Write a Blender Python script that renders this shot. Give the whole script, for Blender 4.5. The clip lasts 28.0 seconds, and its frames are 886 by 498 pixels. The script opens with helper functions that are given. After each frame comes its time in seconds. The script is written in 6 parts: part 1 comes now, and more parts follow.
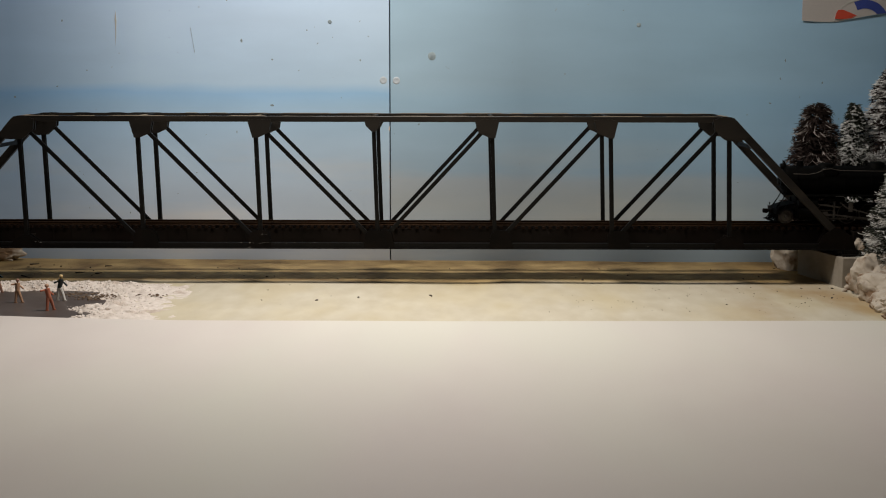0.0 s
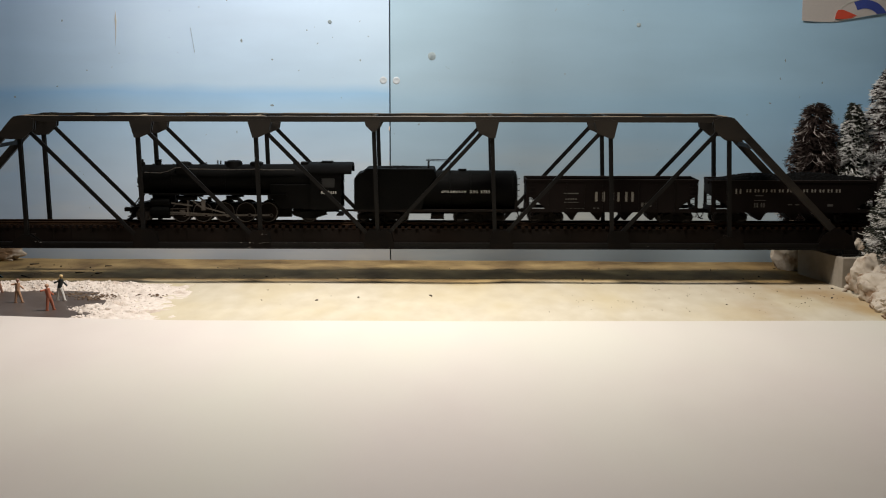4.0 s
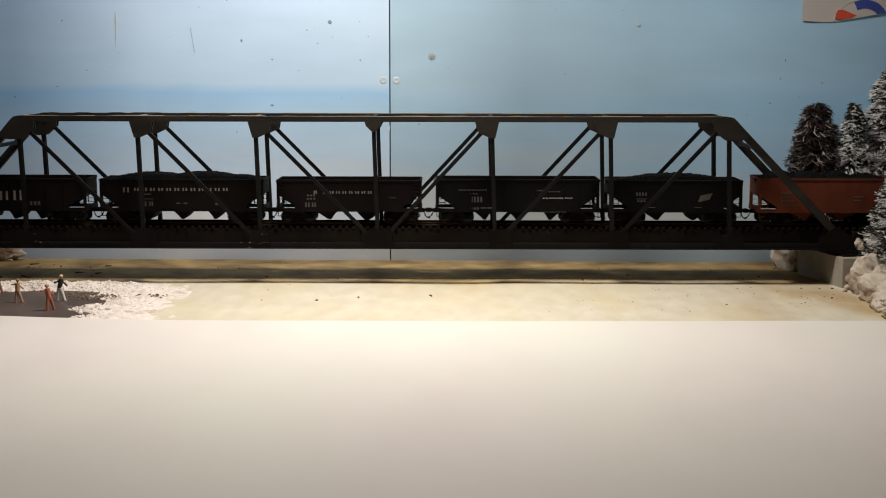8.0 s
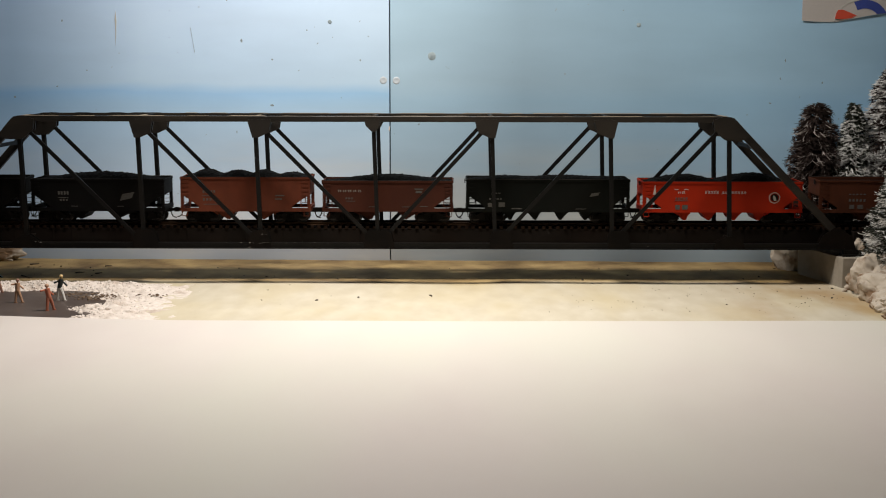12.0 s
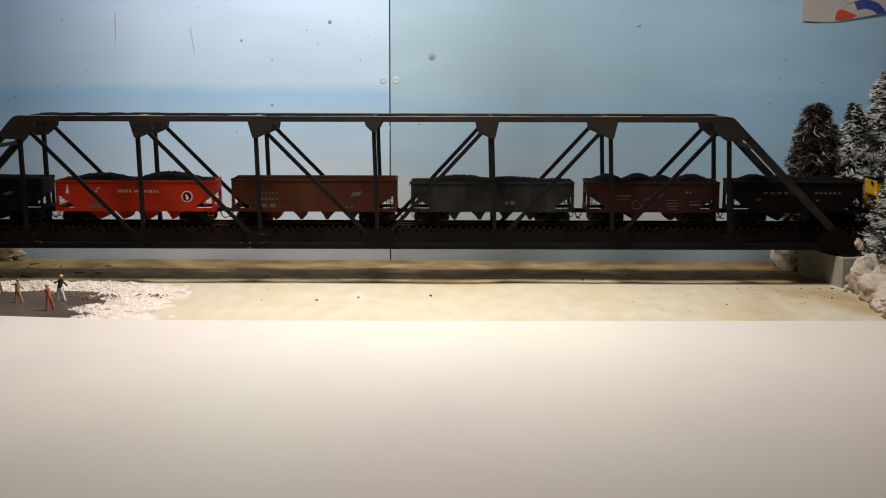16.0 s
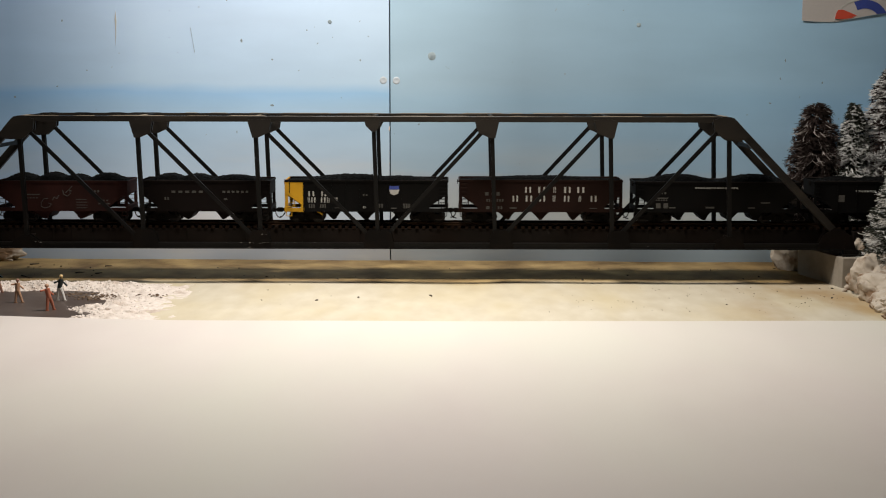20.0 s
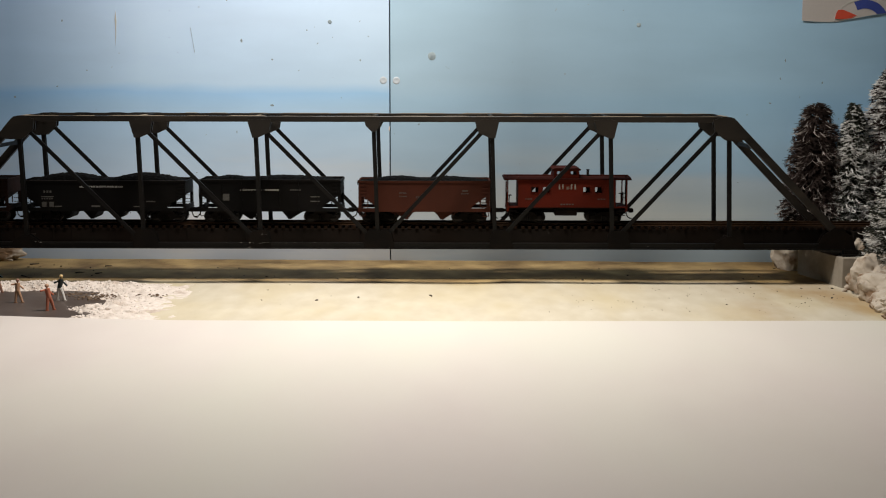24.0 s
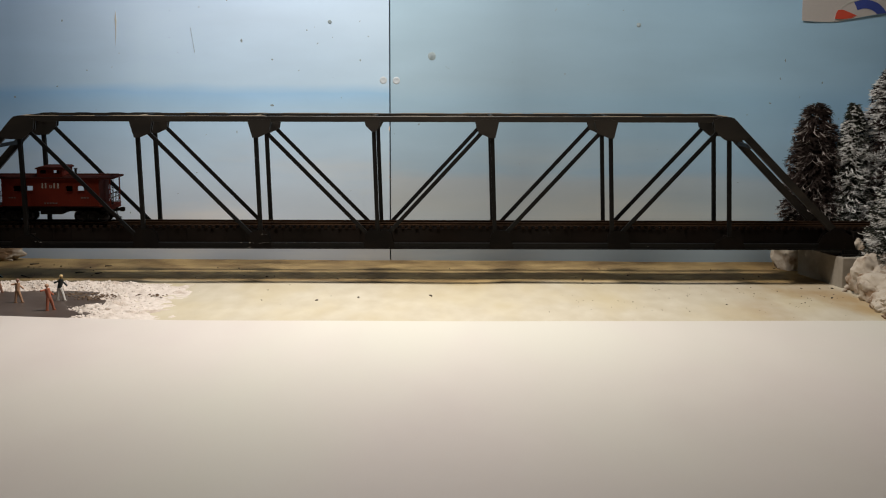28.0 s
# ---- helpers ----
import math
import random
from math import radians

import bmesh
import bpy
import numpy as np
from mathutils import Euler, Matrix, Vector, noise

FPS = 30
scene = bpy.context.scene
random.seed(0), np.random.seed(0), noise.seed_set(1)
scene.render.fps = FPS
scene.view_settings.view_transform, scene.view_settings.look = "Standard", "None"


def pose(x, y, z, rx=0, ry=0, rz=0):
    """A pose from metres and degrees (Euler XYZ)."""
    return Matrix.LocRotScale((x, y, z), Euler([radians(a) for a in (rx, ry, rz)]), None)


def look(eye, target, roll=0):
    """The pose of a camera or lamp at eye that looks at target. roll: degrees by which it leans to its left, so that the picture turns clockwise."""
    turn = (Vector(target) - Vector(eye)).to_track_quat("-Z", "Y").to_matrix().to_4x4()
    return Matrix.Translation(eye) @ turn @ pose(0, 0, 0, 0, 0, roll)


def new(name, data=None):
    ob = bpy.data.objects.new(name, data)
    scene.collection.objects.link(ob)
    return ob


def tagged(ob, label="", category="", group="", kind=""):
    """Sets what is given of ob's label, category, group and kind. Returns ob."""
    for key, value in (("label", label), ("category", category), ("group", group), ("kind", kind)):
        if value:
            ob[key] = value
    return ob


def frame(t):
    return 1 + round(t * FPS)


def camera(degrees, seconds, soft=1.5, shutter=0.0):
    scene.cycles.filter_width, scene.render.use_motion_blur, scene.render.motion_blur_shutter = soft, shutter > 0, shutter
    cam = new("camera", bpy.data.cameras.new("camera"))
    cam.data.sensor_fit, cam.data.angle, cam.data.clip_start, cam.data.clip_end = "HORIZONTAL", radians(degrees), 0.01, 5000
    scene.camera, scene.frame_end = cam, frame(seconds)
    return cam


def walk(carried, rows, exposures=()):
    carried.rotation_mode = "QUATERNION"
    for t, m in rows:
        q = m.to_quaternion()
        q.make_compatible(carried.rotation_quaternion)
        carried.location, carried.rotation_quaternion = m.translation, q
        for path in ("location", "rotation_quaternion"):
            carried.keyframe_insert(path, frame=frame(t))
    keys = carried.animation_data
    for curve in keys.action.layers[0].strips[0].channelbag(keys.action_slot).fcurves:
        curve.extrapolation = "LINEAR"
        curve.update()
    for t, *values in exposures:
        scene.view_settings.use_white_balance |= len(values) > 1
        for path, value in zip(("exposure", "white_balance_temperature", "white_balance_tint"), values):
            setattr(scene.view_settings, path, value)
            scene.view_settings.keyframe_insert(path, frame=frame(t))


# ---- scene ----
# A model railway in 1:87: a truss bridge over a frozen river, a coal train crossing it.
# x along the track, y away from the camera, z = 0 at the underside of the bridge.

# ---- camera ----
cam = camera(37.9, 28.0, soft=1.05, shutter=0.2)
EYE = (-0.0383, -1.0568, 0.1511)
AIM = (-0.0428, -0.0669, 0.0093)
CAM_POSE = look(EYE, AIM, 0.109)
walk(cam, [(0.0, CAM_POSE), (28.0, CAM_POSE)],
     exposures=[(0.0, -0.45), (1.0, -0.40), (1.5, -0.10), (2.0, 0.12), (2.5, 0.05), (3.0, 0.0), (25.0, 0.0), (28.0, -0.20)])

# ---- light ----
world = bpy.data.worlds.new("room_dark")
world.use_nodes = True
scene.world = world
world.node_tree.nodes["Background"].inputs["Color"].default_value = (1.0, 0.97, 0.92, 1)
world.node_tree.nodes["Background"].inputs["Strength"].default_value = 0.03


def tube_lamp(name, eye, target, length, width, watts, colour):
    """A short lamp, longer along the layout than across it."""
    data = bpy.data.lights.new(name, "AREA")
    data.shape, data.size, data.size_y, data.energy, data.color = "RECTANGLE", length, width, watts, colour
    data.spread = radians(142)
    ob = new(name, data)
    ob.matrix_world = look(eye, target)
    return ob


tube_lamp("work_lamp", (-0.080, -0.145, 0.53), (-0.080, -0.110, 0.0), 0.20, 0.11, 3.55, (1.0, 0.935, 0.855))


# ---- materials ----
def mat(name, c1, c2, scale=120.0, rough=0.6, metal=0.0, bump=0.0002, stain=None, stain_scale=14.0, stain_amount=0.5,
        stretch=(1, 1, 1), spec=0.5, stain_range=(0.45, 0.75)):
    """Two-scale procedural surface: fine grain between c1 and c2, broad stains towards stain."""
    m = bpy.data.materials.new(name)
    m.use_nodes = True
    nt = m.node_tree
    b = nt.nodes["Principled BSDF"]
    tc = nt.nodes.new("ShaderNodeTexCoord")
    mp = nt.nodes.new("ShaderNodeMapping")
    mp.inputs["Scale"].default_value = stretch
    nt.links.new(tc.outputs["Object"], mp.inputs["Vector"])
    n1 = nt.nodes.new("ShaderNodeTexNoise")
    n1.inputs["Scale"].default_value, n1.inputs["Detail"].default_value = scale, 6.0
    nt.links.new(mp.outputs[0], n1.inputs["Vector"])
    mix = nt.nodes.new("ShaderNodeMix")
    mix.data_type = "RGBA"
    mix.inputs[6].default_value, mix.inputs[7].default_value = (*c1, 1), (*c2, 1)
    nt.links.new(n1.outputs["Fac"], mix.inputs[0])
    out = mix.outputs[2]
    if stain:
        n2 = nt.nodes.new("ShaderNodeTexNoise")
        n2.inputs["Scale"].default_value, n2.inputs["Detail"].default_value = stain_scale, 4.0
        nt.links.new(mp.outputs[0], n2.inputs["Vector"])
        rmp = nt.nodes.new("ShaderNodeMapRange")
        rmp.inputs[1].default_value, rmp.inputs[2].default_value = stain_range
        rmp.inputs[3].default_value, rmp.inputs[4].default_value = 0.0, stain_amount
        nt.links.new(n2.outputs["Fac"], rmp.inputs[0])
        mx2 = nt.nodes.new("ShaderNodeMix")
        mx2.data_type = "RGBA"
        mx2.inputs[7].default_value = (*stain, 1)
        nt.links.new(rmp.outputs[0], mx2.inputs[0])
        nt.links.new(out, mx2.inputs[6])
        out = mx2.outputs[2]
    nt.links.new(out, b.inputs["Base Color"])
    rr = nt.nodes.new("ShaderNodeMapRange")
    rr.inputs[3].default_value, rr.inputs[4].default_value = max(0.02, rough - 0.12), min(1.0, rough + 0.12)
    nt.links.new(n1.outputs["Fac"], rr.inputs[0])
    nt.links.new(rr.outputs[0], b.inputs["Roughness"])
    b.inputs["Metallic"].default_value = metal
    b.inputs["Specular IOR Level"].default_value = spec
    if bump:
        bp = nt.nodes.new("ShaderNodeBump")
        bp.inputs["Distance"].default_value, bp.inputs["Strength"].default_value = bump, 0.6
        nt.links.new(n1.outputs["Fac"], bp.inputs["Height"])
        nt.links.new(bp.outputs[0], b.inputs["Normal"])
    return m


def backdrop_material(name, stops, tones):
    """Hand-painted sky on hardboard; stops: paint from the foot of the board up; tones: its strength along the board,
    with the lamp's hot spot and falloff painted in.
    """
    m = bpy.data.materials.new(name)
    m.use_nodes = True
    nt = m.node_tree
    b = nt.nodes["Principled BSDF"]
    b.inputs["Roughness"].default_value = 0.55
    tc = nt.nodes.new("ShaderNodeTexCoord")
    sep = nt.nodes.new("ShaderNodeSeparateXYZ")
    nt.links.new(tc.outputs["Object"], sep.inputs[0])
    mp = nt.nodes.new("ShaderNodeMapping")
    mp.inputs["Scale"].default_value = (1.0, 1.0, 3.5)
    nt.links.new(tc.outputs["Object"], mp.inputs["Vector"])
    wob = nt.nodes.new("ShaderNodeTexNoise")
    wob.inputs["Scale"].default_value, wob.inputs["Detail"].default_value = 7.0, 4.0
    nt.links.new(mp.outputs[0], wob.inputs["Vector"])
    add = nt.nodes.new("ShaderNodeMath")
    add.operation = "MULTIPLY_ADD"
    add.inputs[1].default_value, add.inputs[2].default_value = 0.016, -0.008
    nt.links.new(wob.outputs["Fac"], add.inputs[0])
    zz = nt.nodes.new("ShaderNodeMath")
    nt.links.new(sep.outputs["Z"], zz.inputs[0])
    nt.links.new(add.outputs[0], zz.inputs[1])
    rng = nt.nodes.new("ShaderNodeMapRange")
    rng.inputs[1].default_value, rng.inputs[2].default_value = -0.03, 0.27
    nt.links.new(zz.outputs[0], rng.inputs[0])
    ramp = nt.nodes.new("ShaderNodeValToRGB")
    nt.links.new(rng.outputs[0], ramp.inputs[0])
    el = ramp.color_ramp.elements
    el[0].position, el[0].color = stops[0][0], (*stops[0][1], 1)
    el[1].position, el[1].color = stops[-1][0], (*stops[-1][1], 1)
    for p, c in stops[1:-1]:
        e = el.new(p)
        e.color = (*c, 1)
    # soft tan and white cloud streaks low on the board
    mp2 = nt.nodes.new("ShaderNodeMapping")
    mp2.inputs["Scale"].default_value = (1.0, 1.0, 5.0)
    mp2.inputs["Location"].default_value = (0.35, 0.0, 0.12)
    nt.links.new(tc.outputs["Object"], mp2.inputs["Vector"])
    cl = nt.nodes.new("ShaderNodeTexNoise")
    cl.inputs["Scale"].default_value, cl.inputs["Detail"].default_value = 4.5, 5.0
    nt.links.new(mp2.outputs[0], cl.inputs["Vector"])
    cr = nt.nodes.new("ShaderNodeMapRange")
    cr.inputs[1].default_value, cr.inputs[2].default_value, cr.inputs[4].default_value = 0.46, 0.68, 0.75
    nt.links.new(cl.outputs["Fac"], cr.inputs[0])
    low = nt.nodes.new("ShaderNodeMapRange")
    low.inputs[1].default_value, low.inputs[2].default_value = 0.085, 0.05
    nt.links.new(sep.outputs["Z"], low.inputs[0])
    mul = nt.nodes.new("ShaderNodeMath")
    mul.operation = "MULTIPLY"
    nt.links.new(cr.outputs[0], mul.inputs[0])
    nt.links.new(low.outputs[0], mul.inputs[1])
    mx = nt.nodes.new("ShaderNodeMix")
    mx.data_type = "RGBA"
    mx.inputs[7].default_value = (0.64, 0.62, 0.56, 1)
    nt.links.new(mul.outputs[0], mx.inputs[0])
    nt.links.new(ramp.outputs[0], mx.inputs[6])
    # brush mottling
    br = nt.nodes.new("ShaderNodeTexNoise")
    br.inputs["Scale"].default_value, br.inputs["Detail"].default_value = 8.0, 8.0
    nt.links.new(mp.outputs[0], br.inputs["Vector"])
    brr = nt.nodes.new("ShaderNodeMapRange")
    brr.inputs[3].default_value, brr.inputs[4].default_value = 1.38, 1.82
    nt.links.new(br.outputs["Fac"], brr.inputs[0])
    mm = nt.nodes.new("ShaderNodeVectorMath")
    mm.operation = "SCALE"
    nt.links.new(mx.outputs[2], mm.inputs[0])
    nt.links.new(brr.outputs[0], mm.inputs["Scale"])
    # tint colours the lamp's bright and dim areas along the board
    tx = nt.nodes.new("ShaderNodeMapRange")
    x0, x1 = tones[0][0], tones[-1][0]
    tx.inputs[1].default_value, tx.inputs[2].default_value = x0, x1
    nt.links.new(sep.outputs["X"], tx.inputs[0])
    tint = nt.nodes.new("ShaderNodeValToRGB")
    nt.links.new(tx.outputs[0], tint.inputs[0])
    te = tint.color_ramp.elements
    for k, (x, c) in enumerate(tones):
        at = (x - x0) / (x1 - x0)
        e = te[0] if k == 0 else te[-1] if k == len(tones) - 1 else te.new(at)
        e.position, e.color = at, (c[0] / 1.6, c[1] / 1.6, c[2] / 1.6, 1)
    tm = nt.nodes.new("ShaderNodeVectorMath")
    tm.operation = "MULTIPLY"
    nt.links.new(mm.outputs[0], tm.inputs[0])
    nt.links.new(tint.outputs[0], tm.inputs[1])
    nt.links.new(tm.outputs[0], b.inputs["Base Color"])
    bp = nt.nodes.new("ShaderNodeBump")
    bp.inputs["Distance"].default_value, bp.inputs["Strength"].default_value = 0.0003, 0.4
    nt.links.new(br.outputs["Fac"], bp.inputs["Height"])
    nt.links.new(bp.outputs[0], b.inputs["Normal"])
    return m


def ice_material():
    """Painted river ice: cream with yellow stains, browner towards the back board."""
    m = mat("river_ice", (0.45, 0.39, 0.28), (0.645, 0.60, 0.50), 70.0, 0.72, 0.0, 0.0004, (0.54, 0.45, 0.26), 14.0, 0.75, (1, 0.42, 1), 0.12)
    nt = m.node_tree
    b = nt.nodes["Principled BSDF"]
    src = b.inputs["Base Color"].links[0].from_socket
    tc = nt.nodes.new("ShaderNodeTexCoord")
    sep = nt.nodes.new("ShaderNodeSeparateXYZ")
    nt.links.new(tc.outputs["Object"], sep.inputs[0])
    wob = nt.nodes.new("ShaderNodeTexNoise")
    wob.inputs["Scale"].default_value = 6.0
    nt.links.new(tc.outputs["Object"], wob.inputs["Vector"])
    ad = nt.nodes.new("ShaderNodeMath")
    ad.operation = "MULTIPLY_ADD"
    ad.inputs[1].default_value = 0.06
    nt.links.new(wob.outputs["Fac"], ad.inputs[0])
    nt.links.new(sep.outputs["Y"], ad.inputs[2])
    rg = nt.nodes.new("ShaderNodeMapRange")
    rg.inputs[1].default_value, rg.inputs[2].default_value, rg.inputs[4].default_value = 0.032, 0.052, 0.92
    nt.links.new(ad.outputs[0], rg.inputs[0])
    grain = nt.nodes.new("ShaderNodeTexNoise")
    grain.inputs["Scale"].default_value, grain.inputs["Detail"].default_value = 34.0, 9.0
    mp = nt.nodes.new("ShaderNodeMapping")
    mp.inputs["Scale"].default_value = (1.0, 0.8, 1)
    nt.links.new(tc.outputs["Object"], mp.inputs[0])
    nt.links.new(mp.outputs[0], grain.inputs["Vector"])
    tan = nt.nodes.new("ShaderNodeMix")
    tan.data_type = "RGBA"
    tan.inputs[6].default_value, tan.inputs[7].default_value = (0.125, 0.070, 0.022, 1), (0.40, 0.275, 0.115, 1)
    spread = nt.nodes.new("ShaderNodeMapRange")
    spread.inputs[1].default_value, spread.inputs[2].default_value = 0.30, 0.70
    nt.links.new(grain.outputs["Fac"], spread.inputs[0])
    nt.links.new(spread.outputs[0], tan.inputs[0])
    mx = nt.nodes.new("ShaderNodeMix")
    mx.data_type = "RGBA"
    nt.links.new(rg.outputs[0], mx.inputs[0])
    nt.links.new(src, mx.inputs[6])
    nt.links.new(tan.outputs[2], mx.inputs[7])
    # rusty stains on the ice towards the rocks
    rust = nt.nodes.new("ShaderNodeTexNoise")
    rust.inputs["Scale"].default_value, rust.inputs["Detail"].default_value = 24.0, 7.0
    mp3 = nt.nodes.new("ShaderNodeMapping")
    mp3.inputs["Scale"].default_value = (1, 0.45, 1)
    nt.links.new(tc.outputs["Object"], mp3.inputs[0])
    nt.links.new(mp3.outputs[0], rust.inputs["Vector"])
    spot = nt.nodes.new("ShaderNodeMapRange")
    spot.inputs[1].default_value, spot.inputs[2].default_value, spot.inputs[4].default_value = 0.50, 0.74, 0.65
    nt.links.new(rust.outputs["Fac"], spot.inputs[0])
    side = nt.nodes.new("ShaderNodeMapRange")
    side.inputs[1].default_value, side.inputs[2].default_value = 0.13, 0.24
    nt.links.new(sep.outputs["X"], side.inputs[0])
    both = nt.nodes.new("ShaderNodeMath")
    both.operation = "MULTIPLY"
    nt.links.new(spot.outputs[0], both.inputs[0])
    nt.links.new(side.outputs[0], both.inputs[1])
    mr = nt.nodes.new("ShaderNodeMix")
    mr.data_type = "RGBA"
    mr.inputs[7].default_value = (0.36, 0.22, 0.08, 1)
    nt.links.new(both.outputs[0], mr.inputs[0])
    nt.links.new(mx.outputs[2], mr.inputs[6])
    nt.links.new(mr.outputs[2], b.inputs["Base Color"])
    return m


# tones paint lamplight and falloff into both sheets; the second is a stronger blue
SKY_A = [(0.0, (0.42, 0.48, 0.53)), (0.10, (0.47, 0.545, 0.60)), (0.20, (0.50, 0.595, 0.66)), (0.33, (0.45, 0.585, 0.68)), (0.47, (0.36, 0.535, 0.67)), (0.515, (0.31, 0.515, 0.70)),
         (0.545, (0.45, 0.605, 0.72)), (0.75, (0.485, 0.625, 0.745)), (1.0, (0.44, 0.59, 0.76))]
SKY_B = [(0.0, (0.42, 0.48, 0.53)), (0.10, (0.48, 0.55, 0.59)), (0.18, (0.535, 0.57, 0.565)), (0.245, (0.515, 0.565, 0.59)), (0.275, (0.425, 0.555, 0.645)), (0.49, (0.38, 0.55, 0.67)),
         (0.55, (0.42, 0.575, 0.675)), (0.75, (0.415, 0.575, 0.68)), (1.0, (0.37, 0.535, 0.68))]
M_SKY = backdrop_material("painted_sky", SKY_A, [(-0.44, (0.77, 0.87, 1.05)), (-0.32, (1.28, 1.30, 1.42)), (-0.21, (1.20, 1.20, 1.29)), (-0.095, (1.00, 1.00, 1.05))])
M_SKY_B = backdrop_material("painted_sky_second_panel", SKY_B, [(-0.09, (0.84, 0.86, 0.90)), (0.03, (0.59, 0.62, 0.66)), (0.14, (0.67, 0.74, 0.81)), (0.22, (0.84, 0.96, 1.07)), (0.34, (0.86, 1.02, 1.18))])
M_ICE = ice_material()
M_BOARD = mat("white_board", (0.595, 0.532, 0.498), (0.675, 0.622, 0.584), 22.0, 0.7, 0.0, 0.0002, (0.640, 0.620, 0.548), 4.5, 0.9, (1, 0.5, 1), stain_range=(0.40, 0.62))
M_BRIDGE = mat("weathered_black_paint", (0.0016, 0.0015, 0.0015), (0.0038, 0.0034, 0.0031), 160.0, 0.55, 0.0, 0.0002, (0.010, 0.0078, 0.0058), 25.0, 0.5, spec=0.15)
# lower plates darker than the top ones: shade low on the bridge painted in
M_GUSSET = mat("shaded_brown_plate", (0.0030, 0.0025, 0.0022), (0.0062, 0.0050, 0.0043), 140.0, 0.8, 0.0, 0.0003, (0.0105, 0.0072, 0.0052), 45.0, 0.7, spec=0.06)
M_RIM = mat("car_rim_highlight", (0.012, 0.0095, 0.0085), (0.050, 0.042, 0.038), 160.0, 0.9, 0.0, 0.0, (0.014, 0.011, 0.0095), 40.0, 0.8, (0.4, 1, 1), spec=0.05)
M_LIT_DUST = mat("lit_tan_dust", (0.05, 0.038, 0.027), (0.55, 0.46, 0.35), 85.0, 0.95, 0.0, 0.0, (0.014, 0.011, 0.008), 30.0, 1.0, (0.25, 1, 1), spec=0.05, stain_range=(0.46, 0.58))
M_CHIP = mat("bare_white_chip", (0.10, 0.095, 0.088), (0.42, 0.40, 0.37), 600.0, 0.7, 0.0, 0.0, spec=0.2)
M_STEEL = mat("bright_tyre_steel", (0.035, 0.030, 0.026), (0.10, 0.09, 0.08), 300.0, 0.4, 0.6, 0.0001)
# browner worn paint, lightened for the light that top members catch from above
M_CHORD = mat("worn_lit_brown_black_paint", (0.0055, 0.0045, 0.0037), (0.0125, 0.0098, 0.0076), 120.0, 0.45, 0.0, 0.0003, (0.030, 0.023, 0.016), 55.0, 0.7, (0.25, 1, 1), spec=0.35)
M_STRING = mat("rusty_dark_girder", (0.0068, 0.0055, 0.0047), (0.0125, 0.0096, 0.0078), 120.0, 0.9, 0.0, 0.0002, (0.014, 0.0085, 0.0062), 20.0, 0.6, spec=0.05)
M_TIE = mat("brown_tie", (0.006, 0.0032, 0.002), (0.020, 0.010, 0.0052), 260.0, 0.9, 0.0, 0.0002, (0.010, 0.006, 0.004), 60.0, 0.7, (0.5, 3, 1), spec=0.08)
M_RAIL = mat("rusty_rail", (0.022, 0.0105, 0.0048), (0.060, 0.030, 0.0125), 160.0, 0.75, 0.0, 0.0001, (0.022, 0.012, 0.007), 25.0, 0.8, (0.3, 1, 1), spec=0.15)
M_CONC = mat("grey_concrete", (0.23, 0.205, 0.170), (0.34, 0.305, 0.255), 180.0, 0.9, 0.0, 0.0005, (0.17, 0.135, 0.10), 30.0, 0.7, spec=0.2)
M_ROCK = mat("snowy_plaster_rock", (0.33, 0.275, 0.215), (0.64, 0.58, 0.50), 80.0, 0.9, 0.0, 0.0012, (0.17, 0.098, 0.050), 60.0, 0.9, spec=0.15, stain_range=(0.47, 0.62))
M_SNOW = mat("model_snow", (0.54, 0.465, 0.41), (0.80, 0.735, 0.685), 300.0, 0.95, 0.0, 0.0008, (0.36, 0.27, 0.205), 48.0, 0.8, spec=0.1, stain_range=(0.52, 0.72))
M_CRYSTAL = mat("snow_crystal", (0.56, 0.485, 0.435), (0.80, 0.74, 0.69), 300.0, 0.95, 0.0, 0.0, spec=0.1)
M_CREVICE = mat("brown_crevice_shade", (0.085, 0.058, 0.040), (0.22, 0.16, 0.115), 500.0, 0.95, 0.0, 0.0, spec=0.1)
M_POND = mat("dark_pond_ice", (0.056, 0.040, 0.033), (0.094, 0.068, 0.057), 60.0, 0.4, 0.0, 0.0001, (0.15, 0.125, 0.112), 20.0, 0.5)
M_CRUMB = mat("dark_debris", (0.02, 0.016, 0.012), (0.07, 0.05, 0.035), 400.0, 0.9, 0.0, 0.0)
M_COAL = mat("coal", (0.0009, 0.0009, 0.0009), (0.0032, 0.0031, 0.0030), 700.0, 0.85, 0.0, 0.0012, (0.0035, 0.0035, 0.0035), 100.0, 0.5, spec=0.08)
M_BLACK = mat("loco_black", (0.0010, 0.0011, 0.0010), (0.0022, 0.0022, 0.0020), 200.0, 0.6, 0.0, 0.0001, (0.0044, 0.0038, 0.0033), 40.0, 0.5, spec=0.05)
M_UNDER = mat("grimy_underframe", (0.0036, 0.0031, 0.0028), (0.0085, 0.0069, 0.0058), 300.0, 0.85, 0.0, 0.0002, (0.018, 0.011, 0.0075), 60.0, 0.5, spec=0.08)
M_WHEEL = mat("wheel_steel", (0.008, 0.0062, 0.0054), (0.022, 0.017, 0.0145), 300.0, 0.55, 0.5, 0.0001)
M_ROD = mat("bare_rod_steel", (0.045, 0.039, 0.033), (0.125, 0.11, 0.095), 200.0, 0.45, 0.5, 0.0)
M_WHITE = mat("dull_white_lettering", (0.30, 0.295, 0.28), (0.50, 0.49, 0.46), 900.0, 0.8, 0.0, 0.0, spec=0.2)
M_OLD = mat("beige_old_lettering", (0.12, 0.112, 0.098), (0.27, 0.255, 0.225), 900.0, 0.85, 0.0, 0.0, spec=0.1)
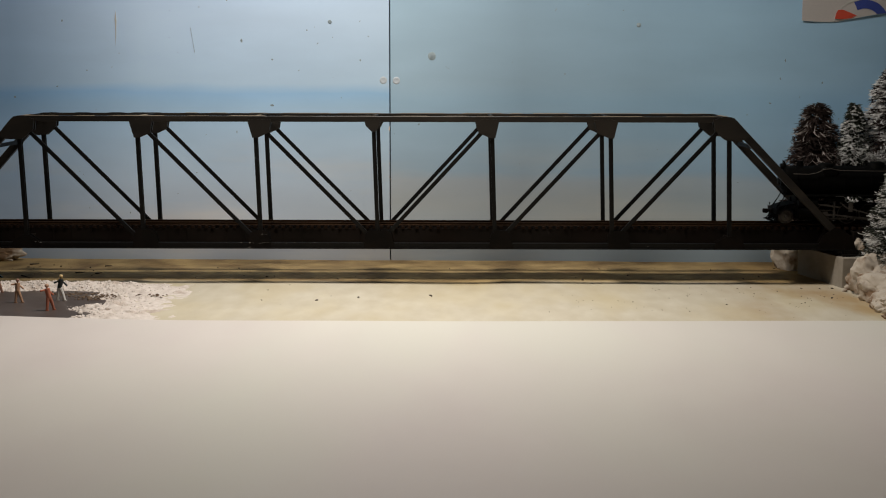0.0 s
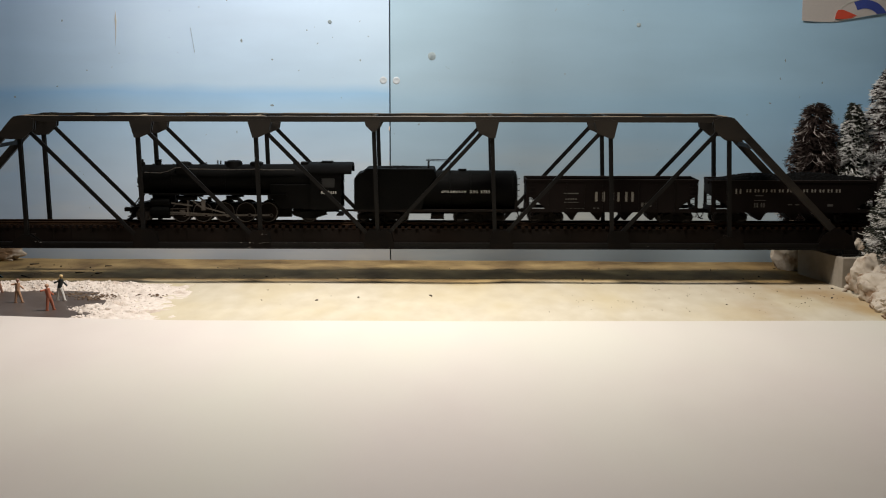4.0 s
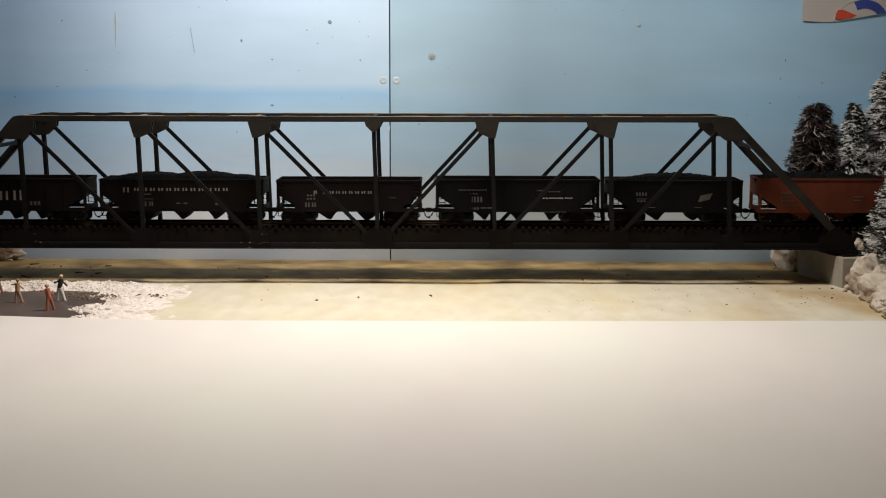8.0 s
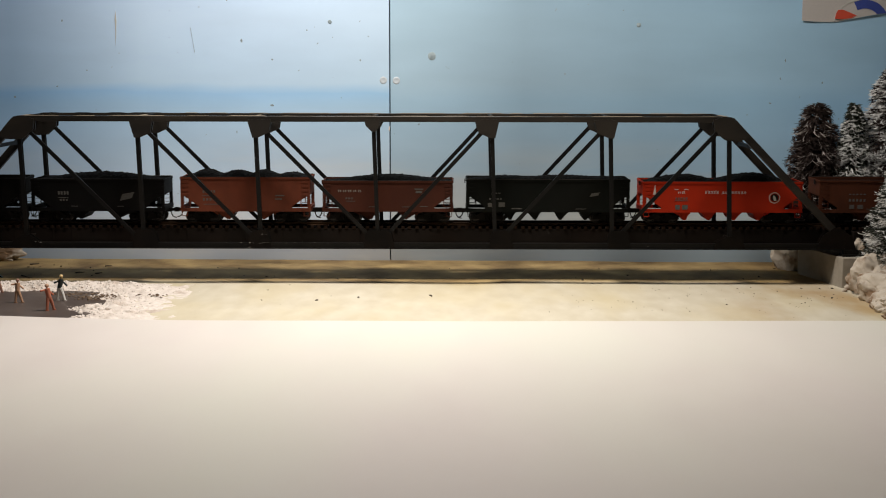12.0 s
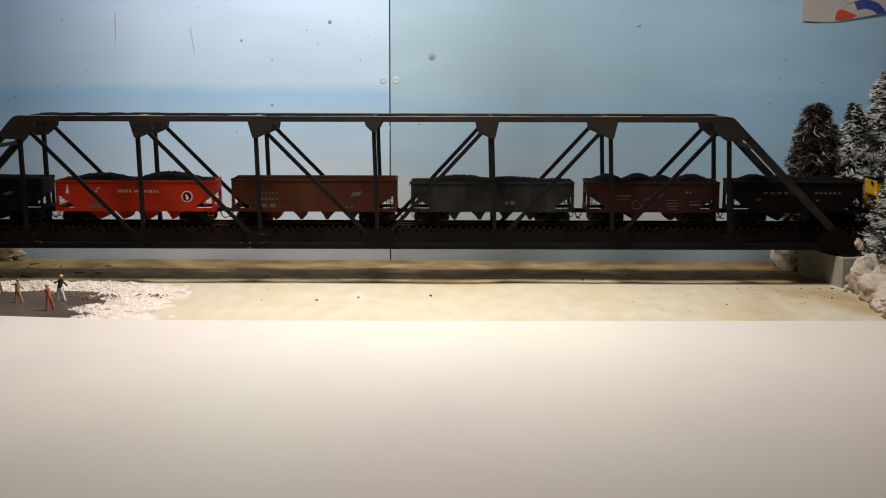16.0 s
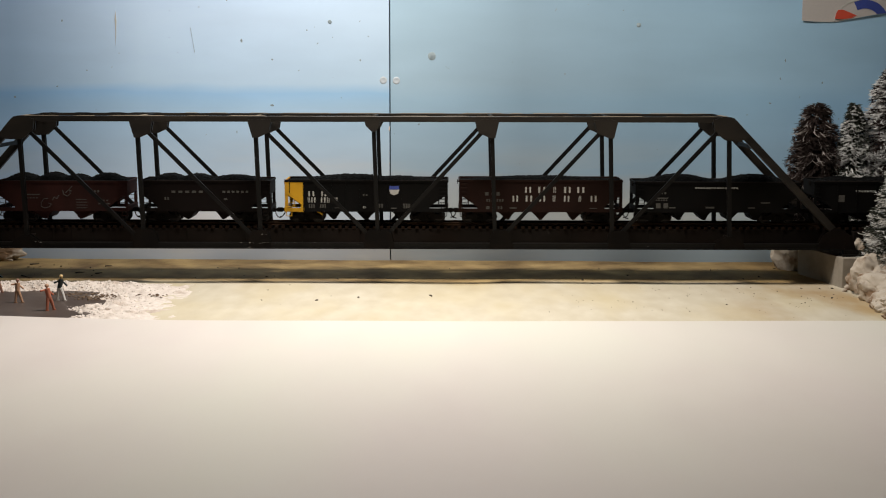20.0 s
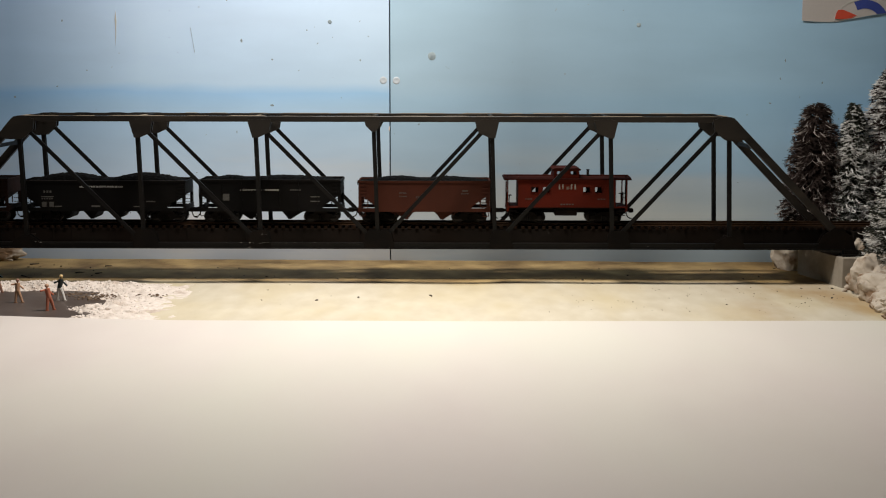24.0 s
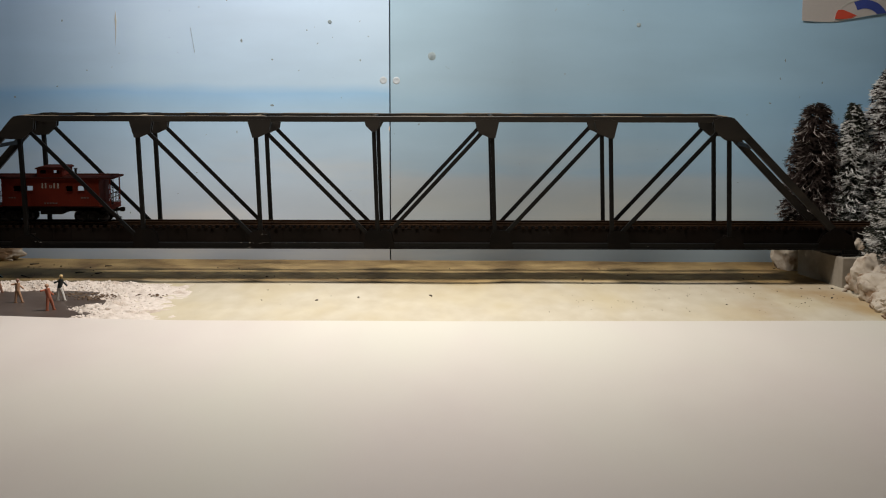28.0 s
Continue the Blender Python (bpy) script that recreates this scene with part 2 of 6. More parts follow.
M_FAINT = mat("worn_lettering", (0.035, 0.033, 0.030), (0.11, 0.105, 0.097), 700.0, 0.85, 0.0, 0.0, spec=0.1)
M_YELLOW = mat("yellow_paint", (0.50, 0.26, 0.010), (0.60, 0.33, 0.016), 150.0, 0.6, 0.0, 0.0001, (0.36, 0.18, 0.02), 40.0, 0.5, spec=0.2)
M_CABOOSE = mat("caboose_red", (0.056, 0.0068, 0.0030), (0.082, 0.0102, 0.0046), 150.0, 0.75, 0.0, 0.0001, (0.050, 0.0075, 0.0042), 30.0, 0.5, spec=0.08)
M_CABROOF = mat("dusty_dark_red_roof", (0.022, 0.0050, 0.0034), (0.036, 0.0075, 0.0048), 150.0, 0.85, 0.0, 0.0001, (0.028, 0.0065, 0.0045), 30.0, 0.5, spec=0.05)
M_GLASS = mat("dark_window_glass", (0.02, 0.02, 0.02), (0.03, 0.03, 0.03), 50.0, 0.08, 0.0, 0.0)
M_PLAST = mat("room_plaster", (0.46, 0.44, 0.41), (0.54, 0.52, 0.485), 8.0, 0.9, 0.0, 0.0005)
M_WOOD = mat("benchwork_pine", (0.36, 0.25, 0.14), (0.48, 0.34, 0.20), 20.0, 0.7, 0.0, 0.0003, (0.28, 0.18, 0.10), 6.0, 0.5, (0.3, 3, 3))
M_BARK = mat("dark_twig", (0.030, 0.020, 0.016), (0.060, 0.040, 0.032), 300.0, 0.9, 0.0, 0.0)
M_NEEDLE_B = mat("brown_needles", (0.020, 0.0145, 0.013), (0.058, 0.043, 0.038), 400.0, 0.95, 0.0, 0.0, (0.050, 0.032, 0.028), 60.0, 0.7, spec=0.1)
M_NEEDLE_G = mat("green_needles", (0.018, 0.021, 0.016), (0.062, 0.066, 0.054), 400.0, 0.95, 0.0, 0.0, spec=0.1)
M_FROST = mat("frosted_brown_twig", (0.26, 0.22, 0.20), (0.62, 0.56, 0.53), 500.0, 0.95, 0.0, 0.0, spec=0.1)
M_FLOCK = mat("snow_flock", (0.62, 0.615, 0.60), (0.86, 0.85, 0.84), 500.0, 0.95, 0.0, 0.0)
M_CLOTH = mat("white_banner_cloth", (0.45, 0.425, 0.41), (0.53, 0.505, 0.49), 500.0, 0.85, 0.0, 0.0001, (0.50, 0.47, 0.45), 20.0, 0.5)
M_BRED = mat("banner_red", (0.55, 0.06, 0.03), (0.62, 0.08, 0.04), 400.0, 0.8, 0.0, 0.0)
M_BBLUE = mat("banner_blue", (0.03, 0.05, 0.26), (0.04, 0.07, 0.32), 400.0, 0.8, 0.0, 0.0)
M_SMUDGE = mat("backdrop_smudge", (0.16, 0.20, 0.22), (0.34, 0.40, 0.44), 500.0, 0.8, 0.0, 0.0, spec=0.1)
M_BLISTER = mat("grey_blister_paint", (0.20, 0.26, 0.29), (0.42, 0.49, 0.52), 420.0, 0.8, 0.0, 0.0002, (0.15, 0.19, 0.21), 200.0, 0.7, spec=0.1)
M_CREAM = mat("backdrop_cream_streak", (0.46, 0.50, 0.50), (0.60, 0.56, 0.51), 300.0, 0.7, 0.0, 0.0)
M_DOT = mat("painted_screw", (0.43, 0.51, 0.57), (0.54, 0.56, 0.59), 700.0, 0.6, 0.0, 0.0001)


# ---- mesh helpers ----
def box(bm, x0, x1, y0, y1, z0, z1):
    vs = [bm.verts.new((x, y, z)) for x in (x0, x1) for y in (y0, y1) for z in (z0, z1)]
    for f in ((0, 1, 3, 2), (4, 6, 7, 5), (0, 4, 5, 1), (2, 3, 7, 6), (0, 2, 6, 4), (1, 5, 7, 3)):
        bm.faces.new([vs[i] for i in f])
    return vs


def prism(bm, pts, y0, y1):
    """Extrude a polygon in x and z between y0 and y1."""
    a = [bm.verts.new((x, y0, z)) for x, z in pts]
    b = [bm.verts.new((x, y1, z)) for x, z in pts]
    bm.faces.new(a)
    bm.faces.new(b[::-1])
    n = len(pts)
    for i in range(n):
        bm.faces.new((a[i], b[i], b[(i + 1) % n], a[(i + 1) % n]))


def slab(bm, pts, z0, z1):
    """Extrude a polygon in x and y between z0 and z1."""
    a = [bm.verts.new((x, y, z0)) for x, y in pts]
    b = [bm.verts.new((x, y, z1)) for x, y in pts]
    bm.faces.new(a)
    bm.faces.new(b[::-1])
    n = len(pts)
    for i in range(n):
        bm.faces.new((a[i], b[i], b[(i + 1) % n], a[(i + 1) % n]))


def rod(bm, p, q, r, seg=8, r2=None):
    p, q = Vector(p), Vector(q)
    d = q - p
    m = Matrix.Translation((p + q) / 2) @ d.to_track_quat("Z", "Y").to_matrix().to_4x4()
    bmesh.ops.create_cone(bm, cap_ends=True, segments=seg, radius1=r, radius2=r if r2 is None else r2, depth=d.length, matrix=m)


def bar(bm, p, q, w, d):
    """A rectangular bar between p and q in an x-z plane: w across it in the plane, d in y."""
    p, q = Vector(p), Vector(q)
    t = (q - p).normalized()
    n = Vector((-t.z, 0, t.x)) * (w / 2)
    y = Vector((0, d / 2, 0))
    vs = [bm.verts.new(a + s * n + u * y) for a in (p, q) for s in (-1, 1) for u in (-1, 1)]
    for f in ((0, 1, 3, 2), (4, 6, 7, 5), (0, 4, 5, 1), (2, 3, 7, 6), (0, 2, 6, 4), (1, 5, 7, 3)):
        bm.faces.new([vs[i] for i in f])


def strut(bm, p, q, w, h):
    """A rectangular bar between any two points: w level, h upright."""
    p, q = Vector(p), Vector(q)
    t = (q - p).normalized()
    s = t.cross(Vector((0, 0, 1))).normalized() * (w / 2)
    u = s.cross(t).normalized() * (h / 2)
    vs = [bm.verts.new(a + i * s + j * u) for a in (p, q) for i in (-1, 1) for j in (-1, 1)]
    for f in ((0, 1, 3, 2), (4, 6, 7, 5), (0, 4, 5, 1), (2, 3, 7, 6), (0, 2, 6, 4), (1, 5, 7, 3)):
        bm.faces.new([vs[i] for i in f])


def lathe(bm, profile, seg=20, axis="Y", at=(0, 0, 0)):
    """Turn (distance along axis, radius) pairs round the axis."""
    rings = []
    for d, r in profile:
        ring = []
        for i in range(seg):
            a = 2 * math.pi * i / seg
            c, s = r * math.cos(a), r * math.sin(a)
            v = {"Y": (c, d, s), "X": (d, c, s), "Z": (c, s, d)}[axis]
            ring.append(bm.verts.new(Vector(v) + Vector(at)))
        rings.append(ring)
    for a, b in zip(rings, rings[1:]):
        for i in range(seg):
            bm.faces.new((a[i], a[(i + 1) % seg], b[(i + 1) % seg], b[i]))
    bm.faces.new(rings[0])
    bm.faces.new(rings[-1][::-1])


def tube(bm, pts, r, seg=6):
    for p, q in zip(pts, pts[1:]):
        rod(bm, p, q, r, seg)


def mesh_of(name, bm, material, smooth=False, bevel=0.0):
    if bevel:
        bmesh.ops.bevel(bm, geom=bm.edges[:], offset=bevel, segments=1, affect="EDGES", clamp_overlap=True)
    bmesh.ops.recalc_face_normals(bm, faces=bm.faces[:])
    me = bpy.data.meshes.new(name)
    bm.to_mesh(me)
    bm.free()
    me.materials.append(material)
    if smooth:
        for p in me.polygons:
            p.use_smooth = True
        me.set_sharp_from_angle(angle=radians(40))
    return me


def part(name, bm, material, parent=None, label="", smooth=False, bevel=0.0, at=None):
    """Link a bmesh, or a shared mesh, as one mesh object under a thing or a part."""
    me = mesh_of(name, bm, material, smooth, bevel) if isinstance(bm, bmesh.types.BMesh) else bm
    ob = new(name, me)
    ob.parent = parent
    if at is not None:
        ob.matrix_basis = at
    if label:
        ob["label"] = label
    return ob


def thing(name, label, category, group="", kind="", at=None):
    ob = tagged(new(name), label, category, group, kind)
    ob.empty_display_size = 0.01
    if at is not None:
        ob.matrix_basis = at
    return ob


def heightfield(name, x0, x1, y0, y1, nx, ny, f, material, base=None):
    """A ground sheet with z from f(x, y); with base, walls go down to that height."""
    bm = bmesh.new()
    g = [[bm.verts.new((x0 + (x1 - x0) * i / nx, y0 + (y1 - y0) * j / ny, 0)) for i in range(nx + 1)] for j in range(ny + 1)]
    for row in g:
        for v in row:
            v.co.z = f(v.co.x, v.co.y)
    for j in range(ny):
        for i in range(nx):
            bm.faces.new((g[j][i], g[j][i + 1], g[j + 1][i + 1], g[j + 1][i]))
    if base is not None:
        rim = g[0] + [r[-1] for r in g[1:]] + g[-1][-2::-1] + [r[0] for r in g[-2:0:-1]]
        low = [bm.verts.new((v.co.x, v.co.y, base)) for v in rim]
        n = len(rim)
        for i in range(n):
            bm.faces.new((rim[i], low[i], low[(i + 1) % n], rim[(i + 1) % n]))
        bm.faces.new(low)
    return mesh_of(name, bm, material, True)


def fbm(x, y, z=0.0, s=1.0):
    p = Vector((x, y, z)) * s
    return noise.noise(p) + 0.5 * noise.noise(p * 2.1) + 0.25 * noise.noise(p * 4.3)


def blobs(name, lumps, material):
    """Many small uneven balls in one mesh: (x, y, z, three radii, turn, seed) each."""
    bm = bmesh.new()
    bmesh.ops.create_icosphere(bm, subdivisions=2, radius=1.0)
    bm.verts.ensure_lookup_table()
    base = [v.co.copy() for v in bm.verts]
    tris = [[v.index for v in q.verts] for q in bm.faces]
    bm.free()
    verts, faces = [], []
    for x, y, z, rx, ry, rz, turn, seed in lumps:
        c, s, k = math.cos(turn), math.sin(turn), len(verts)
        for p in base:
            g = 1 + 0.30 * noise.noise(p * 1.6 + Vector((seed, 0, 0)))
            a, b = p.x * rx * g, p.y * ry * g
            verts.append((x + a * c - b * s, y + a * s + b * c, z + p.z * rz * g))
        faces.extend([[i + k for i in t] for t in tris])
    me = bpy.data.meshes.new(name)
    me.from_pydata(verts, [], faces)
    me.materials.append(material)
    me.polygons.foreach_set("use_smooth", [True] * len(faces))
    return me


RIVER = -0.030
BACK_Y = 0.132


def back_y(x):
    """The backdrop stands a little askew to the bridge."""
    return BACK_Y - 0.019 * (x + 0.0926)


RAIL_Z = 0.019
TRACK_Y = 0.0314

# ---- the room and the layout's base ----
def room():
    for name, b in (("wall_north", (-3.4, 3.4, 0.20, 0.28, -0.9, 1.5)), ("wall_south", (-3.4, 3.4, -2.28, -2.2, -0.9, 1.5)),
                    ("wall_west", (-3.48, -3.4, -2.28, 0.28, -0.9, 1.5)), ("wall_east", (3.4, 3.48, -2.28, 0.28, -0.9, 1.5)),
                    ("floor", (-3.48, 3.48, -2.28, 0.28, -0.98, -0.9)), ("ceiling", (-3.48, 3.48, -2.28, 0.28, 1.5, 1.58))):
        bm = bmesh.new()
        box(bm, *b)
        tagged(part(name, bm, M_PLAST), "plain grey plaster room surface round the layout", name.split("_")[0], kind="structure")


room()


def river():
    me = heightfield("river_ice", -1.3, 1.3, -0.25, BACK_Y + 0.03, 130, 40,
                     lambda x, y: RIVER + 0.0006 * fbm(x, y, 0.0, 9.0), M_ICE, RIVER - 0.012)
    tagged(part("ground", me, None), "cream and tan painted sheet of frozen river ice", "river ice", kind="structure")


river()


def board_edge(x):
    """Where the white board in front ends, towards the bridge."""
    t = min(1.0, max(0.0, (x + 0.36) / 0.17))
    return -0.1656 - 0.016 * t * (2 - t) + 0.006 * min(1.0, max(0.0, x / 0.28)) + 0.0007 * noise.noise(Vector((x * 12, 0, 0)))


def white_board():
    bm = bmesh.new()
    n, rows = 120, [0.0, 0.0012, 0.004, 0.3, 0.85]
    xs = [-1.3 + 2.6 * i / n for i in range(n + 1)]
    grid = []
    for k, d in enumerate(rows):
        grid.append([bm.verts.new((x, board_edge(x) - d, -0.024 - (0.0012 if k == 0 else 0.0003 if k == 1 else 0.0))) for x in xs])
    low = [[bm.verts.new((x, board_edge(x) - d, -0.0365)) for x in xs] for d in (0.0, 0.85)]
    for a, b in zip([low[0]] + grid, grid + [low[1]]):
        for i in range(n):
            bm.faces.new((a[i], a[i + 1], b[i + 1], b[i]))
    for i in range(n):
        bm.faces.new((low[0][i], low[1][i], low[1][i + 1], low[0][i + 1]))
    tagged(part("white_board", bm, M_BOARD, smooth=True), "plain white board laid flat in front of the river", "board")


white_board()


def backdrop():
    """Two painted hardboard sheets with an open joint between them."""
    gap = -0.0926
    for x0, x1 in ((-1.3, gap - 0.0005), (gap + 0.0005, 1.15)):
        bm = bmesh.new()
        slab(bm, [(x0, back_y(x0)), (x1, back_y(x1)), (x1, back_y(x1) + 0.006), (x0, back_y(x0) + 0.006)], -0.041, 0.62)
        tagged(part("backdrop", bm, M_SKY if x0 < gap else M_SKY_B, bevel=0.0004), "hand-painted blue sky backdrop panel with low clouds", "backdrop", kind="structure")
    bm = bmesh.new()
    box(bm, gap - 0.02, gap + 0.02, BACK_Y + 0.007, BACK_Y + 0.012, -0.041, 0.62)
    tagged(part("backdrop_batten", bm, M_UNDER), "dark batten behind the joint of the backdrop", "batten", kind="structure")


backdrop()


def benchwork():
    """The pine shelf that carries the river, the board and the line beyond the bridge."""
    top = thing("benchwork", "pine plywood shelf on legs under the model railway", "shelf")
    bm = bmesh.new()
    box(bm, -1.32, 1.32, -1.05, 0.175, -0.072, -0.0425)
    part("tabletop", bm, M_WOOD, top, bevel=0.001)
    for x in (-1.25, 0.0, 1.25):
        for y in (-0.98, 0.08):
            bm = bmesh.new()
            box(bm, x - 0.02, x + 0.02, y - 0.02, y + 0.02, -0.9, -0.072)
            part("leg", bm, M_WOOD, top)
    for s in (-1, 1):
        bm = bmesh.new()
        box(bm, min(s * 1.325, s * 3.39), max(s * 1.325, s * 3.39), -0.06, 0.12, -0.012, 0.0115)
        part("line_shelf", bm, M_WOOD, top)


benchwork()


# ---- the bridge ----
PANEL = 0.0967
RACK = -0.0323
TOP_Z, TOP_H = 0.1067, 0.0046
FAR_Y = 0.0628


def node_x(k):
    return (k - 4) * PANEL


def bridge():
    br = thing("truss_bridge", "weathered black eight-panel through truss bridge, slightly racked", "bridge")

    def add(name, bm, material=M_BRIDGE, bevel=0.0):
        for v in bm.verts:
            v.co.x += RACK * v.co.z
        return part(name, bm, material, br, bevel=bevel)

    z_low, z_top = 0.0024, TOP_Z
    for y in (0.0, FAR_Y):
        o = -1 if y == 0 else 1
        bm = bmesh.new()
        box(bm, node_x(0) - 0.0002, node_x(6) + 0.0002, y - 0.0026, y + 0.0026, z_top - TOP_H / 2, z_top + TOP_H / 2)
        add("top_chord", bm, M_CHORD, bevel=0.0003)
        # tan dust patches paint the lit line along the chord's upper face and its edge
        rng = random.Random(31 if y else 30)
        bm = bmesh.new()
        x = node_x(0) + 0.004
        while x < node_x(6) - 0.012:
            run = rng.uniform(0.010, 0.045)
            e = min(x + run, node_x(6) - 0.003)
            a, b = rng.uniform(-0.0025, -0.0012), rng.uniform(0.0008, 0.0025)
            prism(bm, [(x, z_top + TOP_H / 2), (e, z_top + TOP_H / 2), (e - 0.003, z_top + TOP_H / 2 + 0.00032), (x + 0.003, z_top + TOP_H / 2 + 0.00032)], y + a, y + b)
            x = e + rng.uniform(0.002, 0.018)
        tagged(add("dust", bm, M_LIT_DUST), "patches of tan dust painting the lit upper edge", kind="stuff")
        bm = bmesh.new()
        box(bm, node_x(-1) - 0.006, node_x(7) + 0.006, y - 0.0022, y + 0.0022, 0.0, 0.0048)
        box(bm, node_x(-1) - 0.006, node_x(7) + 0.006, y + o * 0.0022, y + o * 0.0034, 0.0, 0.0009)
        add("bottom_chord", bm)
        for a, b in ((0, -1), (6, 7)):
            bm = bmesh.new()
            bar(bm, (node_x(a) + (0.0012 if a else -0.0012), y, z_top - 0.0004), (node_x(b), y, z_low + 0.002), 0.0062, 0.0048)
            add("end_post", bm, M_CHORD, bevel=0.0003)
        for k in range(7):
            x = node_x(k)
            bm = bmesh.new()
            for s in (-1, 1):
                box(bm, x - 0.0016, x + 0.0016, y + s * 0.0016 - 0.0004, y + s * 0.0016 + 0.0004, z_low, z_top - 0.002)
            box(bm, x - 0.0004, x + 0.0004, y - 0.0012, y + 0.0012, z_low, z_top - 0.002)
            add("vertical", bm)
        for a, b in ((0, 1), (1, 2), (2, 3), (4, 3), (5, 4), (6, 5)):
            bm = bmesh.new()
            off = ({(0, 1): 0.0022, (1, 2): 0.0022, (5, 4): -0.0036, (4, 3): -0.0020, (6, 5): -0.0020} if y else {(6, 5): -0.0017}).get((a, b), 0.0)
            bar(bm, (node_x(a) + off, y, z_top - 0.002), (node_x(b) + off, y, z_low + 0.001), 0.0031, 0.0022)
            add("diagonal", bm)
        # gusset plates at the top chord, wider on the side of the diagonal
        for k in range(7):
            x = node_x(k)
            lean = 1 if k < 3 else -1
            if k == 3:
                pts = [(-0.0075, 0.0), (-0.0062, -0.0052), (-0.0016, -0.0098), (0.0020, -0.0098), (0.0048, -0.0052), (0.0062, 0.0)]
            elif k in (0, 6):
                pts = [(0.0133, 0.0), (0.0125, -0.0085), (0.0030, -0.0165), (-0.0100, -0.0165), (-0.0165, -0.0140), (-0.0128, -0.0082), (-0.0050, 0.0004), (-0.0028, 0.0020), (0.0006, 0.0027), (0.0060, 0.0027)]
                pts = [(lean * (px), pz) for px, pz in pts]
            else:
                pts = [(-0.0062, 0.0), (-0.0024, -0.0150), (0.0018, -0.0150), (0.0112, -0.0108), (0.0126, -0.0045), (0.0134, 0.0)]
                pts = [(lean * px, pz) for px, pz in pts]
            bm = bmesh.new()
            for s in (-1, 1):
                prism(bm, [(x + px, z_top - TOP_H / 2 + 0.002 + pz) for px, pz in pts], y + s * 0.0030 - 0.0004, y + s * 0.0030 + 0.0004)
            add("top_gusset", bm, M_CHORD)
        # gusset plates at the bottom chord
        for k in range(-1, 8):
            x = node_x(k)
            if k in (-1, 7):
                s = 1 if k < 0 else -1
                pts = [(x - s * 0.007, 0.0), (x + s * 0.026, 0.0), (x + s * 0.020, 0.012), (x + s * 0.010, 0.019), (x - s * 0.004, 0.012)]
            elif k in (0, 6):
                pts = [(x - 0.0138, 0.0004), (x + 0.0128, 0.0004), (x + 0.0108, 0.0058), (x + 0.0030, 0.0112), (x - 0.0026, 0.0112), (x - 0.0112, 0.0062)]
            else:
                a, b = {1: (0.0079, 0.0114), 2: (0.0092, 0.0080), 3: (0.0106, 0.0124), 4: (0.0038, 0.0137), 5: (0.0030, 0.0137)}[k]
                pts = [(x - a - 0.0012, 0.0004), (x + b + 0.0012, 0.0004), (x + b + 0.0006, 0.0060), (x + b - 0.0008, 0.0125), (x + b - 0.0044, 0.0156),
                       (x - a + 0.0036, 0.0156), (x - a + 0.0006, 0.0125), (x - a - 0.0004, 0.0060)]
            bm = bmesh.new()
            for q in (-1, 1):
                prism(bm, pts, y + q * 0.0028 - 0.0004, y + q * 0.0028 + 0.0004)
            add("bottom_gusset", bm, M_GUSSET)
        # bearing shoes under both ends
        for k in (-1, 7):
            bm = bmesh.new()
            x = node_x(k) + (0.0045 if k == 7 else -0.0045)
            box(bm, x - 0.009, x + 0.009, y - 0.006, y + 0.006, -0.0052, -0.0032)
            box(bm, x - 0.007, x + 0.007, y - 0.004, y + 0.004, -0.0032, 0.0)
            add("bearing_shoe", bm)
    # across the top: struts, laterals, and the portals
    for k in range(7):
        x = node_x(k)
        bm = bmesh.new()
        box(bm, x - 0.0016, x + 0.0016, 0.0026, FAR_Y - 0.0026, z_top - 0.0012, z_top + 0.0019)
        add("top_strut", bm)
        if k < 6:
            x2 = node_x(k + 1)
            for p, q, dz in (((x, 0.0026), (x2, FAR_Y - 0.0026), 0.0005), ((x, FAR_Y - 0.0026), (x2, 0.0026), -0.0012)):
                bm = bmesh.new()
                strut(bm, (p[0], p[1], z_top + dz), (q[0], q[1], z_top + dz), 0.0013, 0.0013)
                add("top_lateral", bm, M_CHORD)
    for a, b in ((0, -1), (6, 7)):
        bm = bmesh.new()
        for t in (0.10, 0.22):
            x, z = node_x(a) + (node_x(b) - node_x(a)) * t, z_top + (z_low - z_top) * t
            box(bm, x - 0.0014, x + 0.0014, 0.0024, FAR_Y - 0.0024, z - 0.0014, z + 0.0014)
        add("portal_beam", bm)
    # chipped paint on the lower chord, and dust that paints the struts' lit tops
    rng = random.Random(17)
    bm = bmesh.new()
    for cx, cz, n, sp in ((-0.195, 0.0052, 9, 0.016), (-0.158, 0.0050, 5, 0.012), (-0.190, 0.0120, 4, 0.004), (-0.375, 0.0050, 4, 0.006), (-0.205, 0.0012, 3, 0.010),
                          (-0.086, 0.0016, 2, 0.004), (0.125, 0.0024, 1, 0.004)):
        for i in range(n):
            x, z, r = cx + rng.gauss(0, sp * 0.5), cz + rng.gauss(0, 0.0004), rng.uniform(0.00014, 0.00034)
            box(bm, x - r * rng.uniform(0.8, 2.2), x + r, -0.0036, -0.0030, z - r * 0.5, z + r * 0.5)
    tagged(add("paint_chips", bm, M_CHIP), "bare white chips in the paint", kind="stuff")
    bm = bmesh.new()
    for k in range(7):
        x = node_x(k)
        y0 = rng.uniform(0.004, 0.012)
        box(bm, x - 0.0013, x + 0.0013, y0, y0 + rng.uniform(0.018, 0.040), z_top + 0.0019, z_top + 0.0022)
    tagged(add("lit_strut_dust", bm, M_LIT_DUST), "tan dust painting the lit tops of the struts", kind="stuff")
    # the floor: beams across, stringers along
    for k in range(-1, 8):
        x = node_x(k)
        bm = bmesh.new()
        box(bm, x - 0.0016, x + 0.0016, 0.0034, FAR_Y - 0.0034, 0.0012, 0.0098)
        add("floor_beam", bm, M_STRING)
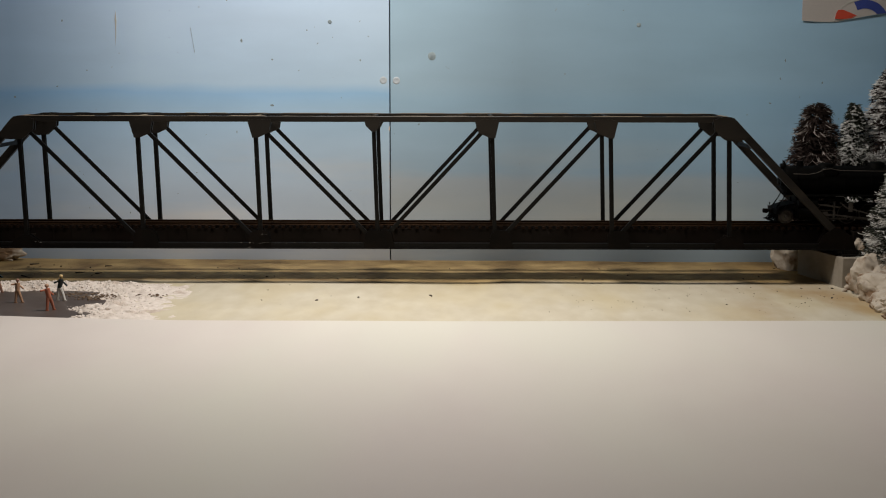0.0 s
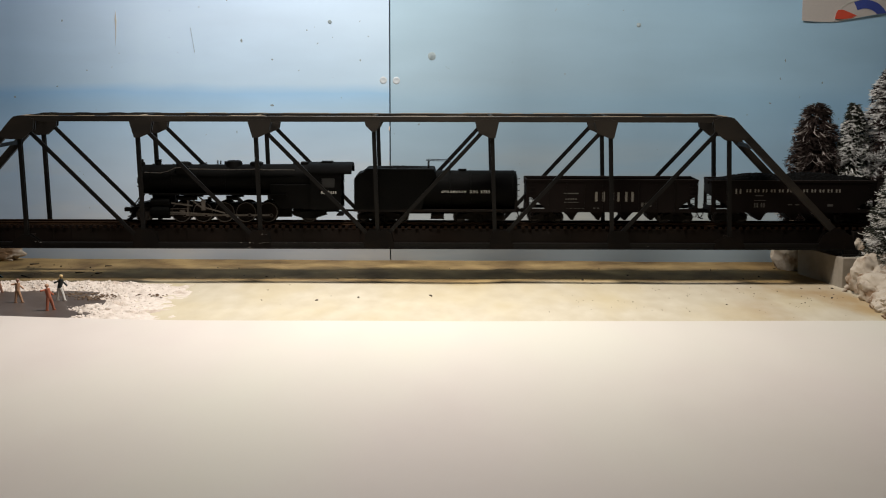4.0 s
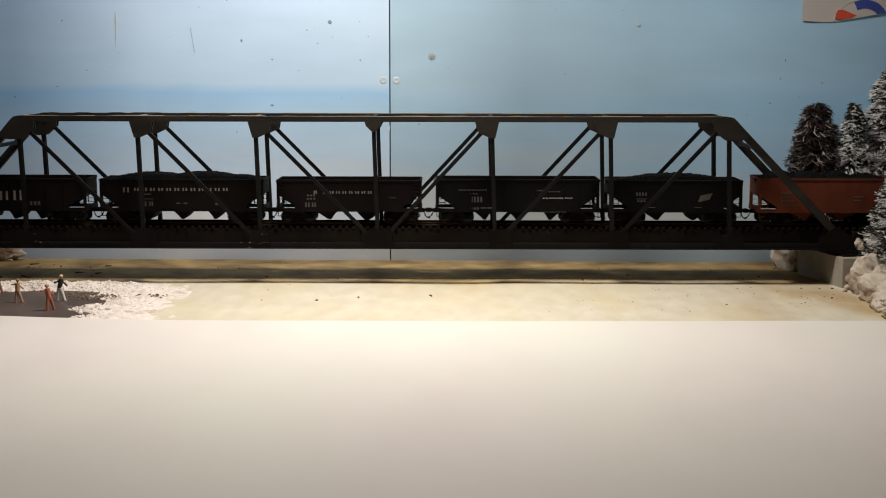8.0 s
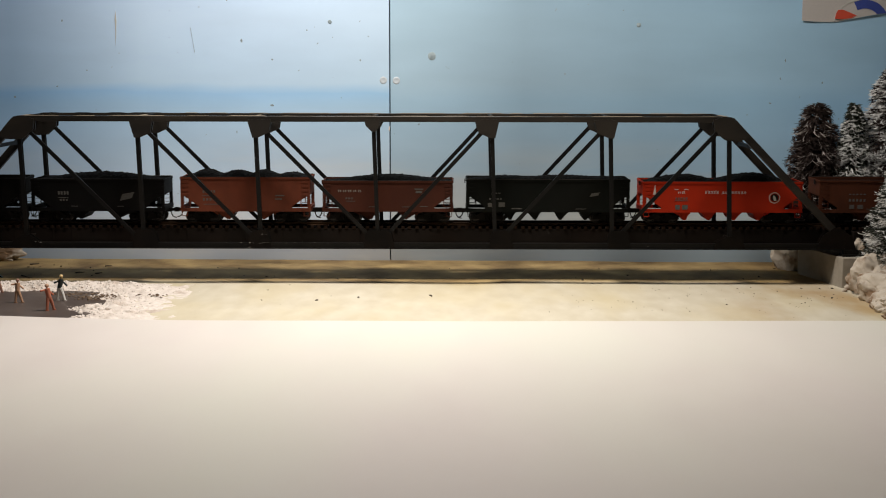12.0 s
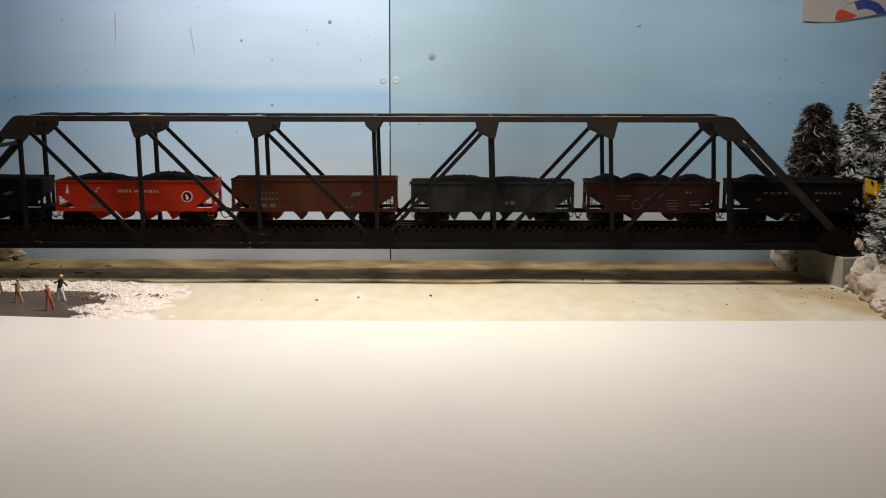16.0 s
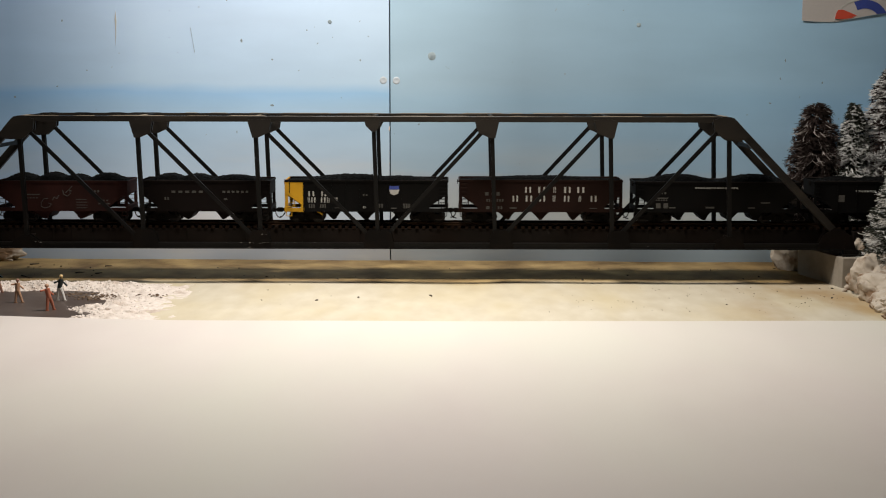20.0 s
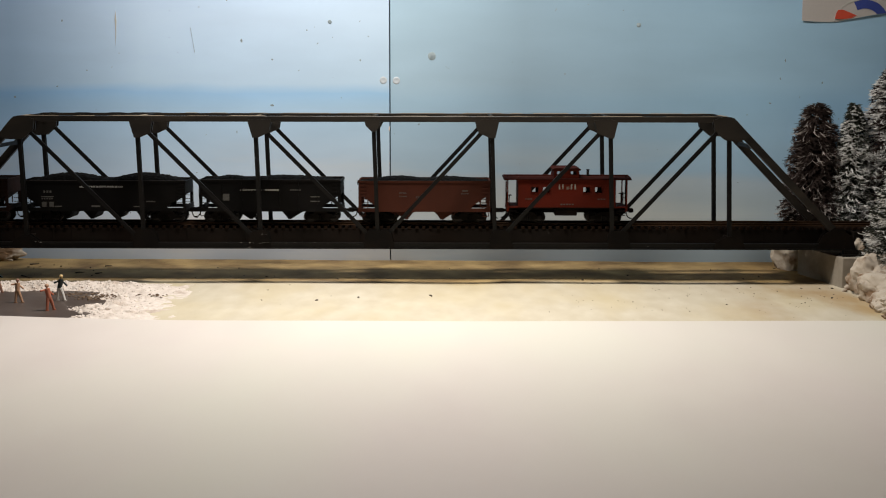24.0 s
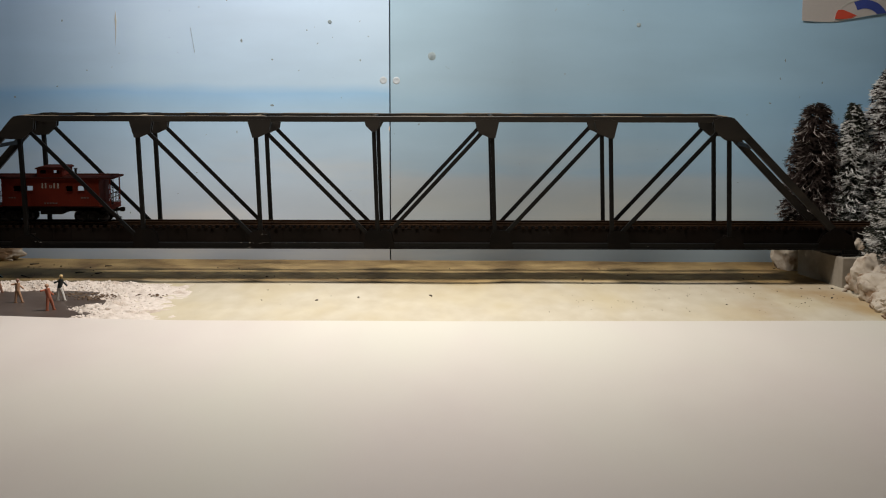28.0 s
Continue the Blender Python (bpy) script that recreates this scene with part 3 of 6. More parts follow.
    # added plates, unseen between chords and track, that keep light stripes off the abutments
    for k in (-1, 7):
        for y0, y1 in ((0.0036, 0.0162), (0.0466, FAR_Y - 0.0036)):
            bm = bmesh.new()
            x0, x1 = (node_x(7) - 0.058, node_x(7) + 0.004) if k == 7 else (node_x(-1) - 0.004, node_x(-1) + 0.058)
            box(bm, x0, x1, y0, y1, 0.0004, 0.0010)
            add("light_block_plate", bm, M_STRING)
    for y in (TRACK_Y - 0.0135, TRACK_Y - 0.0045, TRACK_Y + 0.0045, TRACK_Y + 0.0135):
        bm = bmesh.new()
        box(bm, node_x(-1) - 0.005, node_x(7) + 0.005, y - 0.0006, y + 0.0006, 0.0030, 0.0144)
        box(bm, node_x(-1) - 0.005, node_x(7) + 0.005, y - 0.0020, y + 0.0020, 0.0024, 0.0030)
        for i in range(8):
            for j in range(1, 6):
                x = node_x(i - 1) + PANEL * j / 6
                box(bm, x - 0.0004, x + 0.0004, y - 0.0009, y + 0.0009, 0.0030, 0.0144)
        add("stringer", bm, M_STRING)


bridge()


def track():
    tr = thing("railway_track", "rusty model rails on brown wooden ties", "railway track")
    for s in (-1, 1):
        bm = bmesh.new()
        y = TRACK_Y + s * 0.00825
        prism_pts = [(-0.0011, 0.0), (0.0011, 0.0), (0.0011, 0.0003), (0.00025, 0.0006), (0.00025, 0.0016), (0.00055, 0.0018), (0.00055, 0.0024),
                     (-0.00055, 0.0024), (-0.00055, 0.0018), (-0.00025, 0.0016), (-0.00025, 0.0006), (-0.0011, 0.0003)]
        a = [bm.verts.new((-3.38, y + py, RAIL_Z - 0.0024 + pz)) for py, pz in prism_pts]
        b = [bm.verts.new((3.38, y + py, RAIL_Z - 0.0024 + pz)) for py, pz in prism_pts]
        bm.faces.new(a)
        bm.faces.new(b[::-1])
        for i in range(12):
            bm.faces.new((a[i], b[i], b[(i + 1) % 12], a[(i + 1) % 12]))
        part("rail", bm, M_RAIL, tr)
    pitch = 0.0059
    bm = bmesh.new()
    box(bm, -0.0013, 0.0013, -0.0150, 0.0150, -0.0021, 0.0)
    box(bm, -0.0011, 0.0011, -0.0098, -0.0066, 0.0, 0.0004)
    box(bm, -0.0011, 0.0011, 0.0066, 0.0098, 0.0, 0.0004)
    tie = mesh_of("tie", bm, M_TIE)
    rng = random.Random(5)
    n = int(0.50 / pitch)
    for i in range(-n, n + 1):
        part("tie", tie, None, tr, at=pose(i * pitch + rng.uniform(-0.0003, 0.0003), TRACK_Y + rng.uniform(-0.0006, 0.0006), RAIL_Z - 0.0025, 0, 0, rng.uniform(-1.2, 1.2)))
    bm = bmesh.new()
    x = (n + 1) * pitch
    while x < 3.36:
        for s in (-1, 1):
            box(bm, s * x - 0.0013, s * x + 0.0013, TRACK_Y - 0.015, TRACK_Y + 0.015, RAIL_Z - 0.0046, RAIL_Z - 0.0025)
        x += pitch
    tagged(part("far_ties", bm, M_TIE, tr), kind="stuff")


track()


# ---- banks, abutments, rocks ----
def abutment(sign):
    ob = thing("abutment", "grey-brown concrete bridge abutment with a squared corner", "abutment", "bridge abutments")
    if sign > 0:
        pts = [(0.2838, -0.0124), (0.330, -0.0124), (0.330, 0.0605), (0.2670, 0.0605)]
        back = [(0.2995, 0.012), (0.330, 0.012), (0.330, 0.060), (0.2995, 0.060)]
    else:
        pts = [(-0.530, -0.0124), (-0.476, -0.0124), (-0.462, 0.078), (-0.530, 0.078)]
        back = [(-0.530, -0.0035), (-0.494, -0.0035), (-0.494, 0.068), (-0.530, 0.068)]
    bm = bmesh.new()
    slab(bm, pts, RIVER - 0.003, -0.0052)
    part("base", bm, M_CONC, ob, bevel=0.0005)
    bm = bmesh.new()
    slab(bm, back, -0.0052, 0.0135)
    part("backwall", bm, M_STRING, ob, "dark timber backwall", bevel=0.0005)


abutment(1)
abutment(-1)


def bank(sign):
    """The snowy hill that carries the line beyond the bridge."""
    def f(x, y):
        a = abs(x)
        lim = 0.300 if sign > 0 else 0.494
        lim2 = lim + 0.012 * fbm(y, 3.0, 0.0, 20) - (0.02 if y < -0.04 else 0.0) * min(1, (-0.04 - y) * 20)
        t = min(1.0, max(0.0, (a - lim2) / 0.03))
        front = min(1.0, max(0.0, (y + 0.125) / 0.09))
        h = 0.0425 * t * (front * front * (3 - 2 * front)) + 0.004 * fbm(x, y, 1.0, 28) * t
        flat = 1.0 - min(1.0, max(0.0, (abs(y - TRACK_Y) - 0.020) / 0.012))
        rise = 0.016 * min(1.0, max(0.0, (y - 0.07) / 0.04)) * t
        z = RIVER - 0.004 + h + rise
        return z * (1 - flat) + min(z, 0.0118) * flat if flat > 0 and t > 0.98 else min(z, 0.0118) if flat > 0 else z
    x0, x1 = (0.300, 1.3) if sign > 0 else (-1.3, -0.494)
    me = heightfield("snowy_bank", x0, x1, -0.135, BACK_Y - 0.001, 120, 60, f, M_ROCK, RIVER - 0.008)
    tagged(part("snowy_bank", me, None), "snow-covered plaster bank beside the track", "bank", kind="structure")


bank(1)
bank(-1)


def rock_mesh(seed, sx, sy, sz, rough=0.30):
    bm = bmesh.new()
    bmesh.ops.create_icosphere(bm, subdivisions=5, radius=1.0)
    off = Vector((seed * 3.1, seed * 1.7, 0))
    for v in bm.verts:
        p = v.co.normalized()
        k = 1 + rough * noise.noise(p * 1.1 + off) + 0.16 * noise.noise(p * 2.2 - off) - 0.16 * abs(noise.noise(p * 2.6 + off * 2)) + 0.06 * abs(noise.noise(p * 5.5 - off)) + 0.050 * noise.noise(p * 9 + off) + 0.018 * noise.noise(p * 21 + off)
        v.co = Vector((p.x * sx, p.y * sy, max(p.z, -0.55) * sz)) * k
    return mesh_of("rock", bm, M_ROCK, True)


def rocks():
    for i, (x, y, z, sx, sy, sz, turn) in enumerate((
            (0.302, -0.036, -0.018, 0.019, 0.018, 0.018, 10), (0.303, -0.074, -0.024, 0.023, 0.024, 0.018, 50), (0.303, -0.112, -0.027, 0.027, 0.022, 0.014, 0),
            (0.310, -0.014, -0.002, 0.010, 0.009, 0.008, 80), (0.293, -0.024, -0.026, 0.007, 0.007, 0.008, 0), (0.350, -0.066, -0.004, 0.034, 0.035, 0.020, 20),
            (0.277, 0.094, -0.016, 0.027, 0.023, 0.027, 0), (0.318, -0.145, -0.029, 0.040, 0.02, 0.012, 0), (-0.472, 0.126, -0.025, 0.040, 0.009, 0.010, 0),
            (0.335, -0.105, -0.012, 0.034, 0.034, 0.020, 110), (0.2865, -0.0205, -0.0285, 0.0032, 0.003, 0.0026, 0), (0.281, -0.030, -0.0292, 0.0020, 0.002, 0.0016, 0), (0.3010, 0.002, 0.0000, 0.0040, 0.005, 0.009, 30))):
        ob = part("rock", rock_mesh(i + 2, sx, sy, sz), None, at=pose(x, y, z, 0, 0, turn))
        tagged(ob, "snow-dusted beige plaster rock at the river's edge", "rock", "rocks on the river bank")


rocks()


def snow_pile():
    """Loose snow heaped round the skating pond."""
    def f(x, y):
        # the pond is open ice; snow lies behind it and beside it
        bx = min(1.0, max(0.0, (x + 0.322 + 0.016 * fbm(y, 0, 5.0, 40)) / 0.024))
        by = min(1.0, max(0.0, (y + 0.052 + 0.012 * fbm(x, 0, 7.0, 40)) / 0.020))
        on = max(bx, by)
        right = min(1.0, max(0.0, (-0.234 - x + 0.012 * fbm(y, x, 2.0, 45) + 0.004 * fbm(y, x, 4.0, 190)) / 0.100)) ** 0.8
        back = min(1.0, max(0.0, (0.010 - y + 0.006 * fbm(x, y, 9.0, 40)) / 0.022))
        h = on * right * back
        lump = 0.36 + 0.36 * fbm(x, y, 3.0, 60) + 0.55 * abs(noise.noise(Vector((x * 120, y * 110, 2)))) + 0.20 * abs(noise.noise(Vector((x * 270, y * 250, 5))))
        return RIVER - 0.0012 + h * 0.0088 * max(0.08, lump)
    me = heightfield("snow_pile", -0.56, -0.17, -0.172, 0.030, 360, 190, f, M_SNOW)
    tagged(part("snow_pile", me, None), "loose lumpy white snow heaped round a pond", "snow", kind="stuff")
    rng = random.Random(11)
    lumps = []
    for i in range(9500):
        x, y = rng.uniform(-0.50, -0.232), rng.uniform(-0.166, 0.012)
        z = f(x, y)
        if z < RIVER + 0.0004:
            continue
        fade = min(1.0, max(0.15, (-0.240 - x) / 0.075))
        if rng.random() > 0.25 + 0.75 * fade:
            continue
        r = rng.choice((rng.uniform(0.0003, 0.0007), rng.uniform(0.0004, 0.0008), rng.uniform(0.0006, 0.0013))) * (0.5 + 0.5 * fade)
        lumps.append((x, y, z - r * 0.10, r, r * rng.uniform(0.75, 1.15), r * rng.uniform(0.7, 1.0), rng.uniform(0, 6), rng.random() * 90))
    for x, y, r in ((-0.2985, -0.118, 0.0025), (-0.3035, -0.124, 0.0019), (-0.2940, -0.126, 0.0021), (-0.3075, -0.131, 0.0017), (-0.2900, -0.121, 0.0018), (-0.3050, -0.140, 0.0020)):
        lumps.append((x, y, RIVER + 0.0009 + r * 0.6, r, r, r * 0.9, 0.3, r * 9000))
    tagged(part("snow_crumbs", blobs("snow_crumbs", lumps, M_CRYSTAL), None), "rounded clumps of loose white snow", "snow", kind="stuff")
    bm = bmesh.new()
    # brown crumbs paint the shaded brown crevices in the snow at the pond's rim
    bm = bmesh.new()
    for cx, cy, sx, n in ((-0.330, -0.056, 0.018, 70), (-0.310, -0.070, 0.014, 130), (-0.312, -0.080, 0.006, 16), (-0.270, -0.063, 0.012, 30)):
        for i in range(n):
            x, y = rng.gauss(cx, sx * 0.55), rng.gauss(cy, 0.004)
            r = rng.uniform(0.0004, 0.0012)
            m = Matrix.Translation((x, y, max(f(x, y), RIVER + 0.0009) + r * 0.2)) @ Matrix.Rotation(rng.uniform(0, 6), 4, "Z") @ Matrix.Rotation(rng.uniform(-0.6, 0.6), 4, "X") @ Matrix.Diagonal((r * 1.4, r * 0.9, r * 0.5, 1))
            bmesh.ops.create_icosphere(bm, subdivisions=1, radius=1.0, matrix=m)
    tagged(part("crevice_crumbs", bm, M_CREVICE), "brown crumbs for shaded crevices in the snow at the pond's rim", "leaf litter", kind="stuff")
    bm = bmesh.new()
    slab(bm, [(-0.56, -0.178), (-0.300, -0.178), (-0.298, -0.120), (-0.302, -0.075), (-0.318, -0.045), (-0.36, -0.036), (-0.56, -0.036)], RIVER - 0.002, RIVER + 0.0009)
    tagged(part("pond", bm, M_POND), "dark brown sheet of skating pond ice", "pond", kind="structure")


snow_pile()


def debris():
    """Loose dark crumbs and flecks on the river ice."""
    bm = bmesh.new()
    rng = random.Random(4)
    spots = [(-0.1405, -0.075), (-0.109, -0.062), (-0.053, -0.052), (-0.052, -0.055), (0.075, 0.022), (0.29, -0.045), (0.262, -0.060), (0.275, -0.016)]
    for i in range(46):
        spots.append((rng.uniform(-0.42, 0.28), rng.choice((rng.uniform(0.02, 0.125), rng.uniform(-0.15, 0.0)))))
    for i in range(22):
        spots.append((rng.uniform(0.19, 0.285), rng.uniform(-0.09, -0.01)))
    for i in range(12):
        spots.append((rng.uniform(-0.43, -0.30), rng.uniform(0.03, 0.10)))
    for i in range(70):
        spots.append((rng.uniform(-0.44, 0.27), rng.uniform(0.06, 0.128)))
    for i in range(60):
        spots.append((rng.uniform(0.05, 0.30), rng.uniform(-0.14, -0.01)))
    for i, (x, y) in enumerate(spots):
        r = rng.uniform(0.00025, 0.0006) if i > 7 else rng.uniform(0.0006, 0.0010)
        if i > 87:
            r = rng.uniform(0.00012, 0.00034)
        elif y > 0.02:
            r *= 1.5
        m = Matrix.Translation((x, y, RIVER + r * 0.4)) @ Matrix.Rotation(rng.uniform(0, 6), 4, "Z") @ Matrix.Diagonal((r * rng.uniform(0.8, 2.2), r * rng.uniform(0.6, 1.1), r * 0.7, 1))
        bmesh.ops.create_icosphere(bm, subdivisions=1, radius=1.0, matrix=m)
    # dead sticks along the far shore
    for x, y, ln, turn in ((-0.400, 0.030, 0.0095, -0.9), (-0.415, 0.101, 0.0040, 0.2), (-0.360, 0.053, 0.0040, 0.1), (-0.343, 0.050, 0.0030, 0.3), (-0.345, 0.091, 0.0030, 0.0)):
        c, q = math.cos(turn) * ln, math.sin(turn) * ln
        rod(bm, (x - c, y - q, RIVER + 0.0005), (x + c, y + q, RIVER + 0.0009), 0.0006, 6, 0.0003)
    tagged(part("debris", bm, M_CRUMB), "scattered dark crumbs lying on the river ice", "debris", kind="stuff")


debris()


# ---- trees ----
def twig_mesh(name, twigs, material):
    """Thin curved twigs in one mesh: a list of (points, radius), each a tapering three-sided strand."""
    verts, faces = [], []
    for pts, r in twigs:
        way = (pts[-1] - pts[0]).normalized()
        s = way.cross(Vector((0.13, 0.07, 1))).normalized()
        u = s.cross(way)
        k, n = len(verts), len(pts)
        for i, p in enumerate(pts):
            q = r * (1.0 - 0.65 * i / (n - 1))
            for a in (0.0, 2.094, 4.189):
                verts.append(p + q * (math.cos(a) * s + math.sin(a) * u))
        for i in range(n - 1):
            for j in range(3):
                a, b = k + 3 * i + j, k + 3 * i + (j + 1) % 3
                faces.append((a, b, b + 3, a + 3))
        faces.append((k + 3 * n - 3, k + 3 * n - 2, k + 3 * n - 1))
    me = bpy.data.meshes.new(name)
    me.from_pydata(verts, [], faces)
    me.materials.append(material)
    return me


def tree(name, x, y, z0, height, width, seed, label, needles, frost, full=0.6, droop=0.5, dark=900, pale=200, thick=0.0005, curl=0.3, inner=0.35):
    """A model fir: wire trunk, a dense dark crown of fine twigs, and pale frosted twigs over it."""
    rng = random.Random(seed)
    ob = thing(name, label, "tree", "snowy model fir trees", at=pose(x, y, z0))
    bm = bmesh.new()
    rod(bm, (0, 0, -0.004), (0, 0, height * 0.97), 0.0018, 8, 0.0004)
    part("trunk", bm, M_BARK, ob)

    def reach(t, a):
        return width / 2 * (t ** full) * (0.90 + 0.12 * math.sin(t * 34 + seed) + 0.10 * noise.noise(Vector((math.cos(a) * 1.5, math.sin(a) * 1.5, t * 5 + seed)))) + 0.0012

    def strand(t, f0, f1, d, wave):
        """A twig at t of the way down, from f0 to f1 of the crown's reach."""
        a = rng.uniform(0, 2 * math.pi)
        ln = reach(t, a)
        h = height * (1 - t)
        side = Vector((-math.sin(a), math.cos(a), 0))
        out = Vector((math.cos(a), math.sin(a), 0))
        pts, off = [], rng.uniform(-wave, wave)
        for i in range(5):
            f = f0 + (f1 - f0) * i / 4
            q = i / 4
            fall = -d * ln * (f ** 1.6) + curl * ln * max(0.0, q - 0.55) * (f1 - f0)
            pts.append(out * (ln * f) + side * (ln * off * q * q) + Vector((0, 0, h + fall)))
        return pts, out, side, ln

    twigs = []
    for i in range(dark):
        t = 0.01 + 0.99 * rng.random() ** 0.75
        pts, out, side, ln = strand(t, 0.05, rng.uniform(0.72, 1.0), droop * rng.uniform(0.5, 1.2), 0.25)
        twigs.append((pts, 0.00042))
        for k in range(8 + int(ln / 0.0014)):
            p = pts[1 + rng.randrange(4)]
            d = out * rng.uniform(0.3, 1.0) + side * rng.uniform(-0.9, 0.9) + Vector((0, 0, rng.uniform(-0.8, 0.4)))
            e = rng.uniform(0.0024, 0.0056)
            twigs.append(([p, p + d * e * 0.6, p + d * e + Vector((0, 0, -0.0005))], 0.00038))
    part("crown", twig_mesh("crown", twigs, needles), None, ob)
    twigs = []
    for i in range(pale):
        t = 0.015 + 0.985 * rng.random() ** 0.75
        pts, out, side, ln = strand(t, rng.uniform(inner, inner + 0.25), rng.uniform(0.96, 1.14), droop * rng.uniform(0.7, 1.2), 0.35)
        pts = [p + out * 0.0010 + Vector((0, 0, 0.0008)) for p in pts]
        r = thick * rng.uniform(0.6, 1.2)
        twigs.append((pts, r))
        for k in range(2):
            p = pts[2 + rng.randrange(2)]
            d = out * 0.7 + side * rng.choice((-1, 1)) * rng.uniform(0.4, 0.9) + Vector((0, 0, rng.uniform(-0.7, 0.2)))
            e = min(ln * 0.35, rng.uniform(0.003, 0.006))
            twigs.append(([p, p + d * e * 0.5, p + d * e + Vector((0, 0, e * 0.15))], r * 0.8))
    part("snow", twig_mesh("snow", twigs, frost), None, ob, "pale frosted twig ends")
    return ob


tree("fir_tree", 0.2885, 0.098, 0.004, 0.116, 0.063, 1, "dark brown fir tree with pale frosted twigs", M_NEEDLE_B, M_FROST, 0.36, 0.50, 1500, 420, 0.00040, 0.25, 0.35)
tree("fir_tree", 0.3200, 0.090, 0.004, 0.1150, 0.052, 2, "green fir tree heavily flocked with white snow", M_NEEDLE_G, M_FLOCK, 0.66, 0.42, 800, 1200, 0.00090, 0.7, 0.40)
tree("fir_tree", 0.356, 0.098, 0.008, 0.144, 0.086, 3, "tall brown fir tree with snow on its long twig ends", M_NEEDLE_B, M_FLOCK, 0.48, 0.24, 1100, 1700, 0.00066, 0.2, 0.30)
tree("fir_tree", 0.3265, -0.020, -0.014, 0.090, 0.062, 4, "snow-flocked fir tree standing on the rocks by the abutment", M_NEEDLE_G, M_FLOCK, 0.55, 0.20, 1200, 1300, 0.00040, 0.5, 0.50)

# ---- the train ----
SPAN = 0.0004707          # metres of track for one unit of the train's scale
# how far the train has gone, in those units, against seconds
GONE = [(0.0, -1728), (0.5, -1592), (1.0, -1455), (1.5, -1310), (2.0, -1160), (2.5, -1015), (3.0, -872), (3.5, -725), (5.5, -139.5), (6.0, 0),
        (6.5, 130.5), (7.0, 256.5), (7.5, 380), (8.0, 506), (8.5, 629), (9.0, 750.5), (9.5, 875), (10.0, 1001), (10.5, 1130.5), (11.0, 1261.5),
        (11.5, 1395), (12.0, 1530.5), (12.5, 1665.5), (14.5, 2184.5), (15.0, 2313.5), (15.5, 2442), (16.0, 2571), (16.5, 2699.5), (17.0, 2828),
        (17.5, 2958), (18.0, 3090.5), (18.5, 3221), (19.0, 3351.5), (19.5, 3483), (20.0, 3619.5), (20.5, 3755), (21.0, 3892.5), (21.5, 4030.5),
        (23.5, 4580), (24.0, 4709), (24.5, 4832), (25.0, 4948), (25.5, 5061), (26.0, 5171.5), (26.5, 5285.5), (27.0, 5398.5), (27.5, 5511.5), (28.0, 5625.5)]
CARS = []                 # (thing, x at 6 s)
WHEELS = []               # (wheelset, its place on its truck, radius)


def place(u):
    return -0.0432 + (u - 784) * SPAN


def side_z(v):
    """Height over the rail of a level on a car's near side."""
    return 0.0394 - (v - 313) * 0.000473


def car_thing(name, u, label, category, group=""):
    ob = thing(name, label, category, group)
    CARS.append((ob, place(u)))
    ob.matrix_basis = pose(place(u), TRACK_Y, RAIL_Z)
    return ob


def wheel_mesh(name, r, gauge=0.0165, seg=20, material=None):
    bm = bmesh.new()
    for s in (-1, 1):
        y = s * gauge / 2
        prof = [(y - s * 0.0012, r * 0.25), (y - s * 0.0010, r * 1.12), (y - s * 0.0004, r * 1.12), (y - s * 0.0002, r), (y + s * 0.0016, r * 0.985),
                (y + s * 0.0018, r * 0.86), (y + s * 0.0009, r * 0.74), (y + s * 0.0012, r * 0.34), (y + s * 0.0020, r * 0.22)]
        lathe(bm, prof, seg, "Y")
    rod(bm, (0, -gauge / 2 - 0.003, 0), (0, gauge / 2 + 0.003, 0), 0.0011, 8)
    return mesh_of(name, bm, material or M_WHEEL, True)


R_CAR = 0.0048
WHEEL33 = wheel_mesh("wheelset", R_CAR)


def truck_meshes(half, axles, caboose=False):
    """Bolster, and one side frame with its journals and springs."""
    bm = bmesh.new()
    box(bm, -0.0025, 0.0025, -0.0118, 0.0118, 0.0050, 0.0092)
    bol = mesh_of("truck", bm, M_UNDER)
    bm = bmesh.new()
    zc = R_CAR
    pts = [(-half - 0.0030, zc + 0.0022), (-half + 0.0020, zc + 0.0026), (-0.0042, zc + 0.0048), (0.0042, zc + 0.0048), (half - 0.0020, zc + 0.0026),
           (half + 0.0030, zc + 0.0022), (half + 0.0030, zc - 0.0014), (half - 0.0024, zc - 0.0012), (0.0045, zc - 0.0030), (-0.0045, zc - 0.0030),
           (-half + 0.0024, zc - 0.0012), (-half - 0.0030, zc - 0.0014)]
    prism(bm, pts, -0.0008, 0.0008)
    for i in range(axles):
        x = -half + 2 * half * i / (axles - 1)
        box(bm, x - 0.0014, x + 0.0014, -0.0020, 0.0, zc - 0.0012, zc + 0.0016)
    for x in (-0.0018, 0.0, 0.0018):
        rod(bm, (x, -0.0012, zc - 0.0022), (x, -0.0012, zc + 0.0020), 0.0008, 8)
    frame_me = mesh_of("side_frame", bm, M_UNDER)
    return bol, frame_me


TRUCK4 = truck_meshes(0.0097, 2)
TRUCK6 = truck_meshes(0.0165, 3)


def put_truck(parent, x, six=False):
    bol, sf = TRUCK6 if six else TRUCK4
    half, n = (0.0165, 3) if six else (0.0097, 2)
    t = part("truck", bol, None, parent, at=pose(x, 0, 0))
    part("side_frame", sf, None, t, at=pose(0, -0.0118, 0))
    part("side_frame", sf, None, t, at=pose(0, 0.0118, 0, 0, 0, 180))
    for i in range(n):
        ax = -half + 2 * half * i / (n - 1)
        w = part("wheelset", WHEEL33, None, t, at=pose(ax, 0, R_CAR))
        WHEELS.append((w, (ax, 0, R_CAR), R_CAR))
    return t


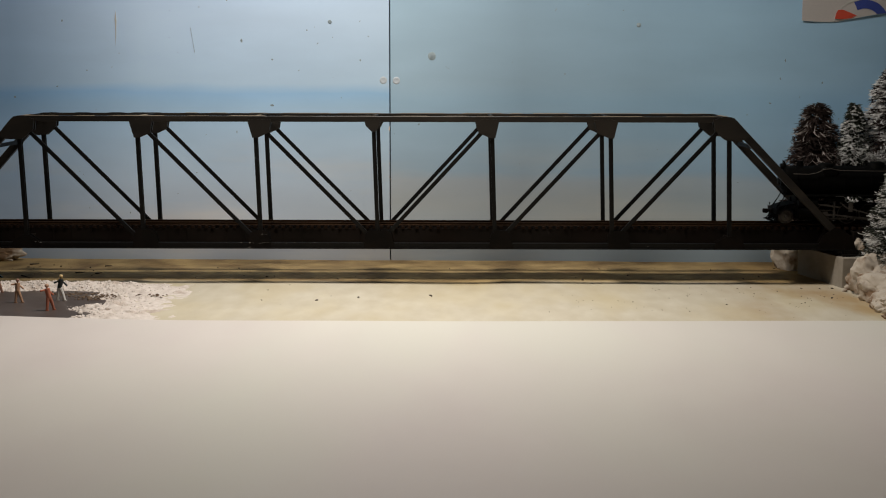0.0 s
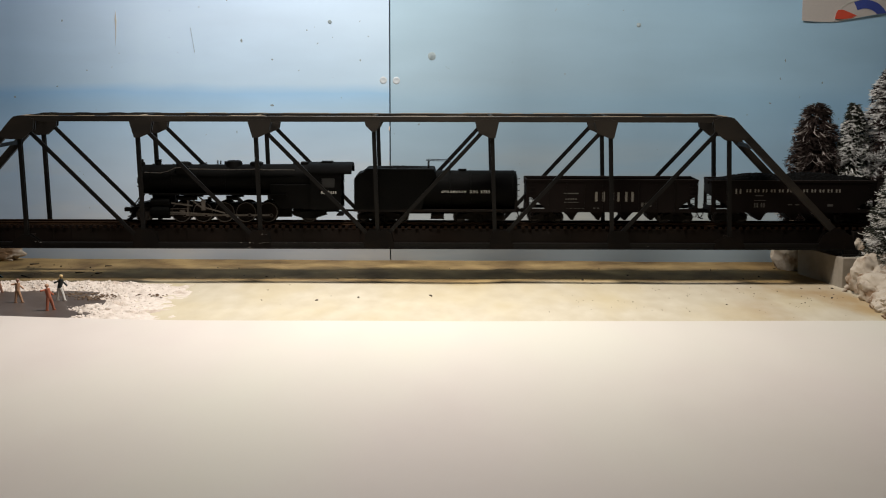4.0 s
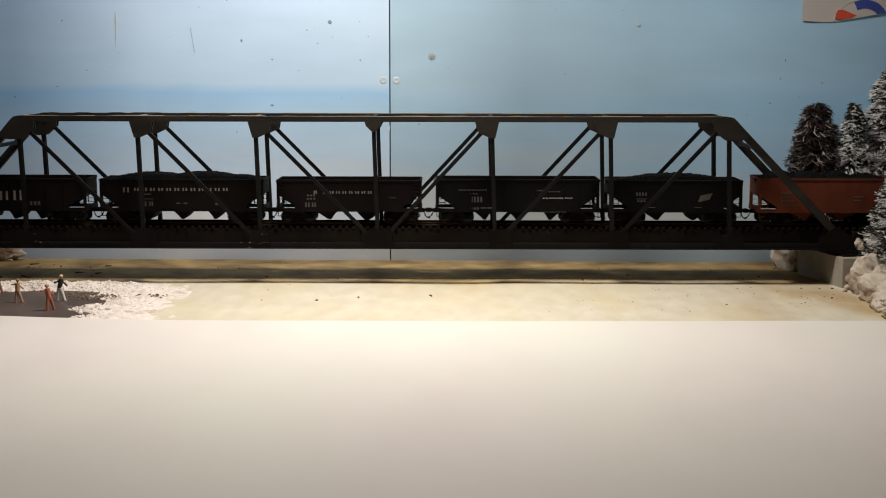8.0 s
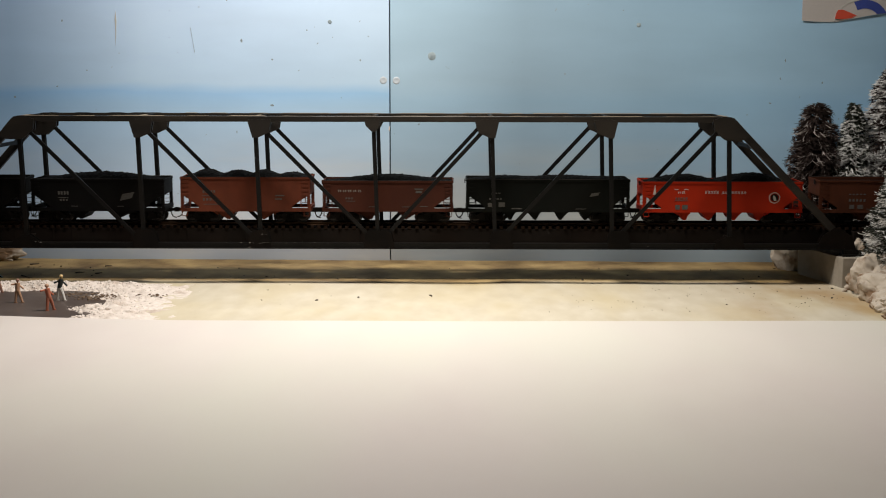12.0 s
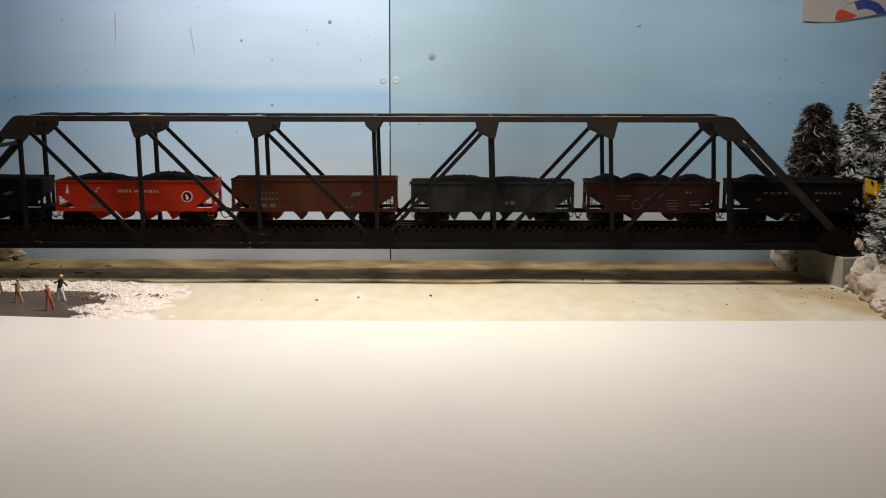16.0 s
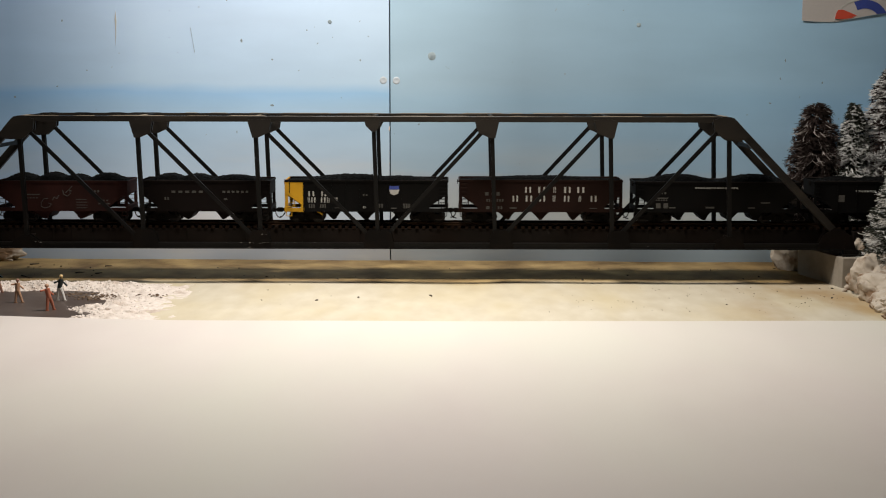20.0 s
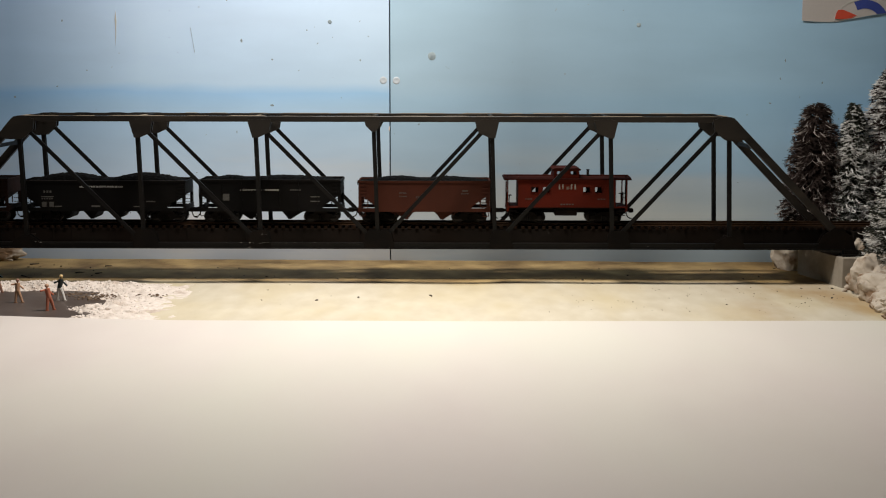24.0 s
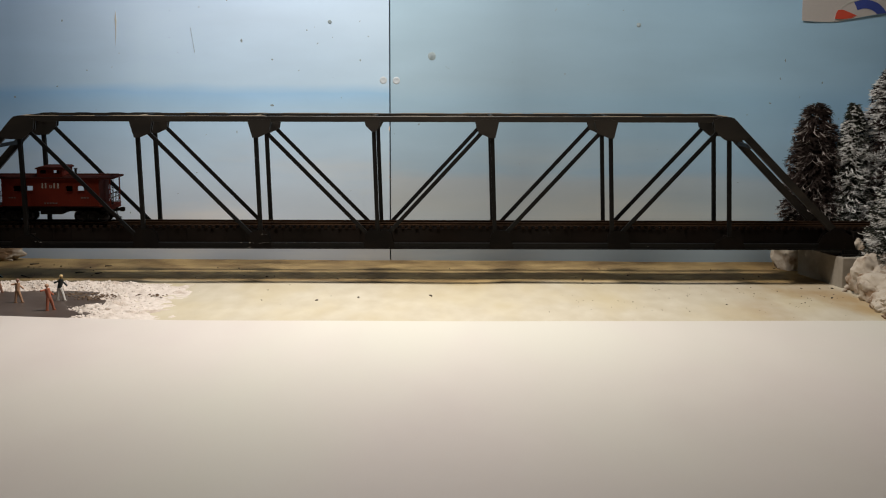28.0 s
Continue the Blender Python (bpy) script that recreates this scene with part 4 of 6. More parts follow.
def coupler_mesh():
    bm = bmesh.new()
    box(bm, -0.004, 0.0025, -0.0022, 0.0022, 0.0080, 0.0112)
    box(bm, 0.0025, 0.0052, -0.0010, 0.0010, 0.0086, 0.0108)
    prism(bm, [(0.0050, 0.0080), (0.0082, 0.0080), (0.0088, 0.0090), (0.0088, 0.0108), (0.0080, 0.0116), (0.0050, 0.0114)], -0.0018, 0.0018)
    tube(bm, [(0.0022, -0.003, 0.0092), (0.0030, -0.0031, 0.0062), (0.0038, -0.0031, 0.0046), (0.0052, -0.003, 0.0035), (0.0072, -0.0028, 0.0032)], 0.00048, 6)
    return mesh_of("coupler", bm, M_UNDER)


COUPLER = coupler_mesh()


def put_couplers(parent, half):
    part("coupler", COUPLER, None, parent, at=pose(half, 0, 0))
    part("coupler", COUPLER, None, parent, at=pose(-half, 0, 0, 0, 0, 180))


def lettering(parent, rows, left, y, material=M_WHITE, name="lettering"):
    """Rows of plain bars: (from, to, upper level, lower level, how many), on a car's side at y."""
    small = name == "small_lettering"
    bm = bmesh.new()
    for u0, u1, v0, v1, n in rows:
        step = (u1 - u0) / n
        for i in range(n):
            a = left + (u0 + step * (i + (0.10 if n > 1 else 0))) * SPAN
            b = left + (u0 + step * (i + (0.66 if n > 1 else 1))) * SPAN
            z0, z1 = side_z(v1), side_z(v0)
            if n > 4:
                z0, z1 = z0 + (z1 - z0) * 0.12, z1 - (z1 - z0) * 0.12
            if not small:
                bm = bmesh.new()
            strokes = [(a, b)]
            if not small and b - a > 2.4 * SPAN:
                t = max(0.9 * SPAN, (b - a) * (0.26 if z1 - z0 > 8 * SPAN else 0.30))
                strokes = [(a, a + t), (b - t, b)] if b - a > 2.4 * t else [(a + (b - a) * 0.2, b - (b - a) * 0.2)]
            for p, q in strokes:
                box(bm, p, q, y - 0.00012, y + 0.0004, z0, z1)
            if not small:
                part("letter_bar", bm, material, parent)
    if small:
        tagged(part(name, bm, material, parent), kind="stuff")


def coal_load(parent, h, w, z_rim, mounds, seed):
    """A heap of coal: (centre, half-length, height) for each mound, as parts of the car's length."""
    bm = bmesh.new()
    nx, ny = 130, 22
    g = []
    for j in range(ny + 1):
        row = []
        for i in range(nx + 1):
            fx, fy = i / nx, 2 * j / ny - 1
            x, y = (fx * 2 - 1) * (h - 0.0012), fy * (w - 0.0010)
            e = min(1.0, min(fx, 1 - fx) / 0.06) * (1 - abs(fy) ** 3)
            z = 0.0
            for c, s, hh in mounds:
                d = (fx - c) / s
                if abs(d) < 1:
                    z = max(z, hh * (0.5 + 0.5 * math.cos(math.pi * d)) ** 0.75)
            z = z * e - 0.0012 + 0.0006 * fbm(x, y, seed, 240) + 0.0008 * noise.noise(Vector((x * 520, y * 520, seed))) + 0.0005 * noise.noise(Vector((x * 1100, y * 1100, seed)))
            row.append(bm.verts.new((x, y, z_rim + z)))
        g.append(row)
    for j in range(ny):
        for i in range(nx):
            bm.faces.new((g[j][i], g[j][i + 1], g[j + 1][i + 1], g[j + 1][i]))
    rim = g[0] + [r[-1] for r in g[1:]] + g[-1][-2::-1] + [r[0] for r in g[-2:0:-1]]
    low = [bm.verts.new((v.co.x, v.co.y, z_rim - 0.006)) for v in rim]
    for i in range(len(rim)):
        bm.faces.new((rim[i], low[i], low[(i + 1) % len(rim)], rim[(i + 1) % len(rim)]))
    return part("coal_load", bm, M_COAL, parent, "heaped black coal")


def hopper(u0, u1, rim, bays, paint, mounds, label, rows=(), faint=(), ribs=0, end_paint=None, seed=0):
    """An open-top hopper car; rim: level of the top edge; bays: outlets along the car."""
    name = "hopper_car"
    car = car_thing(name, (u0 + u1) / 2, label, "hopper car", "coal hopper cars")
    h, w = (u1 - u0) * SPAN / 2, 0.0170
    zt, zs, ze, zk = side_z(rim), 0.0099, 0.0250, 0.0142
    run = 0.0152
    for s in (-1, 1):
        bm = bmesh.new()
        pts = [(-h, zt), (h, zt), (h, ze), (h - run, zk), (h - run, zs), (-h + run, zs), (-h + run, zk), (-h, ze)]
        y0, y1 = sorted((s * w, s * (w - 0.0008)))
        prism(bm, pts, y0, y1)
        # top chord of the side
        box(bm, -h - 0.0002, h + 0.0002, *sorted((s * (w + 0.0007), s * (w - 0.0010))), zt - 0.0014, zt + 0.0002)
        part("side", bm, paint, car)
        if ribs:
            for i in range(ribs):
                x = -h + 0.004 + (2 * h - 0.008) * i / (ribs - 1)
                inside = abs(x) < h - run
                bm = bmesh.new()
                box(bm, x - 0.0004, x + 0.0004, *sorted((s * (w + 0.0005), s * (w - 0.0002))), zs + 0.0004 if inside else ze + 0.0004, zt - 0.0014)
                part("side_post", bm, paint, car)
        # paler strip paints the light caught along the side's top edge
        bm = bmesh.new()
        box(bm, -h + 0.0005, h - 0.0005, *sorted((s * (w + 0.0006), s * (w - 0.0008))), zt + 0.0001, zt + 0.0005)
        part("rim", bm, M_RIM, car, "top rim strip with painted highlight")
    for s in (-1, 1):
        pe = end_paint if (end_paint and s < 0) else paint
        bm = bmesh.new()
        box(bm, *sorted((s * h, s * (h - 0.0008))), -w + 0.0008, w - 0.0008, ze, zt)
        box(bm, *sorted((s * (h + 0.0005), s * (h - 0.0008))), -w + 0.0008, w - 0.0008, zt - 0.0016, zt)
        # sloping floor sheet
        prism(bm, [(s * (h - 0.0002), ze), (s * (h - 0.0002), ze - 0.0010), (s * (h - 0.031), 0.0070), (s * (h - 0.031), 0.0082)], -w + 0.0008, w - 0.0008)
        part("end_sheet", bm, pe, car)
        bm = bmesh.new()
        x0, x1 = sorted((s * (h + 0.0004), s * (h - 0.0020)))
        box(bm, x0, x1, -w, w, zs, 0.0140)
        for q in (-1, 1):
            box(bm, *sorted((s * h, s * (h - run - 0.001))), *sorted((q * w, q * (w - 0.0010))), zs, 0.0128)
        box(bm, *sorted((s * h, s * (h - 0.028))), -0.002, 0.002, 0.0095, zs + 0.001)
        part("end_sill", bm, pe, car)
        for q in (-1, 1):
            bm = bmesh.new()
            box(bm, *sorted((s * h, s * (h - 0.0027))), *sorted((q * w, q * (w - 0.0012))), 0.0138, ze + 0.0005)
            xx = s * (h - 0.0078)
            box(bm, xx - 0.0004, xx + 0.0004, *sorted((q * w, q * (w - 0.0008))), 0.0136, ze - 0.0035)
            part("corner_post", bm, pe, car)
            bm = bmesh.new()
            xa, xb = s * (h - 0.0016), s * (h - 0.0068)
            for k in range(2 if pe is not paint else 7):
                z = 0.0142 + k * (zt - 0.0170) / 6
                yq = q * (w + 0.0009)
                tube(bm, [(xa, q * w, z), (xa, yq, z), (xb, yq, z), (xb, q * w, z)], 0.00022, 4)
            part("ladder", bm, pe, car)
            bm = bmesh.new()
            tube(bm, [(s * (h - 0.001), q * (w - 0.0005), zs), (s * (h - 0.001), q * (w - 0.0005), 0.0062), (s * (h - 0.0055), q * (w - 0.0005), 0.0062),
                      (s * (h - 0.0055), q * (w - 0.0005), zs)], 0.0003, 4)
            part("stirrup_step", bm, pe, car)
    # brake wheel on its staff at one end
    bm = bmesh.new()
    lathe(bm, [(-h - 0.0016, 0.0019), (-h - 0.0010, 0.0020), (-h - 0.0010, 0.0015), (-h - 0.0016, 0.0014)], 14, "X", (0, -0.006, zt - 0.002))
    rod(bm, (-h - 0.0018, -0.006, zt - 0.002), (-h, -0.006, zt - 0.002), 0.0004, 6)
    for a in (0, 60, 120):
        c, d = 0.0017 * math.cos(radians(a)), 0.0017 * math.sin(radians(a))
        rod(bm, (-h - 0.0013, -0.006 - c, zt - 0.002 - d), (-h - 0.0013, -0.006 + c, zt - 0.002 + d), 0.0002, 4)
    part("brake_wheel", bm, M_UNDER, car)
    # outlets
    gap = {2: 0.27, 3: 0.20, 4: 0.154}[bays] * 2 * h
    for i in range(bays):
        c = gap * (i - (bays - 1) / 2)
        out = -1 if c < -0.001 else 1 if c > 0.001 else 0
        far_side, near_side = (0.0118, 0.0066) if bays == 2 else (0.0086, 0.0058) if bays == 3 else (0.0072, 0.0052)
        a, b = (far_side, near_side) if out < 0 else (near_side, far_side) if out else (0.0075, 0.0075)
        bm = bmesh.new()
        prism(bm, [(c - a, zs + 0.002), (c + b, zs + 0.002), (c + b, zs), (c + b * 0.55, 0.0068), (c + 0.0010, 0.0032), (c - 0.0010, 0.0032), (c - a * 0.55, 0.0068), (c - a, zs)], -w + 0.0022, w - 0.0022)
        part("hopper_bay", bm, paint, car)
    bm = bmesh.new()
    box(bm, -h + 0.004, h - 0.004, -0.0016, 0.0016, 0.0096, zs + 0.0010)
    part("centre_sill", bm, M_UNDER, car)
    bm = bmesh.new()
    box(bm, -h + 0.018, h - 0.018, -w + 0.001, w - 0.001, zs + 0.0018, zs + 0.0024)
    part("floor_sheet", bm, M_UNDER, car)
    for s in (-1, 1):
        put_truck(car, s * (h - 0.0172))
    put_couplers(car, h)
    if mounds:
        coal_load(car, h, w, zt, mounds, seed + 1)
    yb = -w - (0.0001 if not ribs else 0.0002)
    if rows:
        lettering(car, rows, -h, yb, M_WHITE if paint in (P_RED, P_UPBR, P_BLACK) else M_OLD)
    if faint:
        lettering(car, faint, -h, yb, M_FAINT, "small_lettering")
    if end_paint:
        # the whole end bay of the side is painted
        bm = bmesh.new()
        prism(bm, [(-h, zt - 0.0012), (-h + run + 0.0006, zt - 0.0012), (-h + run + 0.0006, zs - 0.0002), (-h + run - 0.004, zs - 0.0002), (-h + run - 0.0012, zk + 0.0015),
                   (-h + 0.0014, ze - 0.0002), (-h, ze)], -w - 0.0004, -w + 0.0001)
        part("painted_end_panel", bm, end_paint, car, "yellow end panel")
    return car


def paint(name, c1, c2, stain, amount=0.5, rough=0.7):
    return mat(name, c1, c2, 220.0, rough, 0.0, 0.0001, stain, 45.0, amount, (1, 1, 0.5), 0.08)


P_BLACK = paint("hopper_black", (0.0018, 0.0018, 0.0018), (0.0036, 0.0034, 0.0033), (0.0062, 0.0051, 0.0045))
P_GREEN = paint("hopper_green_black", (0.0019, 0.0026, 0.0020), (0.0038, 0.0048, 0.0038), (0.0060, 0.0056, 0.0046))
P_DKBR = paint("hopper_dark_brown", (0.0040, 0.0026, 0.0023), (0.0068, 0.0042, 0.0036), (0.0036, 0.0026, 0.0023))
P_BROWN = paint("hopper_brown", (0.046, 0.0145, 0.0072), (0.064, 0.021, 0.0108), (0.026, 0.0098, 0.006), 0.7)
P_OXIDE = paint("hopper_oxide_red", (0.090, 0.0235, 0.012), (0.122, 0.033, 0.0175), (0.055, 0.0165, 0.0095), 0.7)
P_RUST = paint("hopper_rust_brown", (0.042, 0.0128, 0.0076), (0.058, 0.0178, 0.0108), (0.030, 0.0105, 0.007), 0.7)
P_MAROON = paint("hopper_maroon", (0.023, 0.0082, 0.0068), (0.036, 0.0128, 0.0108), (0.012, 0.0058, 0.005), 0.8)
P_RED = paint("hopper_bright_red", (0.27, 0.016, 0.004), (0.32, 0.021, 0.006), (0.19, 0.013, 0.005), 0.4, 0.65)
P_GREY = mat("hopper_weathered_grey", (0.007, 0.0068, 0.0065), (0.036, 0.034, 0.032), 130.0, 0.9, 0.0, 0.0001, (0.008, 0.007, 0.006), 75.0, 0.95, (1, 1, 0.4), 0.08)
P_UPBR = paint("hopper_red_brown", (0.0115, 0.0050, 0.0038), (0.018, 0.0078, 0.0058), (0.009, 0.0045, 0.0036))

NUM = [(0, 26, 341, 343, 1), (2, 24, 350, 354, 5), (0, 26, 357, 358, 1)]


def shift(rows, dx):
    return [(a + dx, b + dx, c, d, n) for a, b, c, d, n in rows]


def consist():
    hopper(353, 657, 318, 4, P_DKBR, (), "dark brown empty hopper car with large white initials",
           [(122, 139, 339, 356, 1), (151, 165, 340, 356, 1), (175, 190, 339, 356, 1)], shift(NUM, 67) + [(70, 105, 368, 369, 5), (203, 224, 358, 365, 3), (118, 132, 367, 369, 2)], 10, seed=1)
    c = hopper(681, 972, 319, 3, P_DKBR, ((0.30, 0.36, 0.0062), (0.62, 0.38, 0.0068), (0.85, 0.2, 0.004)), "dark brown hopper car heaped with coal, spaced white lettering",
               [(60, 232, 333, 340, 12), (42, 52, 333, 342, 1)], [(77, 91, 344, 346, 1), (75, 96, 353, 354, 1), (75, 84, 358, 366, 2), (87, 96, 358, 366, 2), (134, 160, 360, 362, 2), (205, 215, 360, 364, 1)], 0, seed=2)
    hopper(995, 1251, 320, 2, P_DKBR, (), "short dark brown empty hopper car with white lettering",
           [(82, 172, 338, 344, 8), (66, 71, 338, 344, 1)], [(53, 70, 345, 348, 3), (53, 70, 351, 354, 3), (50, 60, 359, 367, 2), (62, 71, 359, 367, 2), (200, 212, 350, 351, 1)], 0, seed=3)
    hopper(1277, 1567, 318, 3, P_BLACK, (), "black empty hopper car with small white slogan",
           [(190, 243, 349, 352, 11)], [(41, 91, 335, 338, 11), (60, 76, 342, 344, 3), (62, 84, 348, 358, 4), (62, 78, 367, 371, 3), (80, 100, 367, 369, 1), (180, 192, 336, 338, 1), (200, 222, 338, 340, 4),
                                        (187, 232, 374, 376, 9)], 11, seed=4)
    c = hopper(1584, 1820, 319, 2, P_BLACK, ((0.5, 0.56, 0.0062),), "short black hopper car heaped with coal, slanted white emblem",
               (), [(47, 68, 340, 346, 4), (48, 66, 351, 352, 1), (50, 66, 354, 357, 3), (70, 82, 366, 367, 1), (152, 164, 366, 367, 1)], 0, seed=5)
    emblem(c, 236, 157, 183, 341, 357)
    hopper(1849, 2079, 315, 2, P_OXIDE, ((0.18, 0.18, 0.0068), (0.42, 0.20, 0.0060), (0.63, 0.16, 0.0064), (0.85, 0.18, 0.0042)), "orange-red hopper car with mounded coal",
           (), [(39, 63, 337, 343, 5), (39, 63, 347, 348, 1), (39, 63, 352, 356, 4), (168, 184, 346, 348, 1), (168, 180, 352, 354, 1), (40, 76, 362, 363, 1)], 0, seed=6)
    hopper(2101, 2332, 321, 2, P_RUST, ((0.5, 0.52, 0.0056),), "rust-brown hopper car with a low coal heap and white lettering",
           [(27, 71, 336, 341, 5)], [(40, 55, 350, 353, 3), (42, 58, 356, 357, 1), (163, 178, 334, 336, 1), (165, 176, 338, 342, 1), (82, 96, 366, 367, 1), (141, 155, 366, 367, 1), (172, 186, 365, 366, 1)], 0, seed=7)
    c = hopper(2356, 2645, 318, 4, P_GREEN, ((0.25, 0.3, 0.0032), (0.6, 0.4, 0.0036), (0.85, 0.2, 0.0026)), "green-black four-outlet hopper car full of coal",
               (), [(45, 62, 341, 343, 3), (40, 64, 350, 354, 5), (38, 48, 359, 366, 1), (57, 68, 358, 366, 1), (80, 98, 368, 370, 1), (194, 212, 369, 370, 1)], 0, seed=8)
    emblem(c, 289, 218, 236, 340, 348)
    c = hopper(2668, 2950, 321, 4, P_RED, ((0.26, 0.28, 0.0062), (0.70, 0.30, 0.0074)), "bright red hopper car with two coal mounds and round emblem",
               [(110, 135, 336, 343, 5), (140, 184, 337, 343, 8), (56, 80, 334, 335, 1), (62, 76, 338, 342, 2)], [(58, 80, 348, 353, 5), (56, 80, 354, 355, 1), (58, 66, 362, 370, 1), (70, 80, 362, 370, 1)], 0, seed=9)
    goat_emblem(c, 282, 233, 349, 10)
    c = hopper(2980, 3272, 318, 4, P_BROWN, (), "brown empty hopper car with faded white lettering",
               (), [(52, 84, 341, 344, 5), (52, 84, 350, 356, 5), (54, 62, 361, 368, 1), (68, 78, 361, 368, 1), (84, 94, 368, 369, 1), (202, 218, 366, 369, 2)], 0, seed=10)
    emblem(c, 292, 211, 231, 339, 349)
    hopper(3298, 3587, 323, 4, P_GREY, ((0.30, 0.30, 0.0060), (0.62, 0.36, 0.0046), (0.9, 0.2, 0.003)), "weathered grey ribbed hopper car loaded with coal",
           (), [(165, 172, 356, 362, 1), (176, 184, 356, 362, 1)], 13, seed=11)
    c = hopper(3610, 3844, 322, 2, P_MAROON, ((0.16, 0.18, 0.0066), (0.40, 0.18, 0.0072), (0.58, 0.16, 0.0056), (0.82, 0.20, 0.0066)), "maroon hopper car with four coal mounds",
               (), [(52, 78, 345, 347, 1), (54, 76, 351, 353, 4), (142, 160, 354, 355, 1), (142, 162, 359, 360, 1), (142, 162, 364, 365, 1), (142, 162, 369, 370, 1), (182, 202, 355, 357, 3), (182, 202, 361, 363, 1),
                    (174, 186, 338, 342, 2)], 0, seed=12)
    scribble(c, 234, [[(92, 353), (85, 354), (80, 360), (80, 367), (86, 370), (94, 368), (98, 363), (93, 361)], [(100, 356), (104, 350), (108, 354), (112, 347)],
                      [(119, 338), (121, 346), (127, 349), (133, 344), (131, 337), (136, 331)], [(124, 343), (129, 338), (135, 340)]])
    hopper(3865, 4097, 321, 2, P_DKBR, ((0.20, 0.2, 0.0060), (0.42, 0.22, 0.0056), (0.72, 0.30, 0.0048)), "dark brown hopper car with faint lettering and coal",
           (), [(56, 117, 338, 343, 5), (147, 196, 338, 343, 6), (44, 54, 350, 355, 2), (150, 156, 352, 355, 1)], 0, seed=13)
    c = hopper(4123, 4412, 320, 3, P_BLACK, ((0.40, 0.42, 0.0050), (0.70, 0.3, 0.0036)), "black hopper car with one yellow end and white lettering",
               [(42, 52, 339, 348, 1), (65, 73, 339, 348, 1), (41, 44, 350, 359, 1), (47, 54, 350, 359, 1), (64, 72, 350, 359, 1), (75, 79, 350, 359, 1), (88, 93, 350, 359, 1), (139, 143, 365, 369, 1)],
               [(42, 54, 362, 369, 3), (62, 74, 362, 369, 3), (88, 100, 368, 369, 1), (138, 148, 344, 347, 2), (162, 175, 361, 368, 3), (188, 198, 368, 370, 1), (210, 223, 361, 369, 3)], 12, M_YELLOW, seed=14)
    shield(c, 289, 185, 203)
    lets = [(117, 127), (140, 152), (167, 171), (186, 197), (209, 221)]
    lets2 = [(95, 104), (118, 129), (142, 152), (166, 170), (186, 195), (212, 216), (233, 243)]
    hopper(4432, 4721, 319, 3, P_UPBR, ((0.5, 0.56, 0.0036),), "red-brown hopper car with large spaced white letters in two rows",
           [(a, b, 330.5, 341, 1) for a, b in lets] + [(a, b, 346, 356.5, 1) for a, b in lets2],
           [(46, 52, 340, 346, 1), (66, 72, 340, 346, 1), (48, 56, 352, 357, 2), (66, 80, 352, 357, 3), (48, 54, 365, 370, 1), (68, 78, 365, 370, 2), (90, 102, 367, 369, 1), (231, 244, 368, 369, 1)], 0, seed=15)
    hopper(4744, 5036, 322, 4, P_BLACK, ((0.27, 0.30, 0.0068), (0.74, 0.30, 0.0066)), "black hopper car with two tall coal mounds and white lettering",
           [(105, 182, 330, 334, 16)], [(40, 56, 339, 343, 3), (36, 58, 349, 351, 1), (36, 58, 352, 355, 5), (37, 45, 359, 368, 1), (50, 58, 359, 368, 1), (60, 72, 366, 368, 1), (125, 140, 365, 368, 1), (200, 212, 366, 368, 1),
                                         (222, 238, 357, 359, 1)], 0, seed=16)
    hopper(5060, 5312, 320, 2, P_BLACK, ((0.2, 0.2, 0.0038), (0.6, 0.45, 0.0040)), "black short hopper car with a level coal load",
           [(73, 112, 335, 339, 8), (118, 143, 335, 339, 6)], [(162, 182, 335, 339, 5), (198, 214, 348, 350, 1), (198, 214, 356, 358, 1), (42, 54, 344, 356, 1)], 8, seed=17)
    hopper(5343, 5576, 321, 2, P_RUST, ((0.3, 0.32, 0.0040), (0.7, 0.36, 0.0036)), "rust-brown hopper car with faint lettering and coal",
           (), [(72, 86, 341, 343, 4), (72, 86, 347, 349, 4), (102, 116, 348, 351, 4), (184, 194, 337, 339, 1), (182, 196, 342, 344, 4)], 0, seed=18)


def emblem(car, length, u0, u1, v0, v1):
    """A slanted worn white emblem: a plain parallelogram with a bar across."""
    h, y = length * SPAN / 2, -0.01715
    bm = bmesh.new()
    a, b = -h + u0 * SPAN, -h + u1 * SPAN
    z0, z1 = side_z(v1), side_z(v0)
    q = (b - a) * 0.18
    prism(bm, [(a, z0), (b - q, z0 + (z1 - z0) * 0.3), (b, z1), (a + q, z0 + (z1 - z0) * 0.75)], y, y + 0.0004)
    part("emblem", bm, M_FAINT, car, "worn white slanted emblem")


def goat_emblem(car, length, u, v, r):
    h = length * SPAN / 2
    x, z = -h + u * SPAN, side_z(v)
    for rr, y, m, n in ((r, -0.01712, M_WHITE, "emblem_ring"), (r - 1.6, -0.01722, P_RED, "emblem_field"), (r - 3.2, -0.01732, M_UNDER, "emblem_centre")):
        bm = bmesh.new()
        lathe(bm, [(y, rr * SPAN), (y + 0.0003, rr * SPAN)], 24, "Y", (x, 0, z))
        part(n, bm, m, car)
    bm = bmesh.new()
    prism(bm, [(x - 0.0006, z - 0.0026), (x + 0.0016, z - 0.0022), (x + 0.0008, z + 0.0004), (x - 0.0004, z + 0.0022), (x - 0.0014, z + 0.0014)], -0.01742, -0.01725)
    part("emblem_figure", bm, M_WHITE, car)
    bm = bmesh.new()
    x = -h + 21 * SPAN
    prism(bm, [(x - 0.0014, side_z(344)), (x + 0.0012, side_z(344)), (x + 0.0002, side_z(326))], -0.0172, -0.0168)
    part("end_mark", bm, M_WHITE, car)


